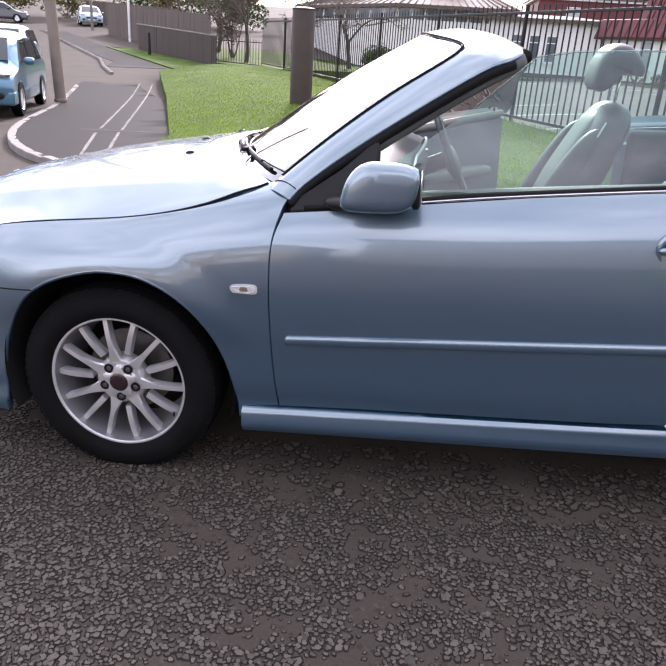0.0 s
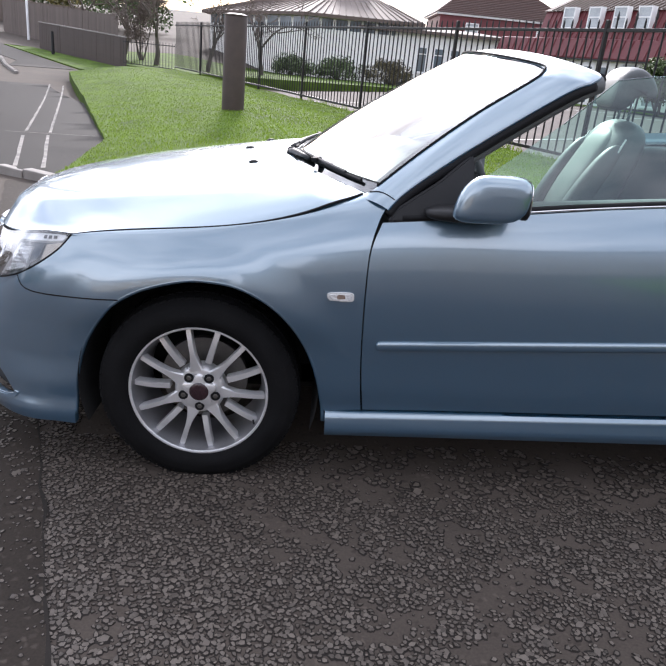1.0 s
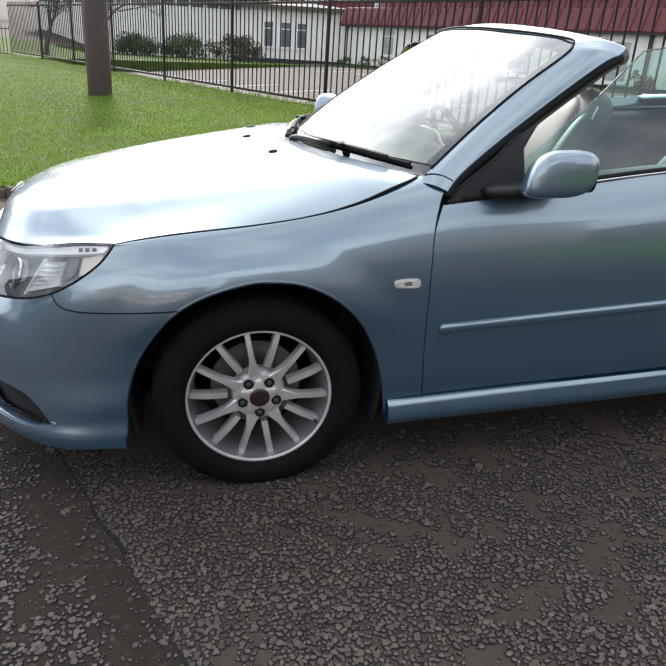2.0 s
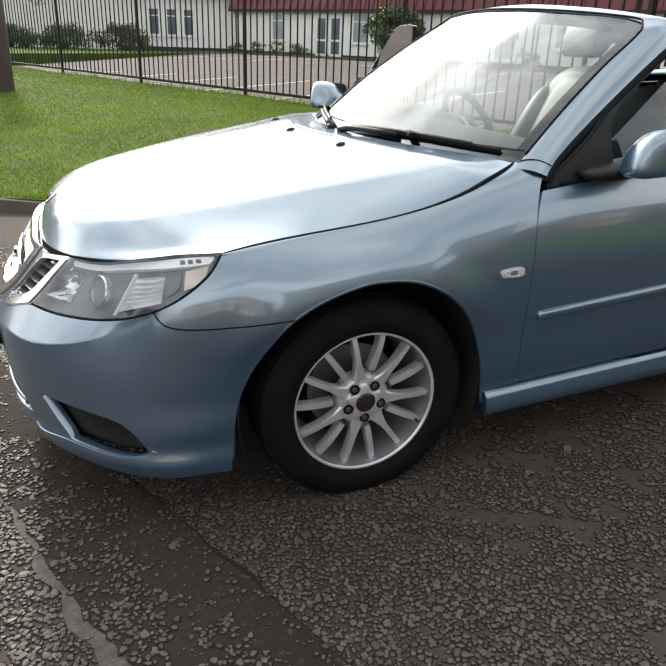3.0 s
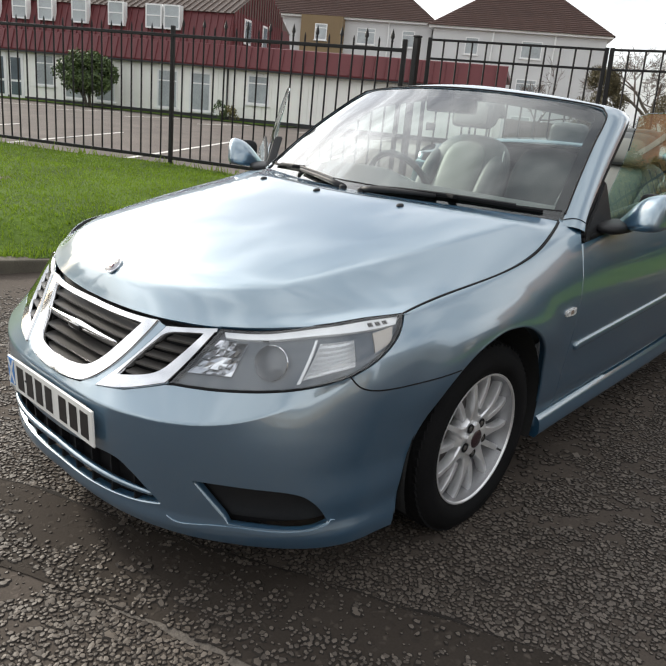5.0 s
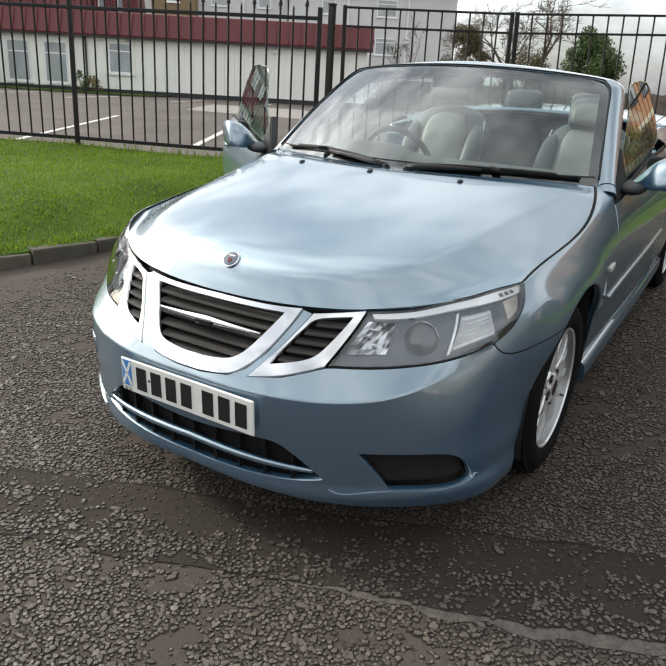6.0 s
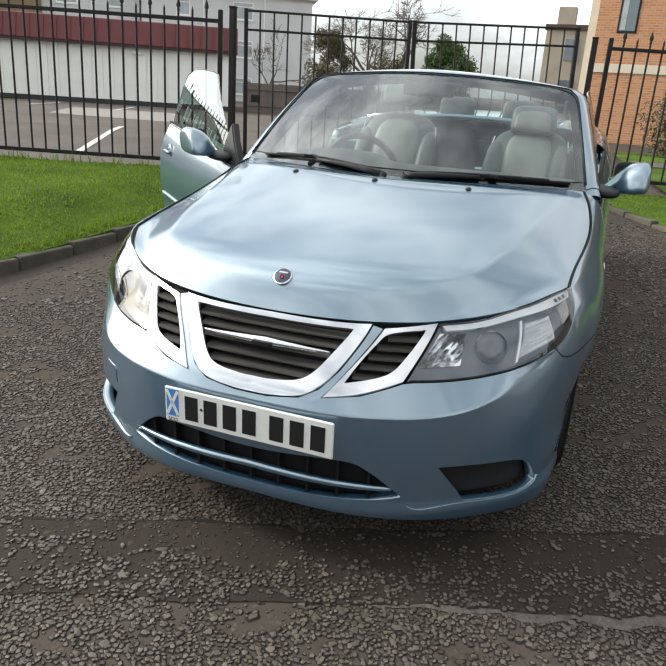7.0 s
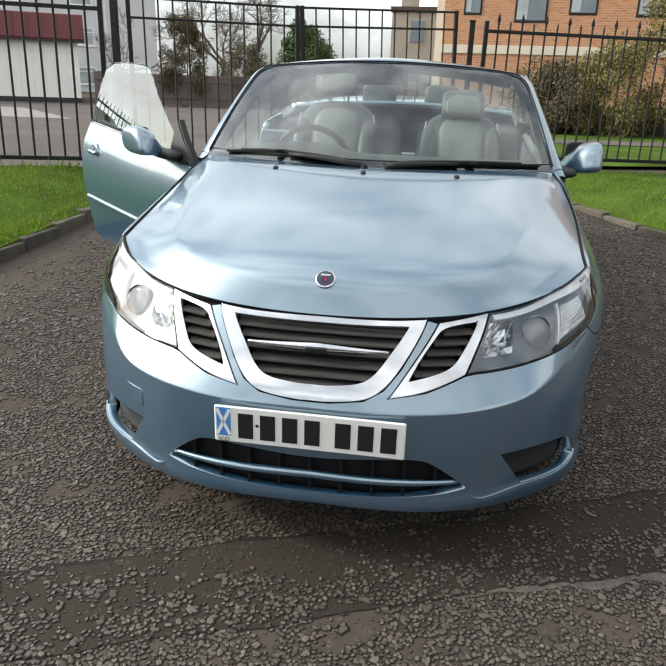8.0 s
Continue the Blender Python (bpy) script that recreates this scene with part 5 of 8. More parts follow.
g_out, g_in = curve(both(GRILLE)), curve(both(GRILLE_IN))
grille = ring_panel("grille", g_out, g_in, M_CHROME, 0.005, label="satin chrome grille surround")
deep("grille_backing", g_in, M_GAP, 0.05, parent=grille)
slats(grille, g_in, (.688, .664, .640, .612, .588, .568), M_SLAT, tall=.02)
wing = [(s, .636 - .002 * abs(s)) for s in np.linspace(-.205, .205, 31)]
bw = np.array([flank(s, z)[0] + normals_of(flank, np.array([[s, z]]), sign=FS)[0] * 0.006 for s, z in wing])
part("grille_bar", tube([tuple(p) for p in bw], [0.003 + 0.0105 * (1 - abs(2 * i / 30 - 1)) for i in range(31)], 8), M_CHROME, grille, "polished bar across the grille", smooth=True)
pb = flank(0.0, .636)[0]
part("bar_badge", box(pb[0] - 0.026, -0.03, .628, pb[0] - 0.006, 0.03, .644, 0.005, 2), M_FRIT, grille, "plain black lozenge", smooth=True, angle=40)
for m in (lambda p: p, mirror_pts):
    v = ring_panel("side_vent", m(curve(VENT)), m(curve(VENT_IN)), M_CHROME, 0.004, label="satin chrome vent surround")
    deep("vent_backing", m(curve(VENT_IN)), M_GAP, 0.04, parent=v)
    slats(v, m(curve(VENT_IN)), (.690, .667, .644, .621, .598), M_SLAT, 0.022, .016, 0.001)

# headlamps
for side, m in ((1, lambda p: p), (-1, mirror_pts)):
    o = m(curve(LAMP))
    main_q, side_q = ((.480, .619), (.620, .624), (.658, .699), (.566, .700)), ((.822, .630), (.972, .668), (.982, .730), (.880, .716))
    eye_q = [(.735 + .046 * math.cos(t), .664 + .037 * math.sin(t)) for t in np.linspace(0, 2 * math.pi, 29)[:-1]]
    lamp = panel("headlamp", flank, o, M_LAMPDARK, car, "clear headlamp with a round projector", step=0.025, gap=0.001, lift=-0.022, sign=FS, thick=0.004, holes=[m(list(q)) for q in (main_q, side_q, eye_q)])
    # lamp pot walls and the black seal
    panel("lamp_seal", flank, o, M_GAP, lamp, step=0.012, gap=0.0, lift=-0.002, sign=FS, thick=0.03, holes=[shrink(o, 0.005)])
    lens = panel("lens", flank, o, M_LENS, lamp, step=0.022, gap=0.003, lift=0.002, sign=FS, thick=0.004)
    lens.visible_shadow = False

    def spot(s, z, d):
        s *= side
        n = normals_of(flank, np.array([[s, z]]), sign=FS)[0]
        return flank(s, z)[0] - n * d, n

    # projector in the middle
    c, n = spot(.735, .664, 0.019)
    aim = (Vector(n) * .8 + Vector((-.35, 0, 0))).normalized()
    rot = aim.to_track_quat("Y", "Z").to_matrix().to_4x4()
    pr = part("projector", lathe([(0.0465, -0.01), (0.0465, 0.012), (0.0445, 0.015), (0.0415, 0.008)], 36), M_CHROME, lamp, "bright ring", smooth=True, angle=30)
    pr.matrix_local = Matrix.Translation(c) @ rot
    eye = part("projector_lens", lathe([(0.0425, 0.005), (0.038, 0.007), (0.028, 0.009), (0.012, 0.0105), (0.0, 0.011)], 30), M_LAMPEYE, lamp, smooth=True)
    eye.matrix_local = Matrix.Translation(c) @ rot
    # inner main-beam reflector and outer indicator reflector
    rr = np.random.default_rng(31)
    for quad, mt, nu, nv, depth in ((main_q, M_HEADLIN, 6, 5, .030), (side_q, M_FLUTED, 12, 26, .020)):
        q_ = np.array(quad)
        bm = bmesh.new()
        G = []
        for j in range(nv + 1):
            for i in range(nu + 1):
                u, v = i / nu, j / nv
                s_, z_ = (q_[0] * (1 - u) + q_[1] * u) * (1 - v) + (q_[3] * (1 - u) + q_[2] * u) * v
                bowl = 16 * u * (1 - u) * v * (1 - v)
                G.append(bm.verts.new(spot(s_, z_, .013 + depth * bowl ** .6 + ((rr.uniform(-.0035, .0035) if nv < 20 else .0022 * math.sin(v * math.pi * 13)) if bowl > 0 else 0))[0]))
        for j in range(nv):
            for i in range(nu):
                k_ = j * (nu + 1) + i
                bm.faces.new((G[k_], G[k_ + 1], G[k_ + nu + 2], G[k_ + nu + 1]))
        edge_ = [G[i] for i in range(nu + 1)] + [G[j * (nu + 1) + nu] for j in range(1, nv + 1)] + [G[nv * (nu + 1) + i] for i in range(nu - 1, -1, -1)] + [G[j * (nu + 1)] for j in range(nv - 1, 0, -1)]
        nrm = Vector(spot(*q_.mean(0), 0)[1])
        back = [bm.verts.new(v_.co - nrm * .034) for v_ in edge_]
        for i in range(len(edge_)):
            bm.faces.new((edge_[i], back[i], back[(i + 1) % len(back)], edge_[(i + 1) % len(edge_)]))
        bmesh.ops.recalc_face_normals(bm, faces=bm.faces)
        part("reflector", bm, mt, lamp, "bright faceted reflector")
    c, n = spot(.585, .640, 0.02)
    part("bulb", lathe([(0.0, -0.01), (0.010, -0.008), (0.011, 0.01), (0.006, 0.018), (0.0, 0.02)], 14), M_CHROME, lamp, smooth=True).matrix_local = Matrix.Translation(c) @ rot @ Matrix.Scale(.7, 4)
    # bright strip along the top, amber corner, divider
    panel("lamp_strip", flank, m(curve([(.578, .7165, 1), (.72, .7240), (.90, .7500), (1.03, .7690), (1.128, .7755, 1), (1.112, .7590, 1), (1.02, .7490), (.90, .7350), (.72, .7110), (.586, .7050, 1)])), M_BRIGHT, lamp, "bright strip along the lamp's top", step=0.012, gap=0, lift=-0.006, sign=FS, thick=0.03)
    panel("corner_reflector", flank, m(curve([(.985, .730, 1), (1.03, .742, 1), (1.02, .705), (.978, .680, 1)])), M_LAMPDARK, lamp, "bright corner reflector", step=0.015, gap=0, lift=-0.016, sign=FS, thick=0.01)
    panel("corner_reflector", flank, m(curve([(1.042, .745, 1), (1.108, .758, 1), (1.085, .722), (1.035, .700, 1)])), M_AMBER, lamp, "pale amber corner reflector", step=0.015, gap=0, lift=-0.016, sign=FS, thick=0.01)
    for k_ in range(3):
        a_ = 1.032 + .022 * k_
        panel("marking_bar", flank, m([(a_, .7555 + .0022 * k_), (a_ + .014, .7570 + .0022 * k_), (a_ + .012, .7650 + .0020 * k_), (a_ - .002, .7635 + .0020 * k_)]), M_SLAT, lamp, step=0.01, gap=0, lift=-0.0045, sign=FS, thick=0.001)
    panel("lamp_divider", flank, m([(.866, .722), (.874, .724), (.816, .622), (.806, .620)]), M_BRIGHT, lamp, step=0.015, gap=0, lift=-0.012, sign=FS, thick=0.03)

# front wings
for side, m in ((1, lambda p: p), (-1, mirror_pts)):
    top = [(s, float(top_z(plan(s)[0, 0])[0])) for s in np.linspace(1.160, s_at(0.545), 40)]
    lampback = catmull([k[:2] for k in LAMP[4:8]], 5)          # tip down to the seam
    doorline = catmull([(s_at(.555), .905), (2.064, .871), (2.041, .791), (2.033, .68), (2.032, .545), (2.036, .398), (2.046, .262)], 5)
    rim = top + doorline[1:] + [(1.99, .258), (1.927, .252)] + [p for p in arch_c[i_seam:][::-1] if p[1] > .252] + seam_c[::-1][1:] + lampback[::-1][1:]
    w = panel("front_wing", flank, m(rim), M_PAINT, car, step=0.022, sign=FS, thick=0.028)
    # the wing's crown, from the flank up to the bonnet's edge
    n = 46
    ss = np.linspace(1.163, s_at(.56), n)
    A = flank(ss * side, top_z(plan(ss)[:, 0]) - .0035)
    NA = normals_of(flank, np.stack([ss * side, top_z(plan(ss)[:, 0])], 1), sign=FS)
    xs = np.interp(ss, [ss[0], s_at(.5), ss[-1]], [-.386, .488, .545])
    E = np.stack([xs, side * (edge_y(np.minimum(xs, .49)) - .004 + np.clip(xs - .49, 0, 1) * .5), edge_z(np.minimum(xs, .49)) + np.clip(xs - .49, 0, 1) * .3], 1)
    bb = np.clip((xs + .392) / .884, 0, 1)
    NB = normals_of(bonnet_surf, np.stack([np.full(n, side * .985), bb], 1), sign=1)
    NB *= np.sign(NB[:, 2:3])
    rows, nrm = [], []
    for f in np.linspace(0, 1, 5):
        h = f * f * (3 - 2 * f)
        nn = NA * (1 - f) + NB * f
        nn /= np.linalg.norm(nn, axis=1)[:, None]
        rows.append(A * (1 - f) + E * f + nn * 0.005 * (4 * f * (1 - f)))
        nrm.append(nn)
    rows.append(E - NB * 0.02)
    nrm.append(NB * 0.3 + np.array([0, -side * 0, 0]) + NA * 0.2)
    V = np.vstack(rows)
    fc = [(j * n + i, j * n + i + 1, (j + 1) * n + i + 1, (j + 1) * n + i) if side > 0 else (j * n + i, (j + 1) * n + i, (j + 1) * n + i + 1, j * n + i + 1) for j in range(5) for i in range(n - 1)]
    N_ = np.vstack(nrm)
    obj("wing_crown", V, fc, M_PAINT, w, normals=N_ / np.linalg.norm(N_, axis=1)[:, None], mats=[M_PAINT, M_GAP], index=[0] * (4 * (n - 1)) + [1] * (n - 1))
    lipc = np.array([p for p in arch_c if p[1] > .20])
    lip_n = normals_of(flank, np.stack([lipc[:, 0] * side, lipc[:, 1]], 1), sign=FS)
    part("arch_lip", tube([tuple(p) for p in flank(lipc[:, 0] * side, lipc[:, 1]) - lip_n * .0062], .0070, 8), M_PAINT, w, smooth=True)
    sc_ = np.array(seam_c)
    sc_n = normals_of(flank, np.stack([sc_[:, 0] * side, sc_[:, 1]], 1), sign=FS)
    part("bumper_joint", tube([tuple(p) for p in flank(sc_[:, 0] * side, sc_[:, 1]) - sc_n * .0012], .0024, 6), M_GAP, w, "dark joint between wing and bumper", smooth=True)
    # repeater lamp
    rp = panel("repeater", flank, m(curve([(1.930, .642), (1.990, .640), (2.0, .652), (1.990, .666), (1.930, .664), (1.922, .653)])), M_STITCH, w, "clear oval indicator repeater", step=0.008, gap=0, lift=0.006, sign=FS, thick=0.006)
    panel("repeater_lens", flank, m(curve([(1.935, .645), (1.985, .644), (1.993, .653), (1.985, .662), (1.935, .661), (1.928, .653)])), M_FLUTED, rp, step=0.008, gap=0, lift=0.008, sign=FS, thick=0.004)
    panel("repeater_bulb", flank, m(curve([(1.952, .648), (1.972, .648), (1.974, .654), (1.970, .660), (1.954, .660), (1.950, .654)])), M_AMBERDARK, rp, step=0.008, gap=0, lift=0.0086, sign=FS, thick=0.002)
    # sill

    def sill_surf(s, z, k=side):
        X = flank(s, z)
        n_ = normals_of(flank, np.stack([s, z], 1), sign=FS)
        base_ = .172 + .018 * (np.abs(s) - 1.93)
        t = (z - base_) / (.256 + .032 * (np.abs(s) - 2.045) / (s_at(1.66) - 2.045) - base_)
        return X + n_ * (0.013 * sstep(-.05, .30, t) * (1 - sstep(.80, 1.05, t)) + .004)[:, None]
    cols_, top_at = np.linspace(1.932, s_at(2.24), 90), lambda q: .256 + .032 * (q - 2.045) / (s_at(1.66) - 2.045)
    tops_ = np.minimum(top_at(np.maximum(cols_, 2.0)), .290) - .002
    bots_ = .172 + .018 * (cols_ - 1.93)
    rows_ = [sill_surf(cols_ * side, bots_ + (tops_ - bots_) * t_) for t_ in (0, .08, .16, .25, .4, .6, .76, .84, .90, .95, 1.0)]
    rows_ = [rows_[0] + np.array([0, side * .06, 0])] + rows_ + [rows_[-1] + np.array([0, side * .05, .002])]
    V_, nc = np.vstack(rows_), len(cols_)
    F_ = [(r * nc + c, r * nc + c + 1, (r + 1) * nc + c + 1, (r + 1) * nc + c)[::side] for r in range(len(rows_) - 1) for c in range(nc - 1)]
    F_ += [tuple(r * nc for r in range(len(rows_))), tuple(r * nc + nc - 1 for r in range(len(rows_)))]
    obj("sill", V_, F_, M_PAINT, car, smooth=True).data.set_sharp_from_angle(angle=radians(50))

# bonnet, with a dark drain channel round it
bon_rim = [(a, 0.0) for a in np.linspace(-1, 1, 81)] + [(1, b) for b in np.linspace(0, 1, 60)[1:]] + [(a, 1.0) for a in np.linspace(1, -1, 81)[1:]] + [(-1, b) for b in np.linspace(1, 0, 60)[1:-1]]
bonnet = panel("bonnet", bonnet_surf, bon_rim, M_PAINT, car, step=0.020, gap=0.0028, thick=0.022, sign=1, scale=(.78, .96),
               folds=[[(k * (e + d), b - d * .4) for e, b in catmull([(q[0] / .75, q[1] / .96) for q in CREASE[1:-1]], 5)] for k in (-1, 1) for d in (0, .012)])
panel("engine_bay", bonnet_surf, bon_rim, M_GAP, car, step=0.06, gap=-0.004, thick=0.01, sign=1, scale=(.78, .96), lift=-0.026)
for a in (-.447, 0, .447):
    X = bonnet_surf(a, .835)[0]
    j = part("washer_jet", lathe([(0.0, -0.004), (0.013, -0.004), (0.013, 0.003), (0.009, 0.007), (0.0, 0.008)], 14, "z"), M_TRIM, bonnet, "black washer jet", smooth=True, angle=40)
    j.matrix_local = Matrix.LocRotScale(X, Euler((0, -0.12, 0)), (1.25, 0.85, 1))
panel("bonnet_scoop_line", bonnet_surf, curve([(-.30, .885), (0, .868), (.30, .885), (.30, .8885), (0, .8725), (-.30, .8885)]), M_GAP, bonnet, step=0.03, gap=0, thick=0.001, sign=1, scale=(.78, .96), lift=0.0008)
# round badge on the nose: plain shapes
bX = bonnet_surf(0.0, .115)[0]
bN = normals_of(bonnet_surf, np.array([[0.0, .115]]), sign=1)[0]
bN *= np.sign(bN[2])
bm_ = Matrix.Translation(bX) @ Vector(bN).to_track_quat("Z", "Y").to_matrix().to_4x4()
for k in (-1, 1):
    part("bonnet_seal", tube([tuple(bonnet_surf(k * 1.003, b)[0] + (0, -k * .001, .0020)) for b in np.linspace(.0, .99, 70)], .0040, 6), M_GAP, bonnet, "black line of the bonnet joint", smooth=True)
badge = part("badge", lathe([(0.0, 0.0), (0.035, 0.0), (0.035, 0.004), (0.031, 0.0055)], 40, "z"), M_CHROME, bonnet, "round enamel badge with a silver rim", smooth=True, angle=30)
badge.matrix_local = bm_ @ Matrix.Diagonal((.80, .80, 1, 1))
part("enamel", lathe([(0.031, 0.0052), (0.02, 0.0062), (0.0, 0.0066)], 36, "z"), M_BADGE, badge, smooth=True)
part("emblem", box(-0.007, -0.014, 0.006, 0.007, 0.002, 0.0075, 0.003, 1), M_RED, badge)
part("lettering_bar", box(-0.017, 0.010, 0.006, 0.017, 0.017, 0.0078, 0.001, 1), M_STITCH, badge)


# number plate: white, with plain bars for its characters
plate = part("number_plate", box(-.986, -.26, .381, -.978, .26, .492, 0.004, 1), M_PLATE, car, "white plate")
part("plate_backing", box(-.977, -.20, .392, -.945, .20, .48), M_GAP, plate)
part("flag_band", box(-.9875, .214, .402, -.9855, .253, .487, 0.0005, 1), M_FLAG, plate, "blue band")
for a in (0.62, -0.62):
    o = part("flag_stroke", box(-.9882, -.0045, -.042, -.9872, .0045, .042), M_PLATE, plate)
    o.matrix_local = Matrix.Translation((0, .2335, .4445)) @ Matrix.Rotation(a * 0.7, 4, "X")
    o.data.transform(Matrix.Identity(4))
_txt = bpy.data.curves.new("band_lettering", "FONT")
_txt.body, _txt.size, _txt.align_x, _txt.extrude = "SCO", .0155, "CENTER", .0003
_tmp = new("band_lettering", _txt)
_mesh = bpy.data.meshes.new_from_object(_tmp)
bpy.data.objects.remove(_tmp)
_mesh.transform(Matrix.Translation((-.9872, .2335, .3855)) @ Matrix.Rotation(radians(-90), 4, "Z") @ Matrix.Rotation(radians(90), 4, "X"))
_mesh.materials.clear()
_mesh.materials.append(M_INK)
new("band_lettering", _mesh).parent = plate
yy = .197
for k in range(7):
    part("character_bar", box(-.9876, yy - .046, .398, -.9862, yy - .004, .474, 0.0004, 1), M_INK, plate, "plain black bar")
    yy -= .061 if k != 3 else .083
part("screw", lathe([(0.0, 0), (0.005, 0), (0.004, .001), (0, .0014)], 10), M_INK, plate).matrix_local = Matrix.Translation((-.986, .14, .44)) @ Matrix.Rotation(radians(90), 4, "Z")
# ---------------------------------------------------------------- windscreen and its frame
def screen_surf(a, b):
    """a: 1 at the left, -1 at the right; b: 0 at the scuttle, 1 at the top."""
    a, b = np.atleast_1d(np.asarray(a, float)), np.atleast_1d(np.asarray(b, float))
    e = a * a
    lo = np.stack([.25 + .265 * e, -.757 * a, .958 - .014 * e], 1)
    hi = np.stack([.88 + .148 * e, -.638 * a, 1.342 - .044 * e], 1)
    X = lo * (1 - b)[:, None] + hi * b[:, None]
    swell = .018 * np.sin(np.clip(b, 0, 1) * math.pi)
    X[:, 0] -= swell * .5
    X[:, 2] += swell * .85
    return X


SC = (.70, .62)
scr_rim = curve([(1, -.02, 1), (1, .3), (1, .6), (1, .86), (.975, .955), (.90, 1.0), (.5, 1.0), (0, 1.0), (-.5, 1.0), (-.90, 1.0), (-.975, .955), (-1, .86), (-1, .6), (-1, .3), (-1, -.02, 1), (-.5, -.02), (0, -.02), (.5, -.02)])
screen = panel("windscreen", screen_surf, scr_rim, M_SCREEN, car, "raked windscreen reflecting a bright cloudy sky", step=0.05, gap=0, thick=0.004, sign=1, scale=SC)
screen.visible_shadow = False
frit_in = curve([(.950, .045, 1), (.948, .3), (.945, .6), (.94, .86), (.91, .94), (.83, .962), (.5, .972), (0, .972), (-.5, .972), (-.83, .962), (-.91, .94), (-.94, .86), (-.945, .6), (-.948, .3), (-.950, .045, 1), (-.5, .055), (0, .06), (.5, .055)])
panel("black_border", screen_surf, scr_rim, M_FRIT, screen, step=0.02, gap=0.002, thick=0.001, sign=1, scale=SC, lift=-0.006, holes=[frit_in])


def strip(name, inner, outer, material, parent, bulge, n=60, rows=7, thick=0.02, label=""):
    """A rounded band between two open curves of space."""
    I, O = (np.array(catmull(c, max(2, n // (len(c) - 1)))) for c in (inner, outer))
    k = len(I)
    t = np.gradient(I + O, axis=0)
    across = O - I
    up = np.cross(t, across)
    up /= np.maximum(np.linalg.norm(up, axis=1), 1e-9)[:, None]
    sgn = np.sign(np.sum(up * np.array([-.3, 0, 1.0])) or 1)
    up = up * sgn
    R, N = [], []
    for f in np.linspace(0, 1, rows):
        R.append(I + across * f + up * (bulge * (1 - (2 * f - 1) ** 2))[..., None] if np.ndim(bulge) else I + across * f + up * bulge * (1 - (2 * f - 1) ** 2))
        slope = 4 * bulge * (2 * f - 1) / np.maximum(np.linalg.norm(across, axis=1), 1e-4)
        nn = up + (across / np.maximum(np.linalg.norm(across, axis=1), 1e-4)[:, None]) * slope[:, None]
        N.append(nn / np.linalg.norm(nn, axis=1)[:, None])
    ac = across / np.maximum(np.linalg.norm(across, axis=1), 1e-4)[:, None]
    R += [O + ac * 0.004 - up * thick * .5, O - up * thick, I - up * thick, I]
    N += [ac, ac * .7 - up * .7, -ac * .7 - up * .7, -ac]
    V, NN = np.vstack(R), np.vstack(N)
    fc = []
    for j in range(len(R) - 1):
        for i in range(k - 1):
            q = (j * k + i, j * k + i + 1, (j + 1) * k + i + 1, (j + 1) * k + i)
            fc.append(q if sgn > 0 else q[::-1])
    return obj(name, V, fc, material, parent, label, normals=NN / np.linalg.norm(NN, axis=1)[:, None])


inner_ab = [(1, -.05), (1, .02), (1, .3), (1, .6), (1, .86), (.975, .955), (.90, 1.0), (.5, 1.0), (0, 1.0)]
inner_half = [(.486, -.766, .921)] + [tuple(screen_surf(a, b)[0] + (0, 0, .003)) for a, b in inner_ab[1:]]
outer_half = [(.552, -.822, .906), (.600, -.802, .955), (.725, -.772, 1.043), (.902, -.731, 1.154), (1.062, -.694, 1.247), (1.138, -.668, 1.278), (1.165, -.60, 1.297), (1.115, -.33, 1.336), (1.07, 0, 1.357)]
flip = lambda c: c + [(x, -y, z) for x, y, z in c[::-1][1:]]
frame_ = strip("windscreen_frame", flip(inner_half), flip(outer_half), M_PAINT, car, 0.011, 112)
seal_half = [(x + .006, y + .014, z - .020) for x, y, z in outer_half[0:6]]
for sg in (1, -1):
    part("pillar_seal", tube([(x, sg * y, z) for x, y, z in catmull(seal_half, 6)], 0.015, 10), M_GAP, frame_, "black rubber seal", smooth=True)
    part("pillar_trim", tube([(x + .03, sg * (y + .045), z - .012) for x, y, z in catmull(outer_half[1:6], 6)], 0.028, 10), M_DASH, frame_, smooth=True)
head_rear = [(x + .012, y, z - .022) for x, y, z in outer_half[6:]]
part("header_trim", tube([p for p in catmull(flip(head_rear), 6)], 0.02, 10), M_GAP, frame_, "black header seal", smooth=True)
part("header_lining", tube([(x - .05, y, z - .012) for x, y, z in catmull(flip([(x, y * .98, z) for x, y, z in head_rear]), 6)], 0.026, 10), M_DASH, frame_, smooth=True)
part("glass_seal", tube([(x, y, z + .003) for x, y, z in catmull(flip(inner_half[1:]), 6)], 0.0034, 8), M_GAP, frame_, "black rubber glass seal", smooth=True)
foot_in, foot_out = np.array((.505, -.760, .941)), np.array((.574, -.812, .931))
for sg in (1, -1):
    part("foot_joint", tube([tuple((foot_in * (1 - f) + foot_out * f + np.array((-.003, -.004, .011)) * 4 * f * (1 - f)) * (1, sg, 1)) for f in np.linspace(0, 1, 9)], .0016, 6), M_GAP, frame_, "fine joint at the pillar's foot", smooth=True)
# inside mirror
im = part("inside_mirror", box(-0.012, -0.12, -0.033, 0.02, 0.12, 0.033, 0.014, 3), M_TRIM, car, "black inside mirror", smooth=True, angle=50)
_at = Matrix.LocRotScale((.90, 0.02, 1.275), Euler((0, -0.15, 0.12)), None)
im.matrix_local = _at
part("mirror_stalk", tube([(.862, 0, 1.330), (.876, 0.005, 1.30), (.893, 0.015, 1.280)], 0.012, 8), M_TRIM, im).data.transform(_at.inverted())

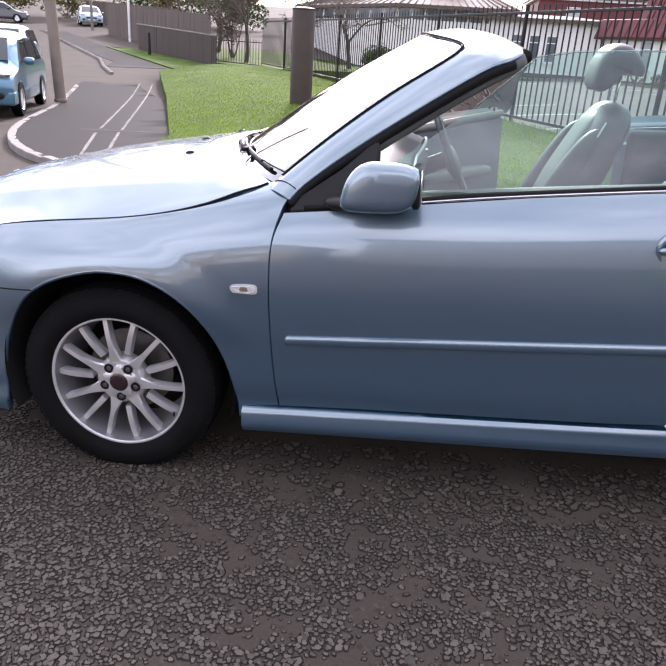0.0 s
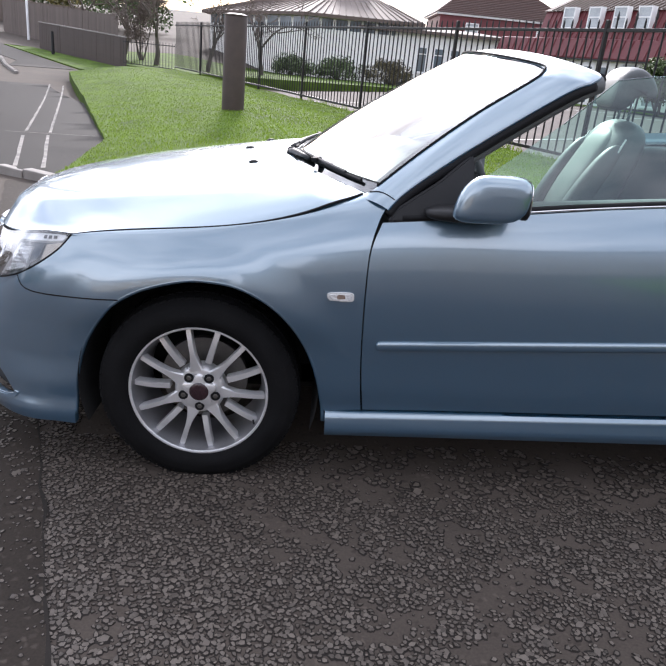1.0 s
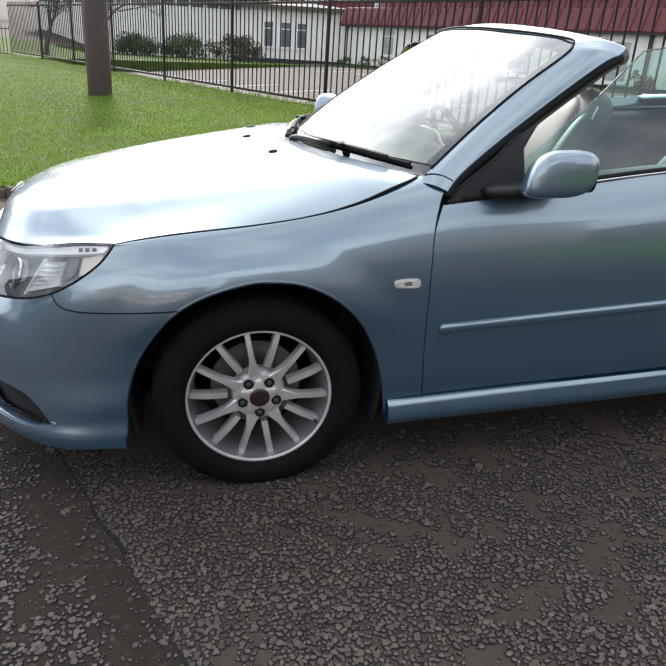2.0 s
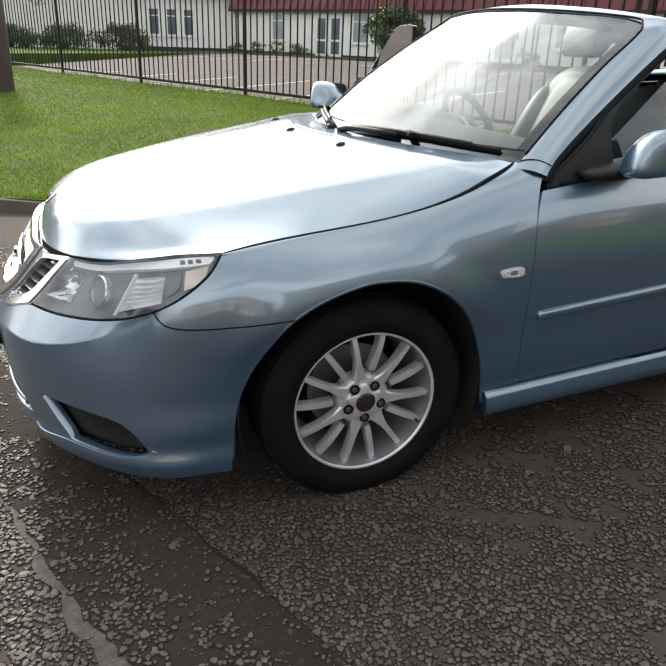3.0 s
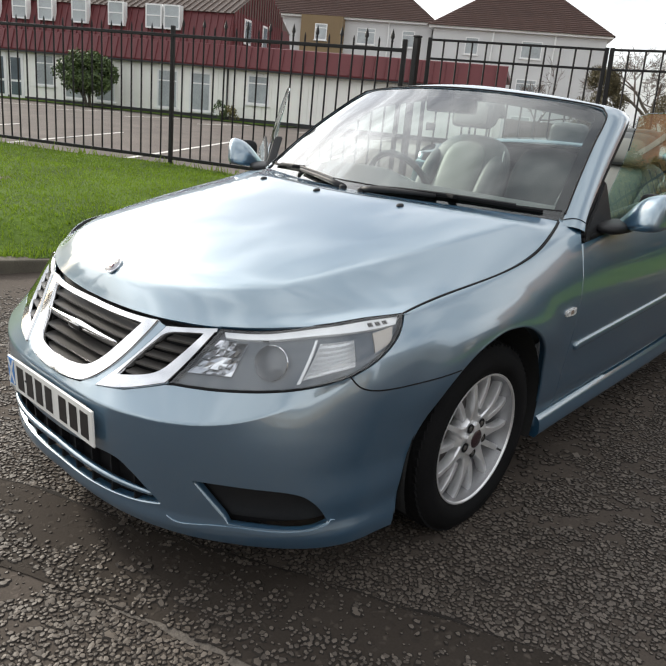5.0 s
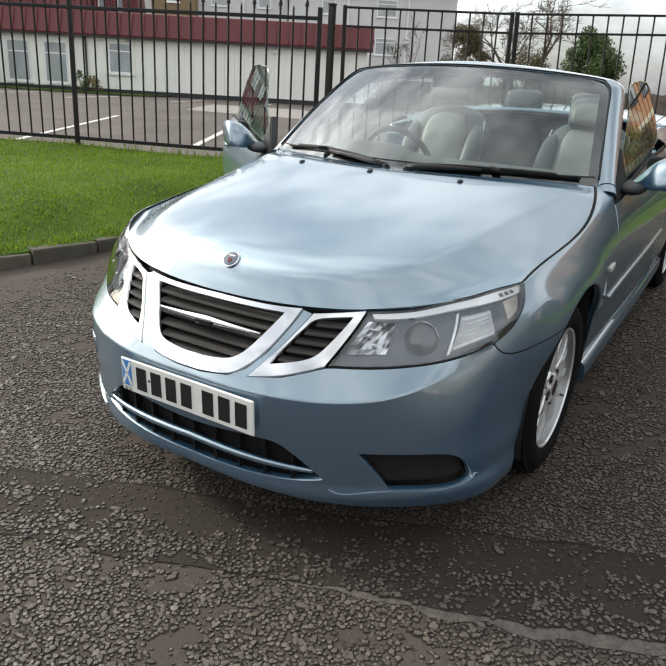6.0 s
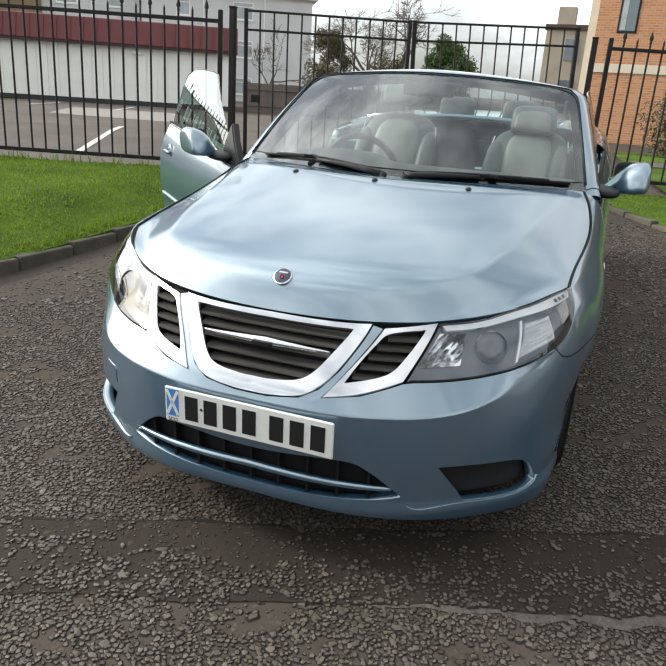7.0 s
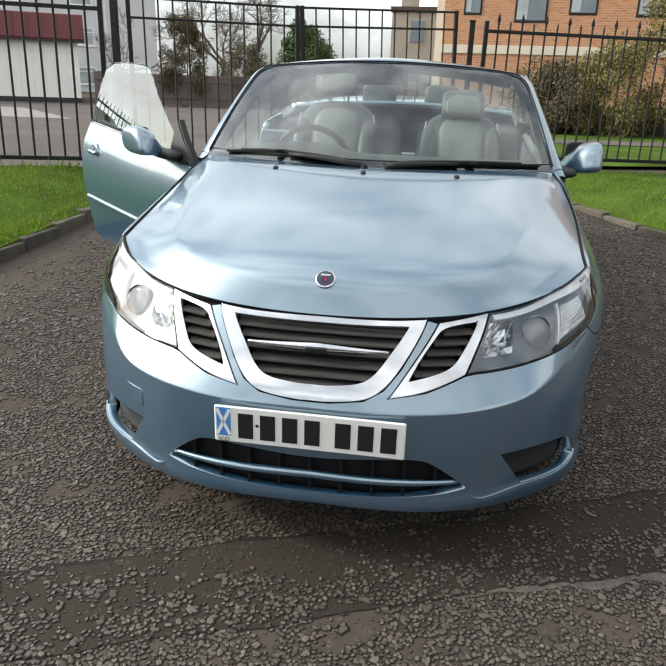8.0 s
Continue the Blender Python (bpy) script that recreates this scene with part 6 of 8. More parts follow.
# scuttle, wipers
sc_lo = [tuple(bonnet_surf(a, 1.0)[0] + (0.012, 0, -.012)) for a in np.linspace(.97, 0, 8)]
sc_hi = [tuple(screen_surf(a, .045)[0] + (0, 0, .0045)) for a in np.linspace(.985, 0, 8)]
scuttle = strip("scuttle_panel", flip(sc_hi), flip(sc_lo), M_TRIM, car, -0.006, 70, 5, 0.012, "black plastic scuttle")


def wiper(pivot, line, label):
    """A pivot on the scuttle, a tapered arm and a blade lying along line on the glass."""
    L = np.array(catmull(line, 5))
    on = lambda a, b, off: screen_surf(a, b)[0] + np.array(off)
    p = on(pivot, -.012, (-.012, 0, .010))
    w = part("wiper", tube([tuple(p)] + [tuple(on(a, b - .012, (-.010, 0, .012))) for a, b in L[2:len(L) * 2 // 3:2]], [.012] + [.0115 - .0050 * k for k in np.linspace(0, 1, len(L[2:len(L) * 2 // 3:2]))], 8), M_TRIM, car, label, smooth=True)
    part("pivot_cap", lathe([(.0, .0), (.015, .0), (.014, .012), (.008, .017), (0, .018)], 16, "z"), M_TRIM, w).matrix_local = Matrix.Translation(p - np.array((0, 0, .008)))
    part("blade", tube([tuple(on(a, b, (-.004, 0, .008))) for a, b in L], .0062, 6), M_GAP, w)
    part("blade_holder", tube([tuple(on(a, b + .003, (-.007, 0, .0135))) for a, b in L[2:-2]], .0052, 6), M_TRIM, w)
    c_ = L[len(L) * 3 // 5]
    part("blade_clip", box(-.011, -.028, -.006, .010, .028, .008, .004, 2), M_GAP, w).matrix_local = Matrix.Translation(on(c_[0], c_[1], (-.008, 0, .012))) @ Matrix.Rotation(-.30 * math.copysign(1, c_[0]), 4, "Z")
    return w


wiper(.10, [(.08, .004), (.30, .030), (.60, .036), (.92, .022)], "black wiper resting along the foot of the glass")
wiper(-.02, [(-.04, .004), (-.30, .042), (-.56, .054), (-.86, .026)], "black wiper arched over the foot of the glass")


# ---------------------------------------------------------------- doors
def shaped(center, radii, power=(2.6, 2.6), nu=28, nv=16, bend=None):
    """A rounded block; bend reshapes its unit points."""
    P = []
    for j in range(nv + 1):
        v = -math.pi / 2 + math.pi * j / nv
        for i in range(nu):
            u = 2 * math.pi * i / nu
            f = lambda c, e: math.copysign(abs(c) ** (2 / e), c)
            P.append((f(math.cos(v), power[1]) * f(math.cos(u), power[0]), f(math.cos(v), power[1]) * f(math.sin(u), power[0]), f(math.sin(v), power[1])))
    P = np.array(P)
    if bend is not None:
        P = bend(P)
    P = P * np.array(radii) + np.array(center)
    bm = bmesh.new()
    vs = [bm.verts.new(p) for p in P]
    for j in range(nv):
        for i in range(nu):
            k = (i + 1) % nu
            bm.faces.new((vs[j * nu + i], vs[j * nu + k], vs[(j + 1) * nu + k], vs[(j + 1) * nu + i]))
    bmesh.ops.remove_doubles(bm, verts=bm.verts, dist=1e-5)
    bmesh.ops.recalc_face_normals(bm, faces=bm.faces)
    return bm


XB = 1.74                                   # the door's rear edge
belt = Spline([.50, .64, .97, 1.34, 1.74, 2.2], [.866, .876, .911, .944, .972, .99])


def door_rim():
    dl = catmull([(2.070, .868), (2.041, .791), (2.033, .68), (2.032, .545), (2.036, .398), (2.048, .262)], 5)
    low = [(s_at(x), z) for x, z in ((.85, .272), (1.2, .281), (1.5, .290), (1.66, .30), (1.72, .33))]
    back = [(s_at(x), z) for x, z in ((1.745, .45), (1.76, .65), (1.75, .85))]
    top = [(s_at(x), float(belt(x)[0])) for x in (1.72, 1.5, 1.2, .9, .7)]
    return dl + low + back + top


def door(side):
    """side 1: left, shut. side -1: right, swung open on its hinges."""
    m = (lambda p: p) if side > 0 else mirror_pts
    d = panel("door", flank, m(door_rim()), M_PAINT, car, "driver's door, swung wide open" if side < 0 else "passenger's door, shut", step=0.03, sign=FS, thick=0.03)
    Y = lambda y: -y * side                  # y counted outwards from the middle
    # belt seal and bright strip
    bx = np.linspace(.60, XB - .01, 26)
    fl = np.array([flank(side * s_at(x), float(belt(x)[0]) - .001)[0] for x in bx])
    part("belt_seal", tube([tuple(p + (0, side * .010, .008)) for p in fl], .010, 8), M_GAP, d, "black window seal", smooth=True)
    part("belt_strip", tube([tuple(p + (0, side * .003, .004)) for p in fl[5:]], .0045, 6), M_CHROME, d, "thin bright strip", smooth=True)
    # rubbing strip

    e = s_at(XB) - .02
    cs_ = np.concatenate([2.0745 + .012 * (1 - np.cos(np.linspace(0, math.pi / 2, 6))), np.linspace(2.09, e, 60)])
    half_ = np.concatenate([.0155 * np.sqrt(np.clip(1 - ((2.0865 - cs_[:6]) / .0121) ** 2, .02, 1)), np.full(60, .0155)])
    rows_ = []
    for f_ in np.linspace(-1, 1, 11):
        zc_ = .497 + (cs_ - 2.072) * .0448 + half_ * f_
        b_ = flank(cs_ * side, zc_)
        rows_.append(b_ + normals_of(flank, np.stack([cs_ * side, zc_], 1), sign=FS) * (.0035 + .0085 * (half_ / .0155) * math.sqrt(max(0, 1 - f_ * f_)) ** .8)[:, None])
    rows_ = [rows_[0] + np.array([0, side * .012, 0])] + rows_ + [rows_[-1] + np.array([0, side * .012, 0])]
    nc = len(cs_)
    obj("side_moulding", np.vstack(rows_), [(r * nc + c, r * nc + c + 1, (r + 1) * nc + c + 1, (r + 1) * nc + c)[::side] for r in range(len(rows_) - 1) for c in range(nc - 1)], M_PAINT, d, smooth=True).data.set_sharp_from_angle(angle=radians(60))
    # handle
    hx = 1.575
    hp = flank(side * s_at(hx), .819)[0]
    face = Matrix.Translation(hp) @ Matrix.Rotation(0 if side > 0 else math.pi, 4, "Z")
    cup = part("handle_cup", lathe([(.0, .006), (.020, .004), (.033, -.001), (.038, -.0045), (.043, -.0045), (.048, .001), (.049, .006)], 36), M_PAINT, d, "round recessed handle cup", smooth=True, angle=50)
    cup.matrix_local = face
    part("handle", shaped(tuple(hp + (.012, -side * .016, .002)), (.058, .011, .0125), (2.6, 2.6), 24, 10), M_PAINT, d, "body-coloured pull handle", smooth=True)
    # inside trim
    tr_ = [(x, z) for x, z in ((.58, .30), (.58, .86), (.95, .905), (1.70, .955), (1.70, .32))]
    bm = bmesh.new()
    v0 = [bm.verts.new((x, Y(.795 if z < .8 else .775), z)) for x, z in tr_]
    v1 = [bm.verts.new((x, Y(.725 if z < .8 else .735), z)) for x, z in tr_]
    bm.faces.new(v0)
    bm.faces.new(v1[::-1])
    for i in range(5):
        bm.faces.new((v0[i], v0[(i + 1) % 5], v1[(i + 1) % 5], v1[i]))
    bmesh.ops.recalc_face_normals(bm, faces=bm.faces)
    bmesh.ops.bevel(bm, geom=list(bm.edges), offset=.018, segments=2, affect="EDGES")
    part("door_trim", bm, M_DOORTRIM, d, "grey padded door trim", smooth=True, angle=50)
    part("trim_ledge", tube([(x, Y(.755), z + .004) for x, z in ((.60, .862), (.78, .886), (.95, .907), (1.3, .932), (1.69, .957))], .021, 10), M_LEATHER, d, "pale padded ledge along the door's top", smooth=True)
    part("lock_pin", tube([(1.62, Y(.755), .965), (1.62, Y(.755), .995)], .006, 8), M_TRIM, d, "black lock pin", smooth=True)
    part("door_lever", shaped((.98, Y(.722), .80), (.045, .008, .016), (2.6, 2.6), 16, 8), M_CHROME, d, "bright inside door lever", smooth=True)
    part("armrest", shaped((1.25, Y(.70), .66), (.30, .045, .035), (3, 3), 20, 10), M_LEATHER, d, "pale armrest", smooth=True)
    part("door_pull", tube([(1.0, Y(.715), .70), (1.06, Y(.675), .76), (1.16, Y(.675), .79), (1.22, Y(.715), .77)], .012, 8), M_DASH, d, smooth=True)
    part("speaker", lathe([(0, 0), (.075, 0), (.072, .008), (0, .01)], 24), M_TRIM, d).matrix_local = Matrix.Translation((.78, Y(.722), .45)) @ Matrix.Rotation(0 if side > 0 else math.pi, 4, "Z")
    # glass
    gz = lambda z: .800 - (z - .90) * .335
    tip = [(.735, .905), (.80, .975), (.92, 1.062), (1.05, 1.155), (1.16, 1.245), (1.20, 1.278), (1.30, 1.292), (1.50, 1.296), (1.66, 1.288), (1.745, 1.255), (1.775, 1.18), (1.80, .98), (1.78, .955), (1.3, .925)]

    def gsurf(x, z):
        x = np.atleast_1d(x)
        z = np.atleast_1d(z)
        return np.stack([x, Y(gz(z) + .012 * np.sin((z - .9) * 6) - .010 * ((x - 1.25) / .5) ** 2), z], 1)
    g = panel("side_window", gsurf, tip, M_SIDEGLASS, d, "raised green-tinted window glass", step=0.06, gap=0, thick=.004, sign=side)
    g.visible_shadow = False
    part("glass_edge", tube([tuple(gsurf(x, z)[0]) for x, z in tip[3:12]], .0028, 5), M_LENS, g)
    # sail panel and mirror
    bm = bmesh.new()
    sail = [(.556, .868), (.580, .905), (.70, .985), (.79, 1.062), (.80, 1.045), (.80, .893), (.68, .880)]
    o0 = [bm.verts.new((x, Y(gz(z) + .018), z)) for x, z in sail]
    o1 = [bm.verts.new((x, Y(gz(z) - .022), z)) for x, z in sail]
    bm.faces.new(o0)
    bm.faces.new(o1[::-1])
    for i in range(7):
        bm.faces.new((o0[i], o0[(i + 1) % 7], o1[(i + 1) % 7], o1[i]))
    bmesh.ops.recalc_face_normals(bm, faces=bm.faces)
    bmesh.ops.bevel(bm, geom=list(bm.edges), offset=.006, segments=2, affect="EDGES")
    part("sail_panel", bm, M_TRIM, d, "black sail panel", smooth=True, angle=40)
    part("sill_base", box(.575, Y(.775), .862, .80, Y(.825), .886, .008, 2), M_TRIM, d)

    # mirror housing: D-shaped sections, growing from the arm outwards
    keys = np.array([(.838, .806, .862, .900, .924), (.858, .784, .880, .900, .940), (.885, .760, .896, .900, .966), (.920, .734, .907, .901, .998),
                     (.960, .714, .913, .903, 1.022), (1.012, .704, .914, .907, 1.035), (1.043, .710, .911, .912, 1.032), (1.059, .738, .904, .924, 1.014), (1.064, .78, .88, .945, .985)])
    keys[:, 0] = .826 + (keys[:, 0] - .838) * .80
    sec = np.array(catmull(keys, 3))
    bm = bmesh.new()
    rings = []
    for y_, xf, xr, zb, zt in sec:
        ring = []
        for k in range(36):
            t = 2 * math.pi * k / 36
            c, q = math.cos(t), math.sin(t)
            e = 3.4 if c > 0 else 2.8
            r_ = (abs(c) ** e + abs(q) ** e) ** (-1 / e)
            px, pz = max(-1, min(1, c * r_)), max(-1, min(1, q * r_))
            zz = (zb + zt) / 2 + pz * (zt - zb) / 2 - (zt - zb) * .16 * max(0, -px) ** 2.2 * (1 - abs(pz) * .3)
            ring.append(bm.verts.new(((xf + xr) / 2 + px * (xr - xf) / 2 + max(0, -px) * (xr - xf) * .075 * (pz + 1) + .010 * pz * (px > 0), Y(y_), max(zz, zb))))
        rings.append(ring)
    for p_, q_ in zip(rings, rings[1:]):
        for k in range(36):
            bm.faces.new((p_[k], p_[(k + 1) % 36], q_[(k + 1) % 36], q_[k]))
    bm.faces.new(rings[0])
    bm.faces.new(rings[-1])
    bmesh.ops.recalc_face_normals(bm, faces=bm.faces)
    mh = part("mirror", bm, M_PAINT, d, "body-coloured door mirror", smooth=True, angle=70)
    part("mirror_rim", shaped((.906, Y(.925), .970), (.013, .068, .053), (4, 4), 28, 12), M_TRIM, mh, smooth=True)
    part("mirror_glass", shaped((.917, Y(.925), .970), (.004, .060, .046), (4, 4), 24, 8), M_MIRROR, mh, smooth=True)
    part("mirror_arm", shaped((.772, Y(.838), .905), (.115, .058, .022), (2.6, 2.6), 24, 10), M_TRIM, d, "black mirror arm", smooth=True)
    if side < 0:
        hinge = Matrix.Translation((.53, .83, 0)) @ Matrix.Rotation(radians(49.5), 4, "Z") @ Matrix.Translation((-.53, -.83, 0))
        d.matrix_local = hinge
    return d


door_l, door_r = door(1), door(-1)
# the open doorway: sill plate, hinge post and striker post
part("door_opening", box(.56, .70, .25, 1.74, .80, .30, .01, 2), M_PAINT, car, "painted door sill")
part("hinge_post", box(.47, .66, .26, .55, .81, .87, .012, 2), M_PAINT, car)
part("striker_post", box(1.76, .62, .28, 1.86, .83, .93, .012, 2), M_PAINT, car)
part("check_strap", box(.52, .76, .55, .66, .78, .59, .004, 1), M_TRIM, car)

# ---------------------------------------------------------------- rear body
rear_arch = [(s_at(2.675 + .39 * math.cos(t)), .305 + .375 * math.sin(t)) for t in np.linspace(math.pi + .32, -.32, 30)]
for side, m in ((1, lambda p: p), (-1, mirror_pts)):
    top = [(s_at(x), float(top_z(x)[0])) for x in np.linspace(1.78, 3.30, 30)]
    rim = [(s_at(1.775), .33), (s_at(1.79), .45), (s_at(1.80), .65), (s_at(1.785), .86)] + top + [(s_at(3.42), .95), (s_at(3.45), .80), (s_at(3.40), .60), (s_at(3.08), .55)] + [p for p in rear_arch[::-1] if p[0] < s_at(3.06) or p[1] > .5] + [(s_at(2.25), .30), (s_at(1.9), .29)]
    rw = panel("rear_wing", flank, m(rim), M_PAINT, car, step=0.035, sign=FS, thick=0.03)
    # shoulder up to the deck
    n = 40
    xs = np.linspace(1.78, 3.34, n)
    A = flank(side * s_at(xs), top_z(xs))
    NA = normals_of(flank, np.stack([side * s_at(xs), top_z(xs)], 1), sign=FS)
    inn = np.stack([xs, A[:, 1] * (.865 - .02 * sstep(2.2, 3.3, xs)), top_z(xs) + .050 - .02 * sstep(2.8, 3.4, xs)], 1)
    rows, nr = [], []
    UPN = np.broadcast_to(np.array([0, -side * .25, 1.0]), NA.shape)
    for f in np.linspace(0, 1, 6):
        nn = NA * (1 - f) + UPN * f
        nn = nn / np.linalg.norm(nn, axis=1)[:, None]
        rows.append(A * (1 - f) + inn * f + nn * .018 * 4 * f * (1 - f) * .8)
        nr.append(nn)
    rows.append(inn - np.array([0, 0, .05]))
    nr.append(np.broadcast_to(np.array([0, side * 1.0, 0]), NA.shape))
    V, NN = np.vstack(rows), np.vstack(nr)
    fc = [(j * n + i, (j + 1) * n + i, (j + 1) * n + i + 1, j * n + i + 1) if side < 0 else (j * n + i, j * n + i + 1, (j + 1) * n + i + 1, (j + 1) * n + i) for j in range(6) for i in range(n - 1)]
    obj("shoulder", V, fc, M_PAINT, rw, normals=NN)

half = [(s, .60) for s in np.linspace(s_at(3.45), SMAX, 12)]
rear_rim = [(s_at(3.08), .54), (s_at(3.40), .59)] + half + [(2 * SMAX - s, z) for s, z in half[::-1][1:]] + [(2 * SMAX - s_at(3.40), .59), (2 * SMAX - s_at(3.08), .54), (2 * SMAX - s_at(3.05), .30), (2 * SMAX - s_at(3.12), .20)] + [(2 * SMAX - s, .20) for s in np.linspace(s_at(3.3), SMAX, 10)] + [(s, .20) for s in np.linspace(SMAX, s_at(3.3), 10)[1:]] + [(s_at(3.12), .20), (s_at(3.05), .30)]


def tail(s, z):
    k = np.where(s > SMAX, -1., 1.)
    X = flank(np.where(s > SMAX, 2 * SMAX - s, s), z)
    X[:, 1] *= k
    return X


def tail_up(s, z):
    X = tail(s, z)
    X[:, 0] = np.where(X[:, 0] > 3.3, X[:, 0] + np.clip(.72 - z, -.2, .2) * .25, X[:, 0])
    return X


panel("rear_bumper", tail, rear_rim, M_PAINT, car, step=0.04, sign=FS, thick=0.03)
bl_ = [(s_at(3.47), .61), *[(s, .61) for s in np.linspace(s_at(3.5), SMAX, 10)], *[(2 * SMAX - s, .61) for s in np.linspace(SMAX, s_at(3.5), 10)[1:]], (2 * SMAX - s_at(3.47), .61), (2 * SMAX - s_at(3.45), .985), *[(2 * SMAX - s, .985) for s in np.linspace(s_at(3.48), SMAX, 10)], *[(s, .985) for s in np.linspace(SMAX, s_at(3.48), 10)[1:]], (s_at(3.45), .985)]
panel("boot_panel", tail, bl_, M_PAINT, car, step=0.05, sign=FS, thick=0.02)
for k in (1, -1):
    part("tail_lamp", shaped((3.56, k * .60, .80), (.05, .16, .075), (3, 3), 20, 10), M_RED, car, "red tail lamp", smooth=True)


def deck_surf(u, x):
    """Boot lid and hood cover: u across, x along."""
    w = np.interp(x, [2.1, 2.6, 3.1, 3.4, 3.6], [.735, .725, .69, .60, .50])
    return np.stack([x, u * w, top_z(x) + .052 - .02 * sstep(2.8, 3.4, x) + .045 * (1 - u * u)], 1)


panel("hood_cover", deck_surf, [(-1, 2.18), (1, 2.18), (1, 2.72), (-1, 2.72)], M_PAINT, car, "hood cover behind the rear seats", step=.05, gap=.003, thick=.02, sign=-1, scale=(.7, 1))
panel("boot_lid", deck_surf, [(-1, 2.73), (1, 2.73), (1, 3.42), (.8, 3.54), (-.8, 3.54), (-1, 3.42)], M_PAINT, car, step=.05, gap=.003, thick=.02, sign=-1, scale=(.7, 1))


# ---------------------------------------------------------------- wheels
def wheel(x, y, side):
    hub = part("wheel", lathe([(0, .02), (.14, .02), (.14, .045), (.07, .045), (.07, .08), (0, .08)], 40), M_DISC, car, "steel brake disc behind a silver alloy wheel", smooth=True, angle=40)
    tyre = part("tyre", lathe([(.209, -.084), (.219, -.096), (.232, -.101), (.236, -.105), (.258, -.109), (.264, -.107), (.286, -.104), (.290, -.1005), (.303, -.092), (.3115, -.080), (.315, -.062), (.316, -.03), (.316, .03), (.315, .062), (.308, .086), (.29, .10), (.262, .106), (.235, .10), (.214, .088)], 96), M_TYRE, hub, "black tyre", smooth=True, angle=50)
    bm = bmesh.new()
    for k in range(72):
        a = 2 * math.pi * k / 72
        for w0, w1, tw in ((-.088, -.052, .5), (-.045, -.005, -.5), (.005, .045, .5), (.052, .088, -.5)):
            q = box(-.0105, w0, -.003, .0105, w1, .0035)
            bmesh.ops.rotate(q, verts=q.verts, cent=(0, (w0 + w1) / 2, 0), matrix=Matrix.Rotation(tw * .5, 3, "Z"))
            r = .3150 - .006 * (abs((w0 + w1) / 2) > .06)
            bmesh.ops.transform(q, matrix=Matrix.Rotation(a, 4, "Y") @ Matrix.Translation((0, 0, r)), verts=q.verts)
            join(bm, q)
    tr = part("tread", bm, M_TYRE, hub)
    rim = part("rim", lathe([(.2175, -.084), (.2205, -.093), (.2185, -.0975), (.2140, -.0975), (.2110, -.092)], 96), M_RIM, hub, "polished silver rim edge", smooth=True, angle=45)
    part("rim_barrel", lathe([(.2112, -.0922), (.2085, -.082), (.203, -.064), (.194, -.030), (.188, .0), (.186, .085), (.2, .09)], 96), M_BARREL, hub, "dull silver rim barrel", smooth=True, angle=45)
    for k in range(14):
        a = radians(98.5) + k * 2 * math.pi / 14
        long_ = k % 2 == 0
        r0, r1 = (.050, .2120) if long_ else (.094, .2105)
        secs = []
        for f in np.linspace(0, 1, 12):
            r = r0 + (r1 - r0) * f
            w = .0088 + .0215 * max(0, 1 - (r - .050) / .085) ** 1.9 if long_ else .0108 - .0012 * f
            face = -.0775 - .0085 * math.sin(f * math.pi * .85) + .006 * f ** 3 if long_ else -.071 - .008 * math.sin(f * math.pi * .8) + .004 * f ** 3
            secs.append([(r, -w, face + .0050), (r, -w * .80, face), (r, w * .80, face), (r, w, face + .0050), (r, w * .85, face + .032), (r, -w * .85, face + .032)])
        bm = bmesh.new()
        vs = [[bm.verts.new((r * math.cos(a) - t * math.sin(a), h, r * math.sin(a) + t * math.cos(a))) for r, t, h in q] for q in secs]
        for p, q in zip(vs, vs[1:]):
            for i in range(6):
                bm.faces.new((p[i], p[(i + 1) % 6], q[(i + 1) % 6], q[i]))
        bm.faces.new(vs[0])
        bm.faces.new(vs[-1][::-1])
        bmesh.ops.recalc_face_normals(bm, faces=bm.faces)
        part("spoke", bm, M_RIM, hub, "", smooth=True, angle=28)
    part("hub_face", lathe([(.030, -.076), (.046, -.0785), (.062, -.0805), (.072, -.0785), (.080, -.068), (.082, -.03)], 56), M_RIM, hub, smooth=True, angle=40)
    star = bmesh.new()
    rings = []
    for k_, h_ in ((1.0, -.078), (.97, -.0885), (.86, -.0905), (.40, -.0905)):
        ring = []
        for i in range(80):
            t = 2 * math.pi * i / 80
            rr_ = (.0475 + .0095 * math.cos(5 * (t - math.pi / 2))) * k_
            ring.append(star.verts.new((rr_ * math.cos(t), h_, rr_ * math.sin(t))))
        if rings:
            for i in range(80):
                star.faces.new((rings[-1][i], rings[-1][(i + 1) % 80], ring[(i + 1) % 80], ring[i]))
        rings.append(ring)
    star.faces.new(rings[-1])
    bmesh.ops.recalc_face_normals(star, faces=star.faces)
    part("hub_star", star, M_RIM, hub, "five-pointed raised hub", smooth=True, angle=35)
    part("centre_cap", lathe([(0, -.0945), (.020, -.0940), (.028, -.0925), (.0305, -.0905)], 32), M_CAP, hub, "dark maroon centre cap", smooth=True)
    for k in range(5):
        a = -math.pi / 2 + 2 * math.pi / 5 * k
        c = (.0535 * math.cos(a), 0, .0535 * math.sin(a))
        b = part("bolt_hole", lathe([(0, -.0845), (.0125, -.0845), (.0150, -.0855), (.0155, -.082)], 18), M_GAP, hub)
        b.matrix_local = Matrix.Translation(c)
        b2 = part("wheel_bolt", lathe([(0, -.0862), (.0070, -.0860), (.0085, -.0848)], 6), M_DISC, hub)
        b2.matrix_local = Matrix.Translation(c)
    part("valve", tube([(.170, -.078, -.10), (.174, -.092, -.104)], .0035, 6), M_TRIM, hub)
    hub.matrix_local = Matrix.LocRotScale((x, y, .302), Euler((0, 0, 0 if side > 0 else math.pi)), None)
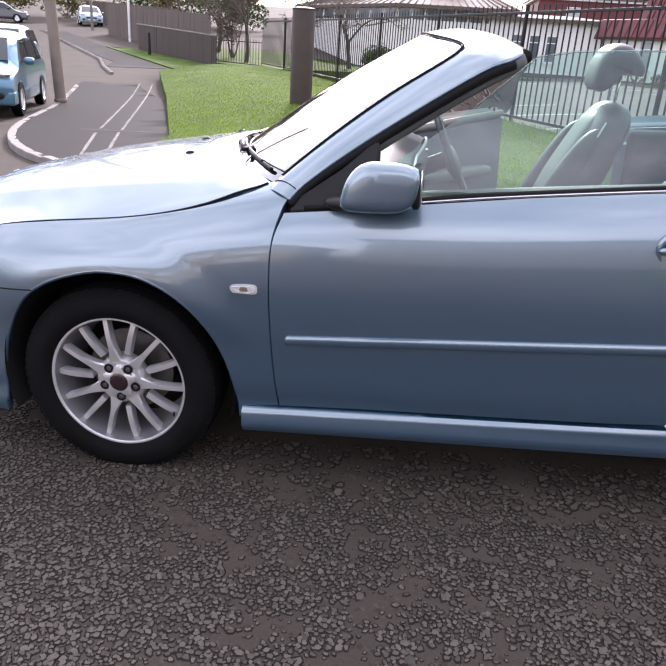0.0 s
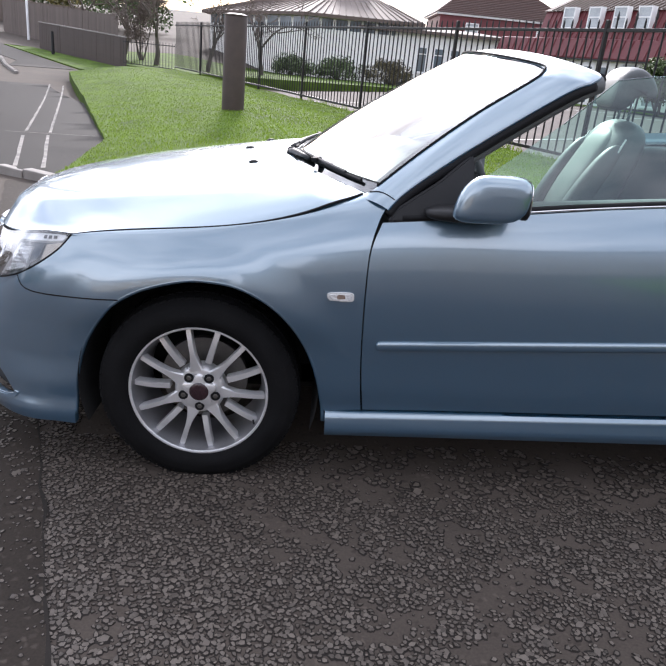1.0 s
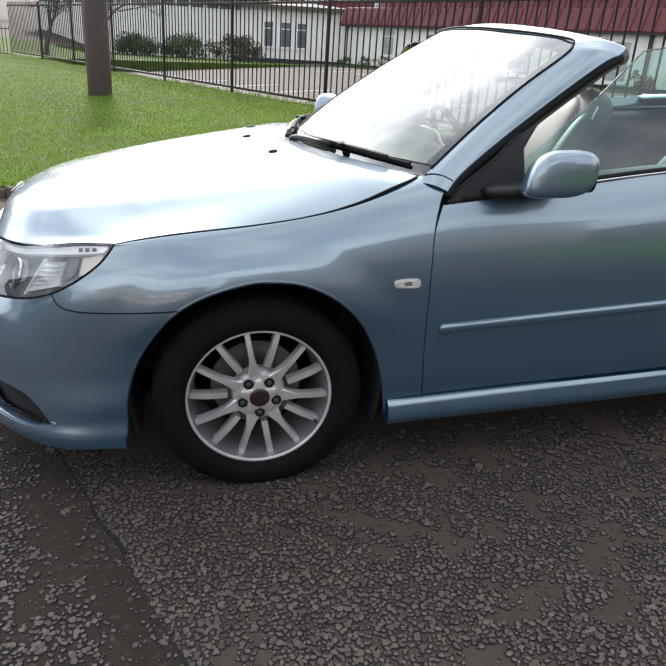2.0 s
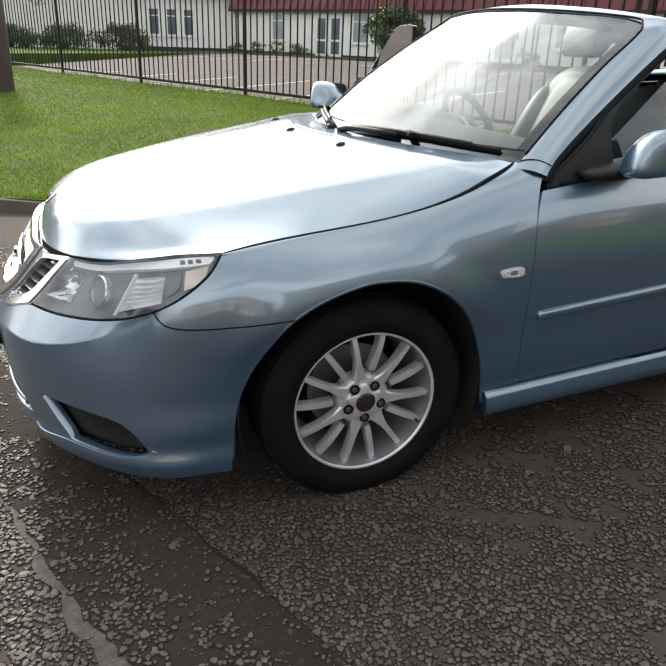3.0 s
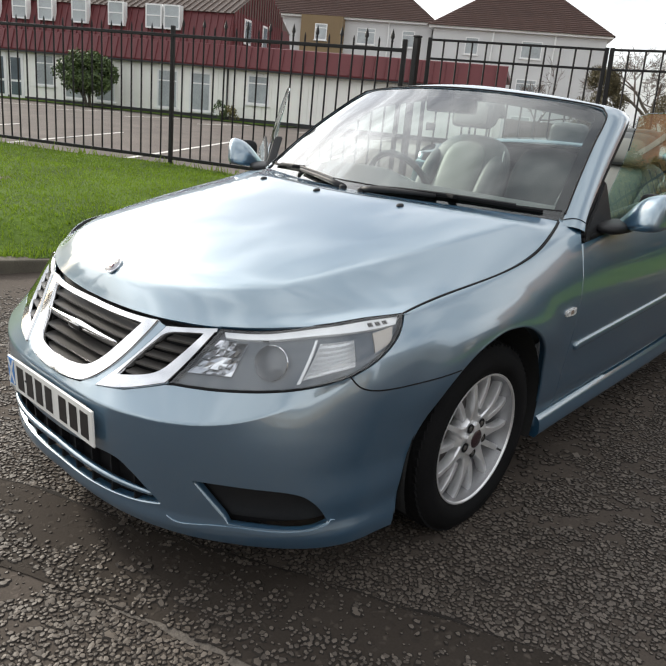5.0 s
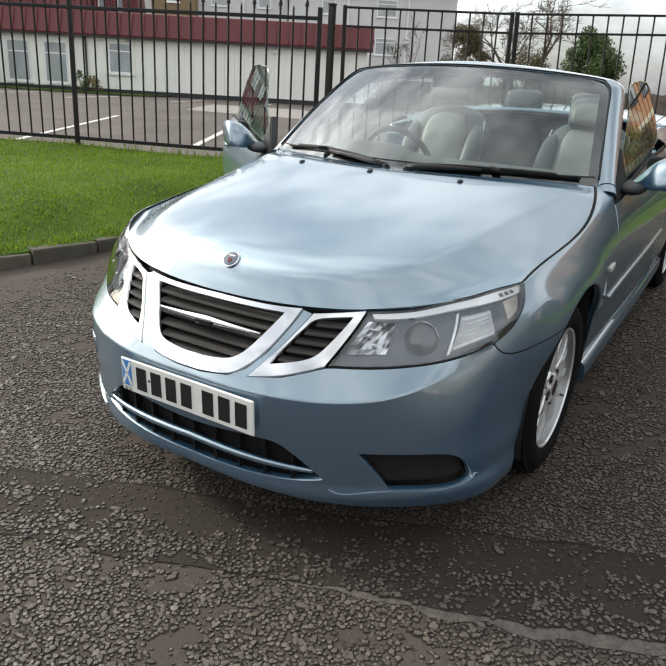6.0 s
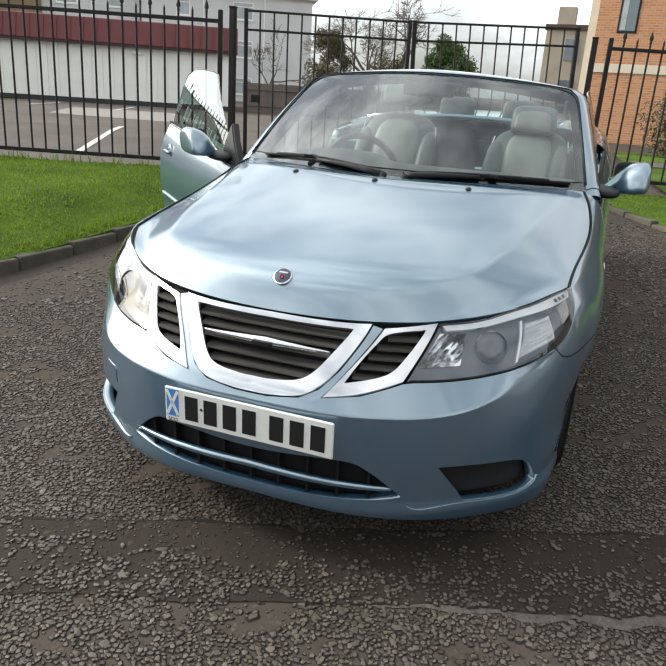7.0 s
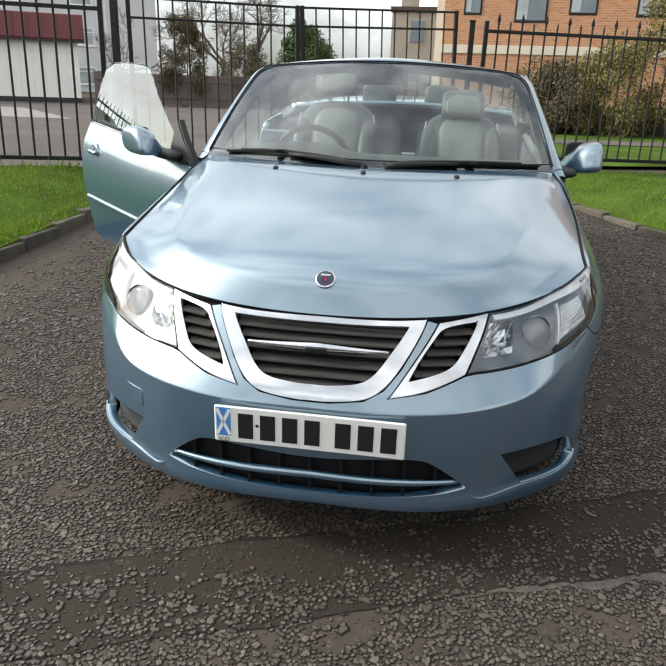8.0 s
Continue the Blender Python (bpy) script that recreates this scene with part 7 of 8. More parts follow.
    # wheel-arch liner
    bm = bmesh.new()
    R = .375
    rings = [[bm.verts.new((x + R * math.cos(t), yy * side * -1, .315 + R * math.sin(t))) for t in np.linspace(-.35, math.pi + .35, 36)] for yy in (.835, .79, .50)]
    for a_, b_ in zip(rings, rings[1:]):
        for i in range(35):
            bm.faces.new((a_[i], a_[i + 1], b_[i + 1], b_[i]))
    bm.faces.new(rings[-1])
    bmesh.ops.recalc_face_normals(bm, faces=bm.faces)
    part("arch_liner", bm, M_WELL, car, smooth=True, angle=40)


for x in (0.004, 2.675):
    wheel(x, -.738, 1)
    wheel(x, .738, -1)
part("underbody", box(-.80, -.50, .17, 3.45, .50, .30, .03, 2), M_WELL, car, "black underside")
part("floor_pan", box(.44, -.78, .19, 2.24, .78, .30, .02, 2), M_WELL, car)
part("engine", box(-.70, -.48, .29, .30, .48, .68, .03, 2), M_WELL, car)

# ---------------------------------------------------------------- cabin
part("cabin_floor", box(.50, -.70, .301, 2.3, .70, .33), M_CARPET, car, "dark carpet")
bm = bmesh.new()
dp = [(.40, .925), (.50, .952), (.64, .957), (.78, .940), (.865, .905), (.895, .86), (.88, .72), (.82, .58), (.60, .45), (.40, .45)]
ys = np.linspace(-.70, .70, 41)
R = []
for y in ys:
    hump = .038 * math.exp(-((y - .37) / .20) ** 4)
    R.append([bm.verts.new((x + .05 * (y / .7) ** 2 * (x < .6) + (.035 * math.exp(-((y - .37) / .2) ** 4) if x > .7 and z > .8 else 0), y, z + (hump if z > .88 and x > .6 else 0))) for x, z in dp])
for a, b in zip(R, R[1:]):
    for i in range(len(dp)):
        bm.faces.new((a[i], a[(i + 1) % len(dp)], b[(i + 1) % len(dp)], b[i]))
bm.faces.new(R[0])
bm.faces.new(R[-1][::-1])
bmesh.ops.recalc_face_normals(bm, faces=bm.faces)
dash = part("dashboard", bm, M_DASH, car, "grey dashboard", smooth=True, angle=45)
part("dash_edge", tube([(.885 + (.033 * math.exp(-((y - .37) / .2) ** 4)), y, .903 + .036 * math.exp(-((y - .37) / .20) ** 4)) for y in np.linspace(-.60, .66, 50)], .006, 6), M_STITCH, dash, "pale trim line", smooth=True)
for y in (-.55, .62):
    part("air_vent", box(.885, y - .05, .80, .902, y + .05, .87, .006, 1), M_TRIM, dash)
part("centre_console", box(.82, -.11, .33, 2.0, .11, .58, .03, 3), M_DASH, car, smooth=True, angle=50)
part("gear_lever", tube([(1.16, .0, .56), (1.14, .0, .66)], [.010, .022], 10), M_TRIM, car)
col_ = part("steering_column", tube([(.85, .37, .80), (1.00, .37, .86)], .035, 12), M_TRIM, car)
wh = tube([(.0, .185 * math.cos(t), .185 * math.sin(t)) for t in np.linspace(0, 2 * math.pi, 49)], .0155, 10, cap=False)
st = part("steering_wheel", wh, M_LEATHER_D, car, "grey leather steering wheel", smooth=True)
part("airbag", shaped((-.005, 0, -.005), (.03, .075, .07), (2.6, 2.6), 20, 10), M_DASH, st, smooth=True)
for a in (0.15, math.pi - .15, -math.pi / 2):
    part("spoke", tube([(0, .06 * math.cos(a), .06 * math.sin(a)), (0, .18 * math.cos(a), .18 * math.sin(a))], .013, 8), M_DASH, st, smooth=True)
st.matrix_local = Matrix.LocRotScale((1.035, .37, .862), Euler((0, -.42, 0)), None)


def pillow(profile, y0, y1, power=4.5, n=13, crown=0.0):
    """A padded block: a side profile (x, z) carried from y0 to y1 with rounded ends."""
    ring = np.array(catmull(profile, 4, True))
    c = ring.mean(0)
    bm = bmesh.new()
    rows = []
    for t in np.linspace(-1, 1, n):
        u = math.copysign(1 - (1 - abs(t)) ** 1.8, t)
        k = max(1 - abs(u) ** power, 0.0) ** (1 / power) if abs(u) < 1 else 0.0
        k = max(k, .30)
        q = c + (ring - c) * (1 - (1 - k) * .75)
        yy = (y0 + y1) / 2 + u * (y1 - y0) / 2
        rows.append([bm.verts.new((px, yy, pz + crown * (1 - u * u))) for px, pz in q])
    m = len(ring)
    for p, q in zip(rows, rows[1:]):
        for i in range(m):
            bm.faces.new((p[i], p[(i + 1) % m], q[(i + 1) % m], q[i]))
    bm.faces.new(rows[0])
    bm.faces.new(rows[-1])
    bmesh.ops.recalc_face_normals(bm, faces=bm.faces)
    return bm


def seat(dx, y, turn, drop):
    """A front seat; turn leans its back further, drop lowers the headrest."""
    base = part("front_seat", pillow([(.98, .47), (1.0, .535), (1.2, .545), (1.40, .52), (1.44, .44), (1.2, .38), (1.02, .40)], y - .255, y + .255), M_LEATHER, car, "grey leather front seat with a padded headrest", smooth=True)
    base.matrix_local = Matrix.Translation((dx, 0, 0))
    for k in (-1, 1):
        part("seat_bolster", pillow([(1.0, .49), (1.02, .58), (1.2, .60), (1.40, .58), (1.42, .48), (1.2, .44)], y + k * .225 - .045, y + k * .225 + .045, 3), M_LEATHER_D, base, smooth=True)
    rot = Matrix.Translation((1.42, 0, .46)) @ Matrix.Rotation(radians(turn), 4, "Y") @ Matrix.Translation((-1.42, 0, -.46))
    slide = rot @ Matrix.Translation((-.22 * drop, 0, -drop))
    bits = [("backrest", pillow([(1.345, .50), (1.365, .62), (1.43, .80), (1.515, .96), (1.575, 1.065), (1.62, 1.10), (1.665, 1.10), (1.70, 1.06), (1.665, .93), (1.56, .66), (1.50, .48), (1.42, .44)], y - .235, y + .235, 3.2, 17, .012), M_LEATHER_D, rot, "slate seat back"),
            ("back_cushion", pillow([(1.33, .52), (1.345, .62), (1.41, .80), (1.495, .96), (1.555, 1.055), (1.60, 1.075), (1.60, 1.0), (1.50, .80), (1.42, .56)], y - .135, y + .135, 4, 13, .008), M_LEATHER, rot, "pale leather cushion"),
            ("headrest", pillow([(1.547, 1.165), (1.548, 1.225), (1.567, 1.285), (1.605, 1.318), (1.655, 1.318), (1.70, 1.285), (1.728, 1.235), (1.715, 1.205), (1.672, 1.225), (1.635, 1.205), (1.605, 1.165), (1.572, 1.148)], y - .128, y + .128, 5, 15, .006), M_LEATHER_D, slide, "slate leather headrest")]
    bits.append(("headrest_face", pillow([(1.541, 1.17), (1.543, 1.225), (1.562, 1.28), (1.595, 1.305), (1.60, 1.26), (1.585, 1.20), (1.575, 1.158)], y - .105, y + .105, 4, 13, .004), M_LEATHER, slide, "pale leather headrest face"))
    for k in (-1, 1):
        bits.append(("piping", tube([(1.36 + (z_ - .6) * .50, y + k * (.236 - .02 * max(0, z_ - .9) * 8), z_) for z_ in np.linspace(.56, 1.05, 10)], .004, 6), M_STITCH, rot, "pale piping"))
        bits.append(("back_bolster", pillow([(1.30, .54), (1.32, .64), (1.385, .80), (1.48, .955), (1.545, 1.02), (1.585, 1.0), (1.50, .80), (1.42, .56)], y + k * .19 - .05, y + k * .19 + .05, 2.6), M_LEATHER_D, rot, ""))
        bits.append(("headrest_post", tube([(1.635, y + k * .055, 1.06), (1.652, y + k * .055, 1.25)], .0065, 8), M_CHROME, slide, "chrome headrest post"))
    for nm, bm, mt, m, lb in bits:
        part(nm, bm, mt, base, lb, smooth=True).matrix_local = m
    return base


seat(0.0, .335, 0, 0)
seat(0.20, -.385, 12, .085)
# rear bench with two headrests, side trims, hoops and wind deflector
bench = part("rear_seat", shaped((2.02, 0, .46), (.24, .56, .10), (3.5, 2.8), 36, 12), M_LEATHER, car, "grey leather rear seat", smooth=True)
for y in (.17, -.25):
    o = part("rear_backrest", shaped((0, 0, .28), (.075, .24, .30), (3.2, 3.0), 28, 14), M_LEATHER_D, bench, smooth=True)
    o.matrix_local = Matrix.Translation((2.22, y * 1.35, .48)) @ Matrix.Rotation(radians(14), 4, "Y")
    h = part("rear_headrest", shaped((0, 0, 0), (.050, .115, .085), (4.5, 4.5), 28, 14), M_LEATHER_D, bench, "slate grey headrest", smooth=True)
    h.matrix_local = Matrix.Translation((2.40, y, 1.11))
for k in (1, -1):
    part("side_trim", box(1.80, k * .60, .40, 2.62, k * .735, .98, .03, 3), M_LEATHER_D, car, "slate side trim", smooth=True, angle=50)
part("parcel_shelf", box(2.36, -.66, .93, 2.66, .66, 1.03, .03, 3), M_LEATHER_D, car, smooth=True, angle=50)
part("deck_strip", tube([(2.20 + .0 * abs(y), y, 1.075 - .03 * abs(y)) for y in np.linspace(-.7, .7, 25)], .010, 8), M_CHROME, car, "bright strip along the hood cover", smooth=True)
# ---------------------------------------------------------------- blocks of flats beyond
flats("flats", "grey rendered block of flats with a brown tiled roof", (50.9, 21.6, 0.3), 119.9, 12.6, 10, 7.6, 11.2, M_RENDER, wins=((5.2, 1.5), (9.6, 1.0)), pipes=(3.6, 8.1))
flats("flats", "grey rendered block of flats with a brown stair bay", (45.9, 33.6, 0.3), 119.9, 24, 10, 7.9, 11.0, M_RENDER, bays=((7.0, 10.4),), wins=((1.8, 1.0), (5.2, 1.5), (8.7, 1.0), (12.6, 1.3), (16.5, 1.3)), pipes=(3.4,))
# plain houses and hedges that close the place across the street
for corner, yaw, wide, wall in (((-22, -24, -.3), 0, 11, M_BROWNR), ((-13, -23, -.3), 0, 9, M_BROWNR), ((18.5, -24, .2), 0, 14, M_BROWNR), ((-27, 12, -.4), -90, 13, M_RENDER), ((-28, -4, -.4), -90, 12, M_BROWNR)):
    flats("house", "plain rendered two-storey house with a tiled roof across the street", corner, yaw, wide, 8, 5.0, 7.4, wall, wins=((2.2, 1.4), (wide / 2, 1.2), (wide - 2.2, 1.4)), rows=2)
flats("house", "plain grey roughcast block of three storeys across the street", (-1.5, -20.5, -.1), 0, 14, 9, 7.4, 9.6, M_ROUGHCAST, trim=M_ROUGHCAST)
flats("house", "maroon house with a dark tiled roof beyond the hall", (21.5, 66, .3), 180, 12, 9, 5.9, 8.4, M_REDMETAL, wins=((2.5, 1.2), (9.0, 1.2)), rows=1)
# orange brick block with cream bands
ob = thing("brick_block", "orange brick block with pale bands and white windows", "building", Matrix.LocRotScale((23.6, 0.1, 0.25), Euler((0, 0, radians(-97))), None))
part("wall", box(0, 0, 0, 18, 10, 9.0), M_BRICKWALL, ob, "brick wall")
for z0, z1 in ((2.28, 2.55), (5.5, 5.8)):
    part("band", box(-0.03, -0.035, z0, 18.03, 10, z1), M_CREAM, ob, "pale stone band")
part("corner_pier", box(-0.30, 0.3, 0, 0, 9, 10.5), M_CREAM, ob, "cream rendered pier")
for cx, z0, hw in ((0.95, 3.48, .30), (2.85, 3.26, .52), (4.48, 3.50, .44), (6.6, 3.45, .5), (8.6, 3.45, .5), (1.0, 6.2, .45), (2.9, 6.2, .52), (4.5, 6.2, .44)):
    w = part("window", box(cx - hw, -0.02, z0, cx + hw, 0.10, z0 + 1.45, 0.01, 1), M_TRIM, ob, "dark framed window")
    part("pane", box(cx - hw + .06, -0.028, z0 + 0.07, cx + hw - .06, -0.02, z0 + 1.38), M_PANE, w)
    part("curtain", box(cx - hw + .08, -0.034, z0 + 0.10, cx - hw * .2, -0.030, z0 + 1.35), M_PANE_PALE, w)
# older stone tenement far behind
tn = thing("tenement", "old sandstone tenement gable with a chimney", "building", Matrix.LocRotScale((44.5, 2.2, 0.2), Euler((0, 0, radians(-93))), None))
part("wall", box(-1.4, 0, 0, 3.2, 9, 5.6), M_SANDSTONE, tn)
part("roof", box(-1.5, -0.1, 5.6, 3.3, 9, 5.9), M_ROOFTILE, tn)
part("chimney", box(-0.9, 0.3, 5.9, 0.1, 1.2, 6.9), M_SANDSTONE, tn)
for cx, z0 in ((0.2, 1.6), (1.9, 1.6), (0.2, 3.9), (1.9, 3.9)):
    part("window", box(cx - 0.4, -0.05, z0, cx + 0.4, -0.001, z0 + 1.2), M_PANE, tn)

# ---------------------------------------------------------------- boundary fences
def board_fence(a, b, h, w, material, label, z=None, cap=False):
    a, b = np.array(a, float), np.array(b, float)
    L = float(np.hypot(*(b - a)))
    zs = z if z is not None else float(road_z(*a))
    ze = z if z is not None else float(road_z(*b))
    root = thing("board_fence", label, "fence", Matrix.LocRotScale((a[0], a[1], zs), Euler((0, -math.atan2(ze - zs, L), math.atan2(*(b - a)[::-1]))), None))
    n = int(L / w)
    first = None
    for k in range(n):
        m = Matrix.LocRotScale((L * k / n, rng.uniform(-.01, .01), rng.uniform(-.02, .02)), None, None)
        if first is None:
            first = part("board", box(0, -.012, 0, L / n * .985, .012, h, .004, 1), material, root)
            first.matrix_local = m
        else:
            share(first, "board", m, root)
    for zz in (h * .25, h * .8):
        part("rail", box(0, -.06, zz - .04, L, -.013, zz + .04), material, root)
    if cap:
        part("capping", box(0, -.04, h - .01, L, .04, h + .03), M_STRIP, root, "pale capping rail")
    return root


board_fence((-8.2, 28.0), (-14.3, 34.6), 1.2, 0.22, M_RUST, "dark brown close-boarded fence along the street", cap=True)
board_fence((-9.8, 32.4), (-21, 46), 1.9, 0.25, M_GREYFENCE, "tall weathered timber fence up the street")
board_fence((-16, 47), (-32, 66), 1.8, 0.3, M_TIMBER, "timber garden fence up the street")
board_fence((-34, 42), (-44, 62), 1.6, 0.3, M_TIMBER, "pale timber garden fence across the street")
board_fence((24.4, 13.4), (26.6, 6.0), 1.15, 0.16, M_GREYFENCE, "weathered timber fence across the car park", z=.38)
board_fence((16.2, -2.3), (18.2, -13.0), 0.75, 0.12, M_TIMBER, "dark low picket fence under the shrubs", z=.32)
sheet("lawn", [(7.2, -1.6), (9.8, -1.2), (15.8, -1.0), (19.5, -13), (10.5, -13)], 0.8, lambda x, y: road_z(x, y) + .05 - .0 * y, M_GRASS, "strip of lawn behind the railings", "lawn")
sheet("pavement", [(10.6, -1.4), (11.9, -1.3), (15.0, -13), (13.6, -13)], 0.8, lambda x, y: road_z(x, y) + .062, M_PARK, "narrow tarmac path across the lawn", "path")
board_fence((26.6, 6.0), (28.0, -2.0), 1.15, 0.16, M_GREYFENCE, "weathered timber fence across the car park", z=.38)

# low railing and the railed gap at the far corner
a, b = np.array((-5.6, 25.2)), np.array((-8.2, 27.6))
lo = thing("low_railing", "low black railing at the street corner", "railing", Matrix.LocRotScale((a[0], a[1], float(lawn_z(*a)) - .05), Euler((0, 0, math.atan2(*(b - a)[::-1]))), None))
Lr = float(np.hypot(*(b - a)))
for zz in (.05, .85):
    part("rail", box(0, -.015, zz - .015, Lr, .015, zz + .015), M_IRON, lo)
for k in range(19):
    part("bar", tube([(Lr * k / 18, 0, .05), (Lr * k / 18, 0, .95)], .012, 5), M_IRON, lo)
# far lawns, pavement and kerb up the street
sheet("lawn", [(-6.2, 25.2), (-8.0, 27.4), (-14.5, 34.2), (-16, 34.5), (-9.3, 25.5)], 0.8, lambda x, y: road_z(x, y) + .05, M_GRASS, "grass verge beyond the side street", "lawn", skirt=0.15)
sheet("lawn", [(-5.5, 25.6), (8, 38), (2, 41), (-9, 40), (-14, 35), (-8.1, 28.2)], 1.2, lambda x, y: np.maximum(road_z(x, y) + .03, .36), M_GRASS, "lawn behind the railings", "lawn", skirt=0.6)
sheet("pavement", [(-9.4, 25.3), (-16, 34.6), (-24, 46), (-26, 46), (-18, 34.4), (-12.2, 26.8), (-11.6, 24.6)], 0.8, lambda x, y: road_z(x, y) + .015, M_PAVE, "tarmac pavement up the street", "pavement", skirt=0.03)
# car park and its bay lines, and the grass strip under the long building
PK = [(4.9, 4.2), (0.2, 14.0), (-3.5, 22.0), (2.5, 38.5), (9.0, 41.5), (24.3, 13.9), (27, 4), (12, -1.0), (7.2, 0.6)]
sheet("ground", PK, 0.9, lambda x, y: road_z(x, y) + .012 + .0 * x, M_PARK, "reddish grey tarmac car park", "car park")
D_ = np.array((-.4803, .8771))
N_out = np.array((-.8771, -.4803))
C_ = np.array((24.2, 14.6))
sheet("lawn", [tuple(C_ + D_ * 7.5 + N_out * .03), tuple(C_ + D_ * 29 + N_out * .03), tuple(C_ + D_ * 29 + N_out * 2.6), tuple(C_ + D_ * 8.5 + N_out * 2.6)], 0.8, lambda x, y: road_z(x, y) + .05, M_GRASS, "strip of grass under the long building", "lawn")
M_LINE = mat("worn_white_paint", (0.55, 0.53, 0.50), 0.8, var=0.25, scale=6, fine=60)
for k in range(9):
    p = C_ + D_ * (3.0 + 2.7 * k) + N_out * (4.2 if k > 1 else 2.0)
    q = p + N_out * 4.6
    t = D_ * .055
    sheet("trim", [tuple(p - t), tuple(p + t), tuple(q + t), tuple(q - t)], 0.6, lambda x, y: road_z(x, y) + .020, M_LINE, "worn white parking bay line", "road marking")
for k in range(7):
    p = np.array(FENCE[0]) + D_ * (2.0 + 2.7 * k) + -N_out * 2.4
    q = p - N_out * 4.4
    t = D_ * .055
    sheet("trim", [tuple(p - t), tuple(p + t), tuple(q + t), tuple(q - t)], 0.6, lambda x, y: road_z(x, y) + .020, M_LINE, "worn white parking bay line", "road marking")
sheet("pavement", [tuple(C_ + D_ * 1.2 + N_out * 6.2), tuple(C_ + D_ * 4.4 + N_out * 6.0), tuple(C_ + D_ * 3.8 + N_out * 12.0), tuple(C_ - D_ * .2 + N_out * 13.5)], 0.8, lambda x, y: road_z(x, y) + .018, M_STRIP, "pale paved crossing in the car park", "paving")


# ---------------------------------------------------------------- trees and shrubs
def leaf_cloud(centres, radii, n, size, material, name, parent, label="", seed=1):
    r = np.random.default_rng(seed)
    k = r.integers(0, len(centres), n)
    d = r.normal(size=(n, 3))
    d /= np.linalg.norm(d, axis=1)[:, None]
    rad = np.array(radii)[k] * (r.random((n, 1)) ** .35 if np.ndim(radii[0]) == 0 else r.random((n, 1)) ** .35)
    c = np.array(centres)[k] + d * rad
    u = r.normal(size=(n, 3))
    u /= np.linalg.norm(u, axis=1)[:, None]
    w = np.cross(u, r.normal(size=(n, 3)))
    w /= np.linalg.norm(w, axis=1)[:, None]
    s = size * r.uniform(.6, 1.3, (n, 1))
    V = np.stack([c - u * s, c + w * s * .5, c + u * s, c - w * s * .5], 1).reshape(-1, 3)
    return obj(name, V, np.arange(n * 4).reshape(-1, 4), material, parent, label)


def bush(name, label, x, y, z, rx, ry, h, material, n=2600, size=.07, seed=1, trunk=0.4, category="shrub", clumps=26):
    r = np.random.default_rng(seed)
    root = thing(name, label, category, Matrix.Translation((x, y, z)))
    cs, rs = [], []
    for i in range(clumps):
        a, f = r.uniform(0, 6.28), r.random() ** .5
        t = r.uniform(.08, 1)
        wide = math.sin(min(1, t * 1.15) * math.pi * .72 + .35)
        cs.append((rx * f * wide * math.cos(a), ry * f * wide * math.sin(a), trunk + (h - trunk) * t))
        rs.append((r.uniform(.22, .36) * min(rx, ry),) * 3)
    for i in range(5):
        tip = cs[i * 4]
        part("trunk" if i == 0 else "branch", tube([(0.04 * i, 0, -.1), (tip[0] * .3, tip[1] * .3, trunk), tuple(tip)], [.05, .035, .012], 6), M_BARK, root)
    leaf_cloud(cs, rs, n, size, material, "crown", root, seed=seed)
    return root


def bare_tree(name, label, x, y, z, h, seed, spread=.5, levels=5, crown=True, trunk_r=.16):
    r = np.random.default_rng(seed)
    root = thing(name, label, "tree", Matrix.Translation((x, y, z)))
    segs = []

    def grow(p, d, L, rad, lev):
        pts = [p]
        q = p
        for s in range(3):
            d = d + Vector(r.normal(0, .13, 3))
            d.z += .05
            d.normalize()
            q = q + d * (L / 3)
            pts.append(q)
        segs.append((lev, [tuple(v) for v in pts], [rad, rad * .85, rad * .7, rad * .55]))
        if lev >= levels:
            return
        for c in range(3 if lev < levels - 1 else 4):
            nd = (d + Vector(r.normal(0, spread, 3))).normalized()
            nd.z = max(nd.z, -.1)
            f = r.uniform(.45, 1.0)
            o = pts[0].lerp(pts[3], f) if lev else pts[0].lerp(pts[3], r.uniform(.6, 1))
            grow(o, nd, L * r.uniform(.55, .8), max(rad * .5, .009), lev + 1)
    grow(Vector((0, 0, -.1)), Vector((0, 0, 1)), h * .36, trunk_r, 0)
    bt, bc = bmesh.new(), bmesh.new()
    for lev, pts, rr in segs:
        tube(pts, rr, 7 if lev < 2 else (4 if lev < 4 else 3), bt if lev < 2 else bc, cap=False)
    part("trunk", bt, M_BARK, root, smooth=True)
    part("crown", bc, M_TWIG, root, "bare twigs")
    return root


bare_tree("tree", "bare winter tree behind the gates", 30.5, 8.4, .3, 7.2, 11, .72, 6)
bare_tree("tree", "bare winter tree behind the gates", 32.0, 10.2, .3, 6.2, 12, .72, 6)
bare_tree("tree", "slender bare sapling by the flats", 28.5, 14.6, .3, 5.0, 13, .45, 5, trunk_r=.07)
bush("conifer", "rounded green conifer behind the gates", 26.7, 5.45, .3, 1.15, 1.15, 3.35, M_CONIFER, 26000, .05, 3, .1, "conifer", 90)
bush("shrub", "olive brown leafy shrub behind the gates", 25.4, 10.1, .3, .95, .95, 3.2, M_OLIVE, 22000, .038, 4, .2, "shrub", 60)
bush("shrub", "brown bare shrub behind the gates", 27.5, 8.0, .3, 1.6, 1.2, 2.5, M_OLIVE, 15000, .038, 5, .2, "shrub", 50)
p = C_ + D_ * 16.8 + N_out * 2.2
bush("shrub", "dark clipped evergreen shrub against the white wall", p[0], p[1], .34, 1.25, 1.2, 2.15, M_LEAF, 11000, .075, 6, .75, "shrub", 60)
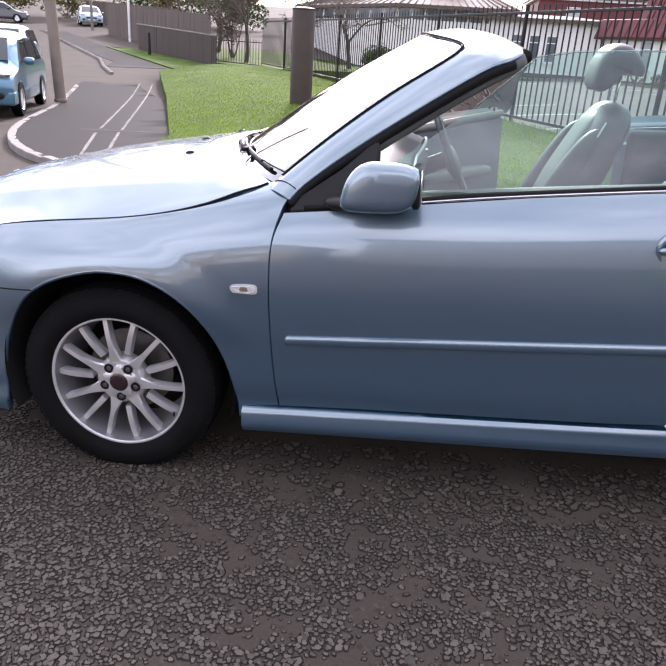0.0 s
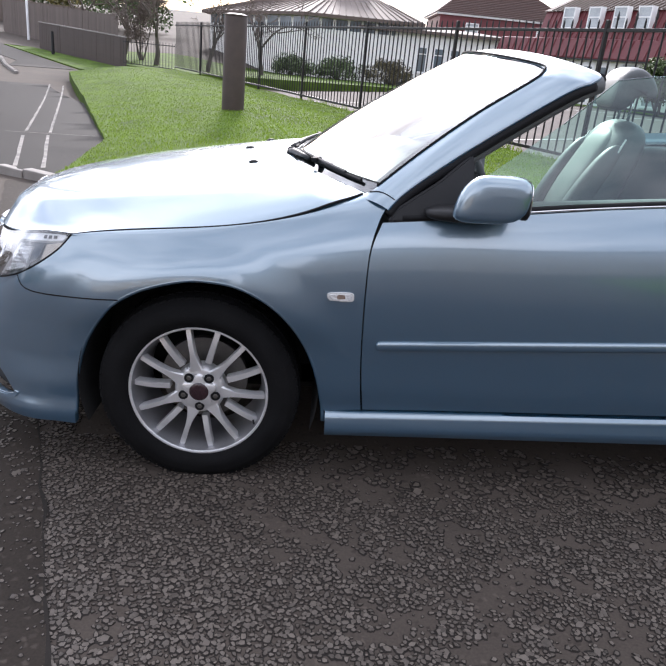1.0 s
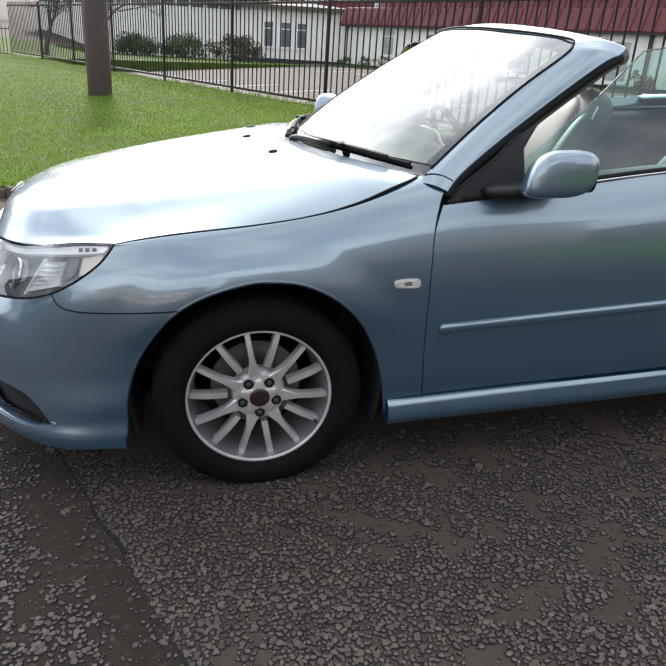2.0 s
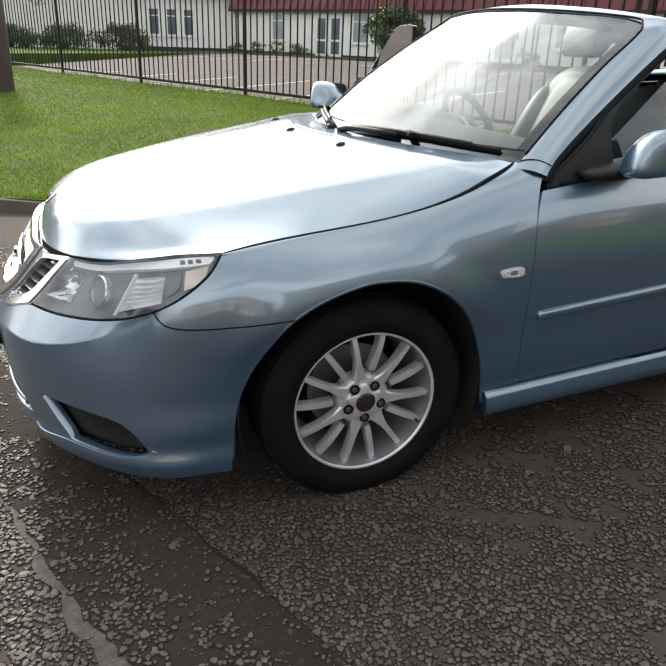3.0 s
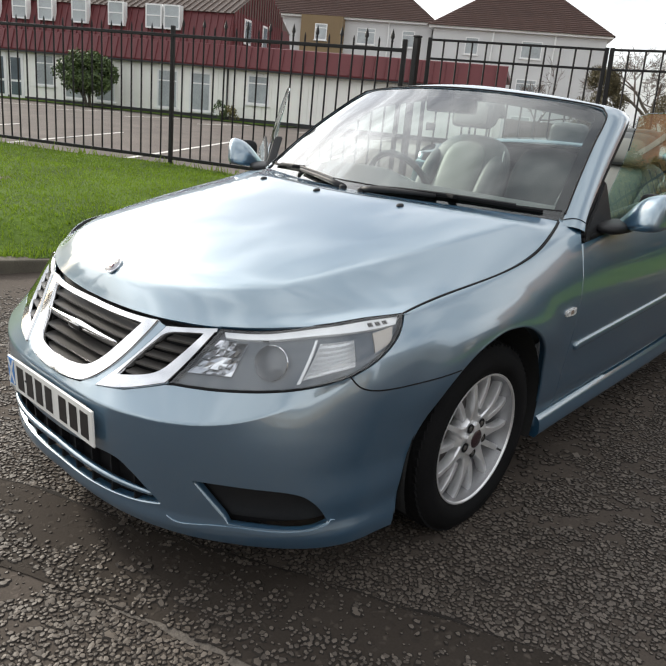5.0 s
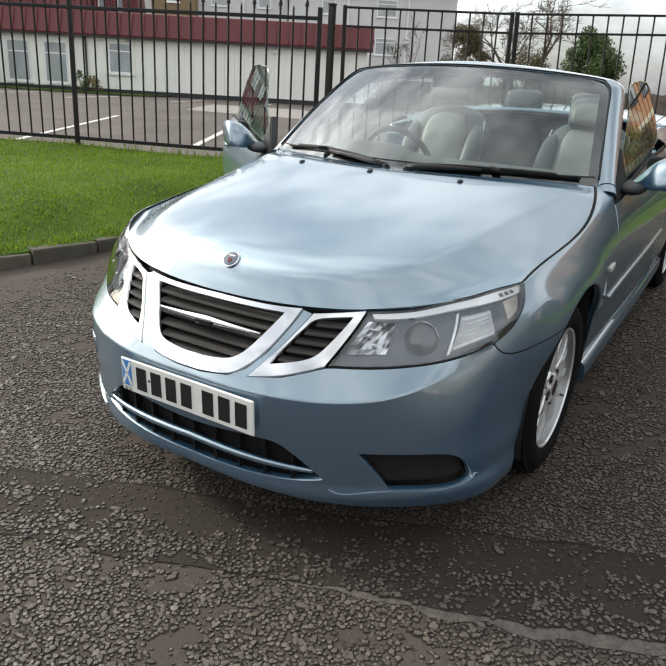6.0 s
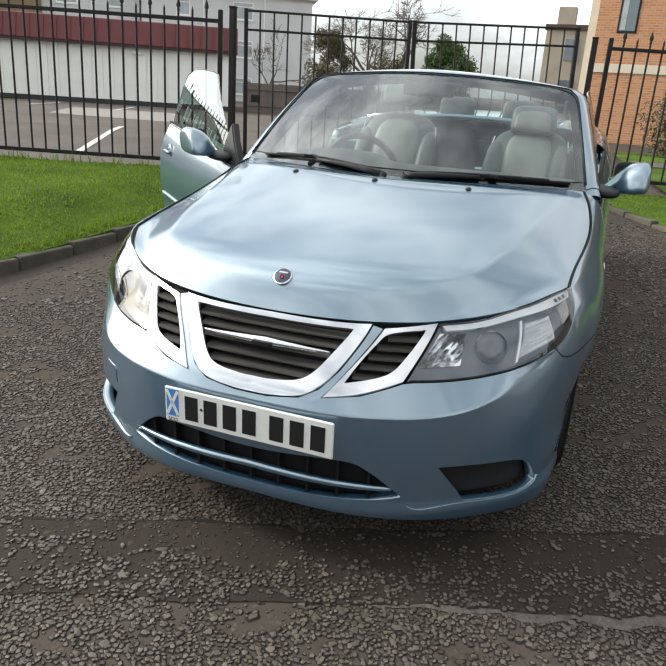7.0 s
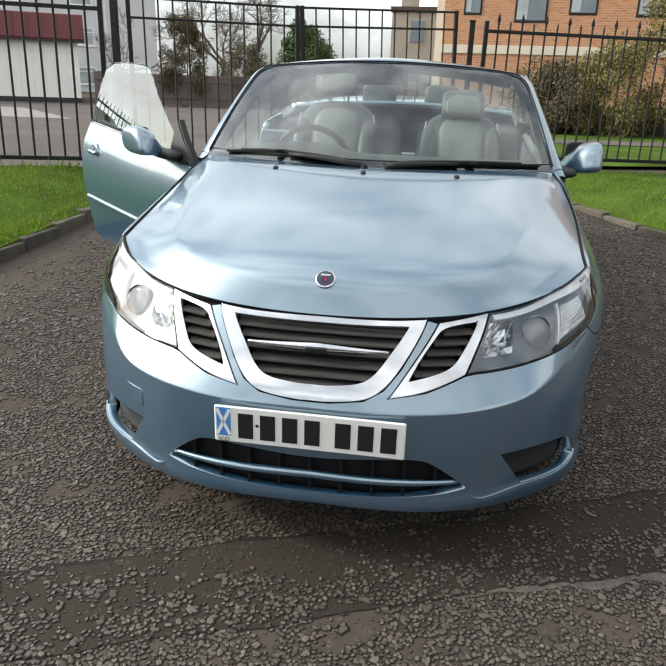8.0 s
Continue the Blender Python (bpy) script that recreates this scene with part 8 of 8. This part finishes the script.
for k, (u, h) in enumerate(((11.0, .8), (10.6, .6), (24.0, .6), (25.5, .7), (27.0, .6), (23.6, .4), (28.6, .55))):
    p = C_ + D_ * u + N_out * .9
    bush("shrub", "low straggling plant under the wall", p[0], p[1], .34, .5, .4, h, M_LEAFY if k % 2 else M_LEAF, 420, .05, 20 + k, .08)
for k, (x, y, w, h) in enumerate(((0.6, 39.2, 1.7, 1.3), (3.4, 38.8, 1.6, 1.5), (-2.0, 39.5, 1.4, 1.2))):
    bush("shrub", "rounded garden shrub before the hall", x, y, .4, w, 1.1, h * .72, M_OLIVE if k == 1 else M_LEAF, 4500, .06, 40 + k, .05, "shrub", 50)
# hedge of shrubs and the yellowing climber by the brick block
for k in range(8):
    y = -2.7 - 1.35 * k
    bush("shrub", "tall brown and green shrub behind the railings", 15.4 + .25 * k + .4 * math.sin(5 * k), y, .3, 1.3, 1.1, (1.5, 2.0, 3.4, 3.9, 3.2, 3.6, 2.8, 3.0)[k], (M_OLIVE, M_LEAFY, M_LEAFY, M_LEAF)[k % 4], 17000, .034, 60 + k, .1, "shrub", 60)
bush("tree", "tall yellowing leafy tree behind the railings", 16.2, -7.4, .3, 1.7, 1.6, 5.2, M_LEAFY, 26000, .045, 71, .8, "tree", 70)
bush("tree", "tall yellowing leafy tree behind the railings", 15.6, -10.0, .3, 1.9, 1.7, 4.6, M_LEAF, 24000, .045, 72, .6, "tree", 70)
for k, (x, y) in enumerate(((-21, -9), (-21.3, -5), (-21, 0), (-21, 5))):
    bush("hedge", "dense green garden hedge across the street", x, y, float(road_z(x, y)), 2.3, 1.4, 2.0, M_LEAF, 3000, .13, 130 + k, .1, "hedge", 40)
# street trees
for k, (x, y, h) in enumerate(((-7.8, 31.5, 5.2), (-5.2, 30.0, 4.6), (-10.5, 36.0, 6.0), (-3.0, 33.0, 5.5), (-13.5, 40.0, 6.0))):
    bare_tree("tree", "bare garden tree behind the street fence", x, y, float(road_z(x, y)), h, 80 + k, .5, 5, trunk_r=.12)
bush("tree", "tall hazy brown bushy tree behind the fence", -8.9, 33.0, .5, 1.15, 1.1, 5.6, M_TWIG, 15000, .045, 90, .4, "tree", 70)
for k, (x, y, w, h) in enumerate(((-36, 70, 5, 8), (-30, 78, 6, 9), (-44, 72, 6, 9), (-52, 66, 7, 9), (-24, 74, 5, 8), (-18, 66, 5, 7))):
    bush("tree", "dark leafy tree at the top of the street", x, y, float(road_z(x, y)) - .2, w, w, h, M_LEAF if k % 2 else M_LEAFY, 9000, .17, 100 + k, 1.0, "tree")

# ---------------------------------------------------------------- street furniture
def pole(x, y, h, r, label, material, name="street_pole", lean=0.0, lamp=False):
    z = float(road_z(x, y))
    root = thing(name, label, "pole", Matrix.LocRotScale((x, y, z), Euler((0, lean, 0)), None))
    part("shaft", tube([(0, 0, -.2), (0, 0, h * .5), (0, 0, h)], [r, r * .92, r * .8], 14), material, root, smooth=True, angle=50)
    part("collar", lathe([(r * 1.0, .10), (r * 1.16, .11), (r * 1.16, .16), (r * .98, .17)], 14, "z"), material, root)
    if lamp:
        part("arm", tube([(0, 0, h - .05), (.3, 0, h + .15), (.9, 0, h + .22)], .03, 8), material, root)
        part("lantern", shaped((1.1, 0, h + .2), (.28, .11, .07), (3, 3), 16, 8), M_STITCH, root, smooth=True)
    return root


pole(-7.38, 12.94, 7.0, .125, "thick brown wooden pole at the kerb", M_POLEWOOD, "utility_pole", -.03)
pole(-17.0, 40.0, 6.5, .07, "pale metal lamp post up the street", M_UPVC, "street_lamp", lamp=True)
pole(-24.0, 50.0, 7.5, .10, "grey lamp post up the street", M_POLE, "street_lamp", lamp=True)
pole(-12.3, 31.0, 1.0, .07, "short dark bollard on the verge", M_TRIM, "bollard")


# ---------------------------------------------------------------- parked cars
def hatch(x, y, yaw, paint, lower, label, sc=1.0):
    z = float(road_z(x, y))
    root = thing("parked_car", label, "car", Matrix.LocRotScale((x, y, z), Euler((0, 0, radians(yaw))), (sc, sc, sc)), "parked cars")
    prof = [(-2.0, .30), (-2.03, .62), (-1.85, .80), (-1.25, .95), (-.55, 1.40), (.30, 1.53), (1.25, 1.48), (1.78, 1.05), (1.95, .95), (2.0, .40), (1.9, .28)]
    ring = catmull(prof, 4)
    bm = bmesh.new()
    R = []
    for wy in np.linspace(-1, 1, 13):
        e = 1 - .10 * abs(wy) ** 5
        R.append([bm.verts.new((px * (1 - .03 * abs(wy) ** 4), wy * .86 * (1 - .17 * max(0, (pz - .92) / .6)), .30 + (pz - .30) * e)) for px, pz in ring])
    n = len(ring)
    for a, b in zip(R, R[1:]):
        for i in range(n):
            bm.faces.new((a[i], a[(i + 1) % n], b[(i + 1) % n], b[i]))
    bm.faces.new(R[0])
    bm.faces.new(R[-1][::-1])
    bmesh.ops.recalc_face_normals(bm, faces=bm.faces)
    part("body", bm, paint, root, smooth=True, angle=50)
    part("lower_body", box(-1.99, -.865, .24, 1.96, .865, .50, .05, 3), lower, root, smooth=True, angle=50)
    for k in (1, -1):
        for x0, x1, xa, xb in ((-.95, -.02, -.42, -.02), (.06, .95, .06, .95), (1.03, 1.5, 1.03, 1.25)):
            bm = bmesh.new()
            yy = lambda zz: k * (.862 * (1 - .17 * max(0, (zz - .92) / .6)) * 1.006)
            q = [(x0, .98), (x1, .98), (xb, 1.38), (xa, 1.38)]
            v = [bm.verts.new((a, yy(b), b)) for a, b in q] + [bm.verts.new((a, yy(b) - k * .03, b)) for a, b in q]
            for f in ((0, 1, 2, 3), (7, 6, 5, 4), (0, 4, 5, 1), (1, 5, 6, 2), (2, 6, 7, 3), (3, 7, 4, 0)):
                bm.faces.new([v[i] for i in f])
            bmesh.ops.recalc_face_normals(bm, faces=bm.faces)
            part("side_window", bm, M_CARGLASS, root)
        for wx in (-1.27, 1.27):
            w = part("wheel", lathe([(.20, -.09), (.31, -.09), (.325, -.06), (.325, .06), (.31, .09), (.20, .09)], 28), M_TYRE, root, smooth=True, angle=40)
            part("rim", lathe([(0, -.07), (.05, -.085), (.19, -.07), (.205, -.092)], 20), M_RIM, w, smooth=True, angle=40)
            w.matrix_local = Matrix.LocRotScale((wx, k * .79, .325), Euler((0, 0, 0 if k < 0 else math.pi)), None)
        part("mirror", shaped((-.72, k * .97, 1.0), (.08, .10, .07), (3, 3), 14, 8), paint, root, smooth=True)
        part("headlamp", shaped((-1.86, k * .62, .78), (.12, .20, .09), (2.5, 2.5), 16, 8), M_HEADLIN, root, smooth=True)
        part("fog_lamp", shaped((-2.0, k * .60, .42), (.04, .10, .06), (2.5, 2.5), 14, 8), M_TRIM, root, smooth=True)
    bm = bmesh.new()
    q = [(-1.16, -.66, .99), (-1.16, .66, .99), (-.58, .58, 1.385), (-.58, -.58, 1.385)]
    v = [bm.verts.new((a - .012, b, c + .02)) for a, b, c in q] + [bm.verts.new((a + .05, b, c - .03)) for a, b, c in q]
    for f in ((0, 1, 2, 3), (7, 6, 5, 4), (0, 4, 5, 1), (1, 5, 6, 2), (2, 6, 7, 3), (3, 7, 4, 0)):
        bm.faces.new([v[i] for i in f])
    bmesh.ops.recalc_face_normals(bm, faces=bm.faces)
    part("windscreen", bm, M_CARGLASS, root)
    part("grille", box(-2.06, -.40, .50, -1.99, .40, .62, .02, 2), M_TRIM, root)
    part("number_plate", box(-2.075, -.26, .38, -2.05, .26, .49), M_PLATE, root, "plain white plate")
    return root


hatch(-8.25, 11.6, 110, M_BLUECAR, M_BLUECAR, "mid-blue hatchback parked at the kerb")
hatch(-12.6, 19.5, 112, M_SILVERCAR, M_SILVERCAR, "silver hatchback parked up the street")
hatch(-27.5, 57, 120, M_SILVERCAR, M_SILVERCAR, "silver car parked far up the street")
hatch(-33.5, 54, 205, M_DARKCAR, M_DARKCAR, "black car parked far up the street")

# kerb stones last
kerb_run("kerb", KERB[:iJ + 1], "weathered concrete kerb stones round the grass")
kerb_run("kerb", KERB[iJ:], "pale concrete kerb stones round the pavement", M_STRIP)
kerb_run("kerb", KERB_R, "weathered concrete kerb stones beside the lawn", rise=0.045)
kerb_run("kerb", [(-10.2, 22.0), (-11.6, 24.4), (-13.0, 27.2), (-17.8, 34.2), (-25, 45)], "concrete kerb stones up the street", M_STRIP)
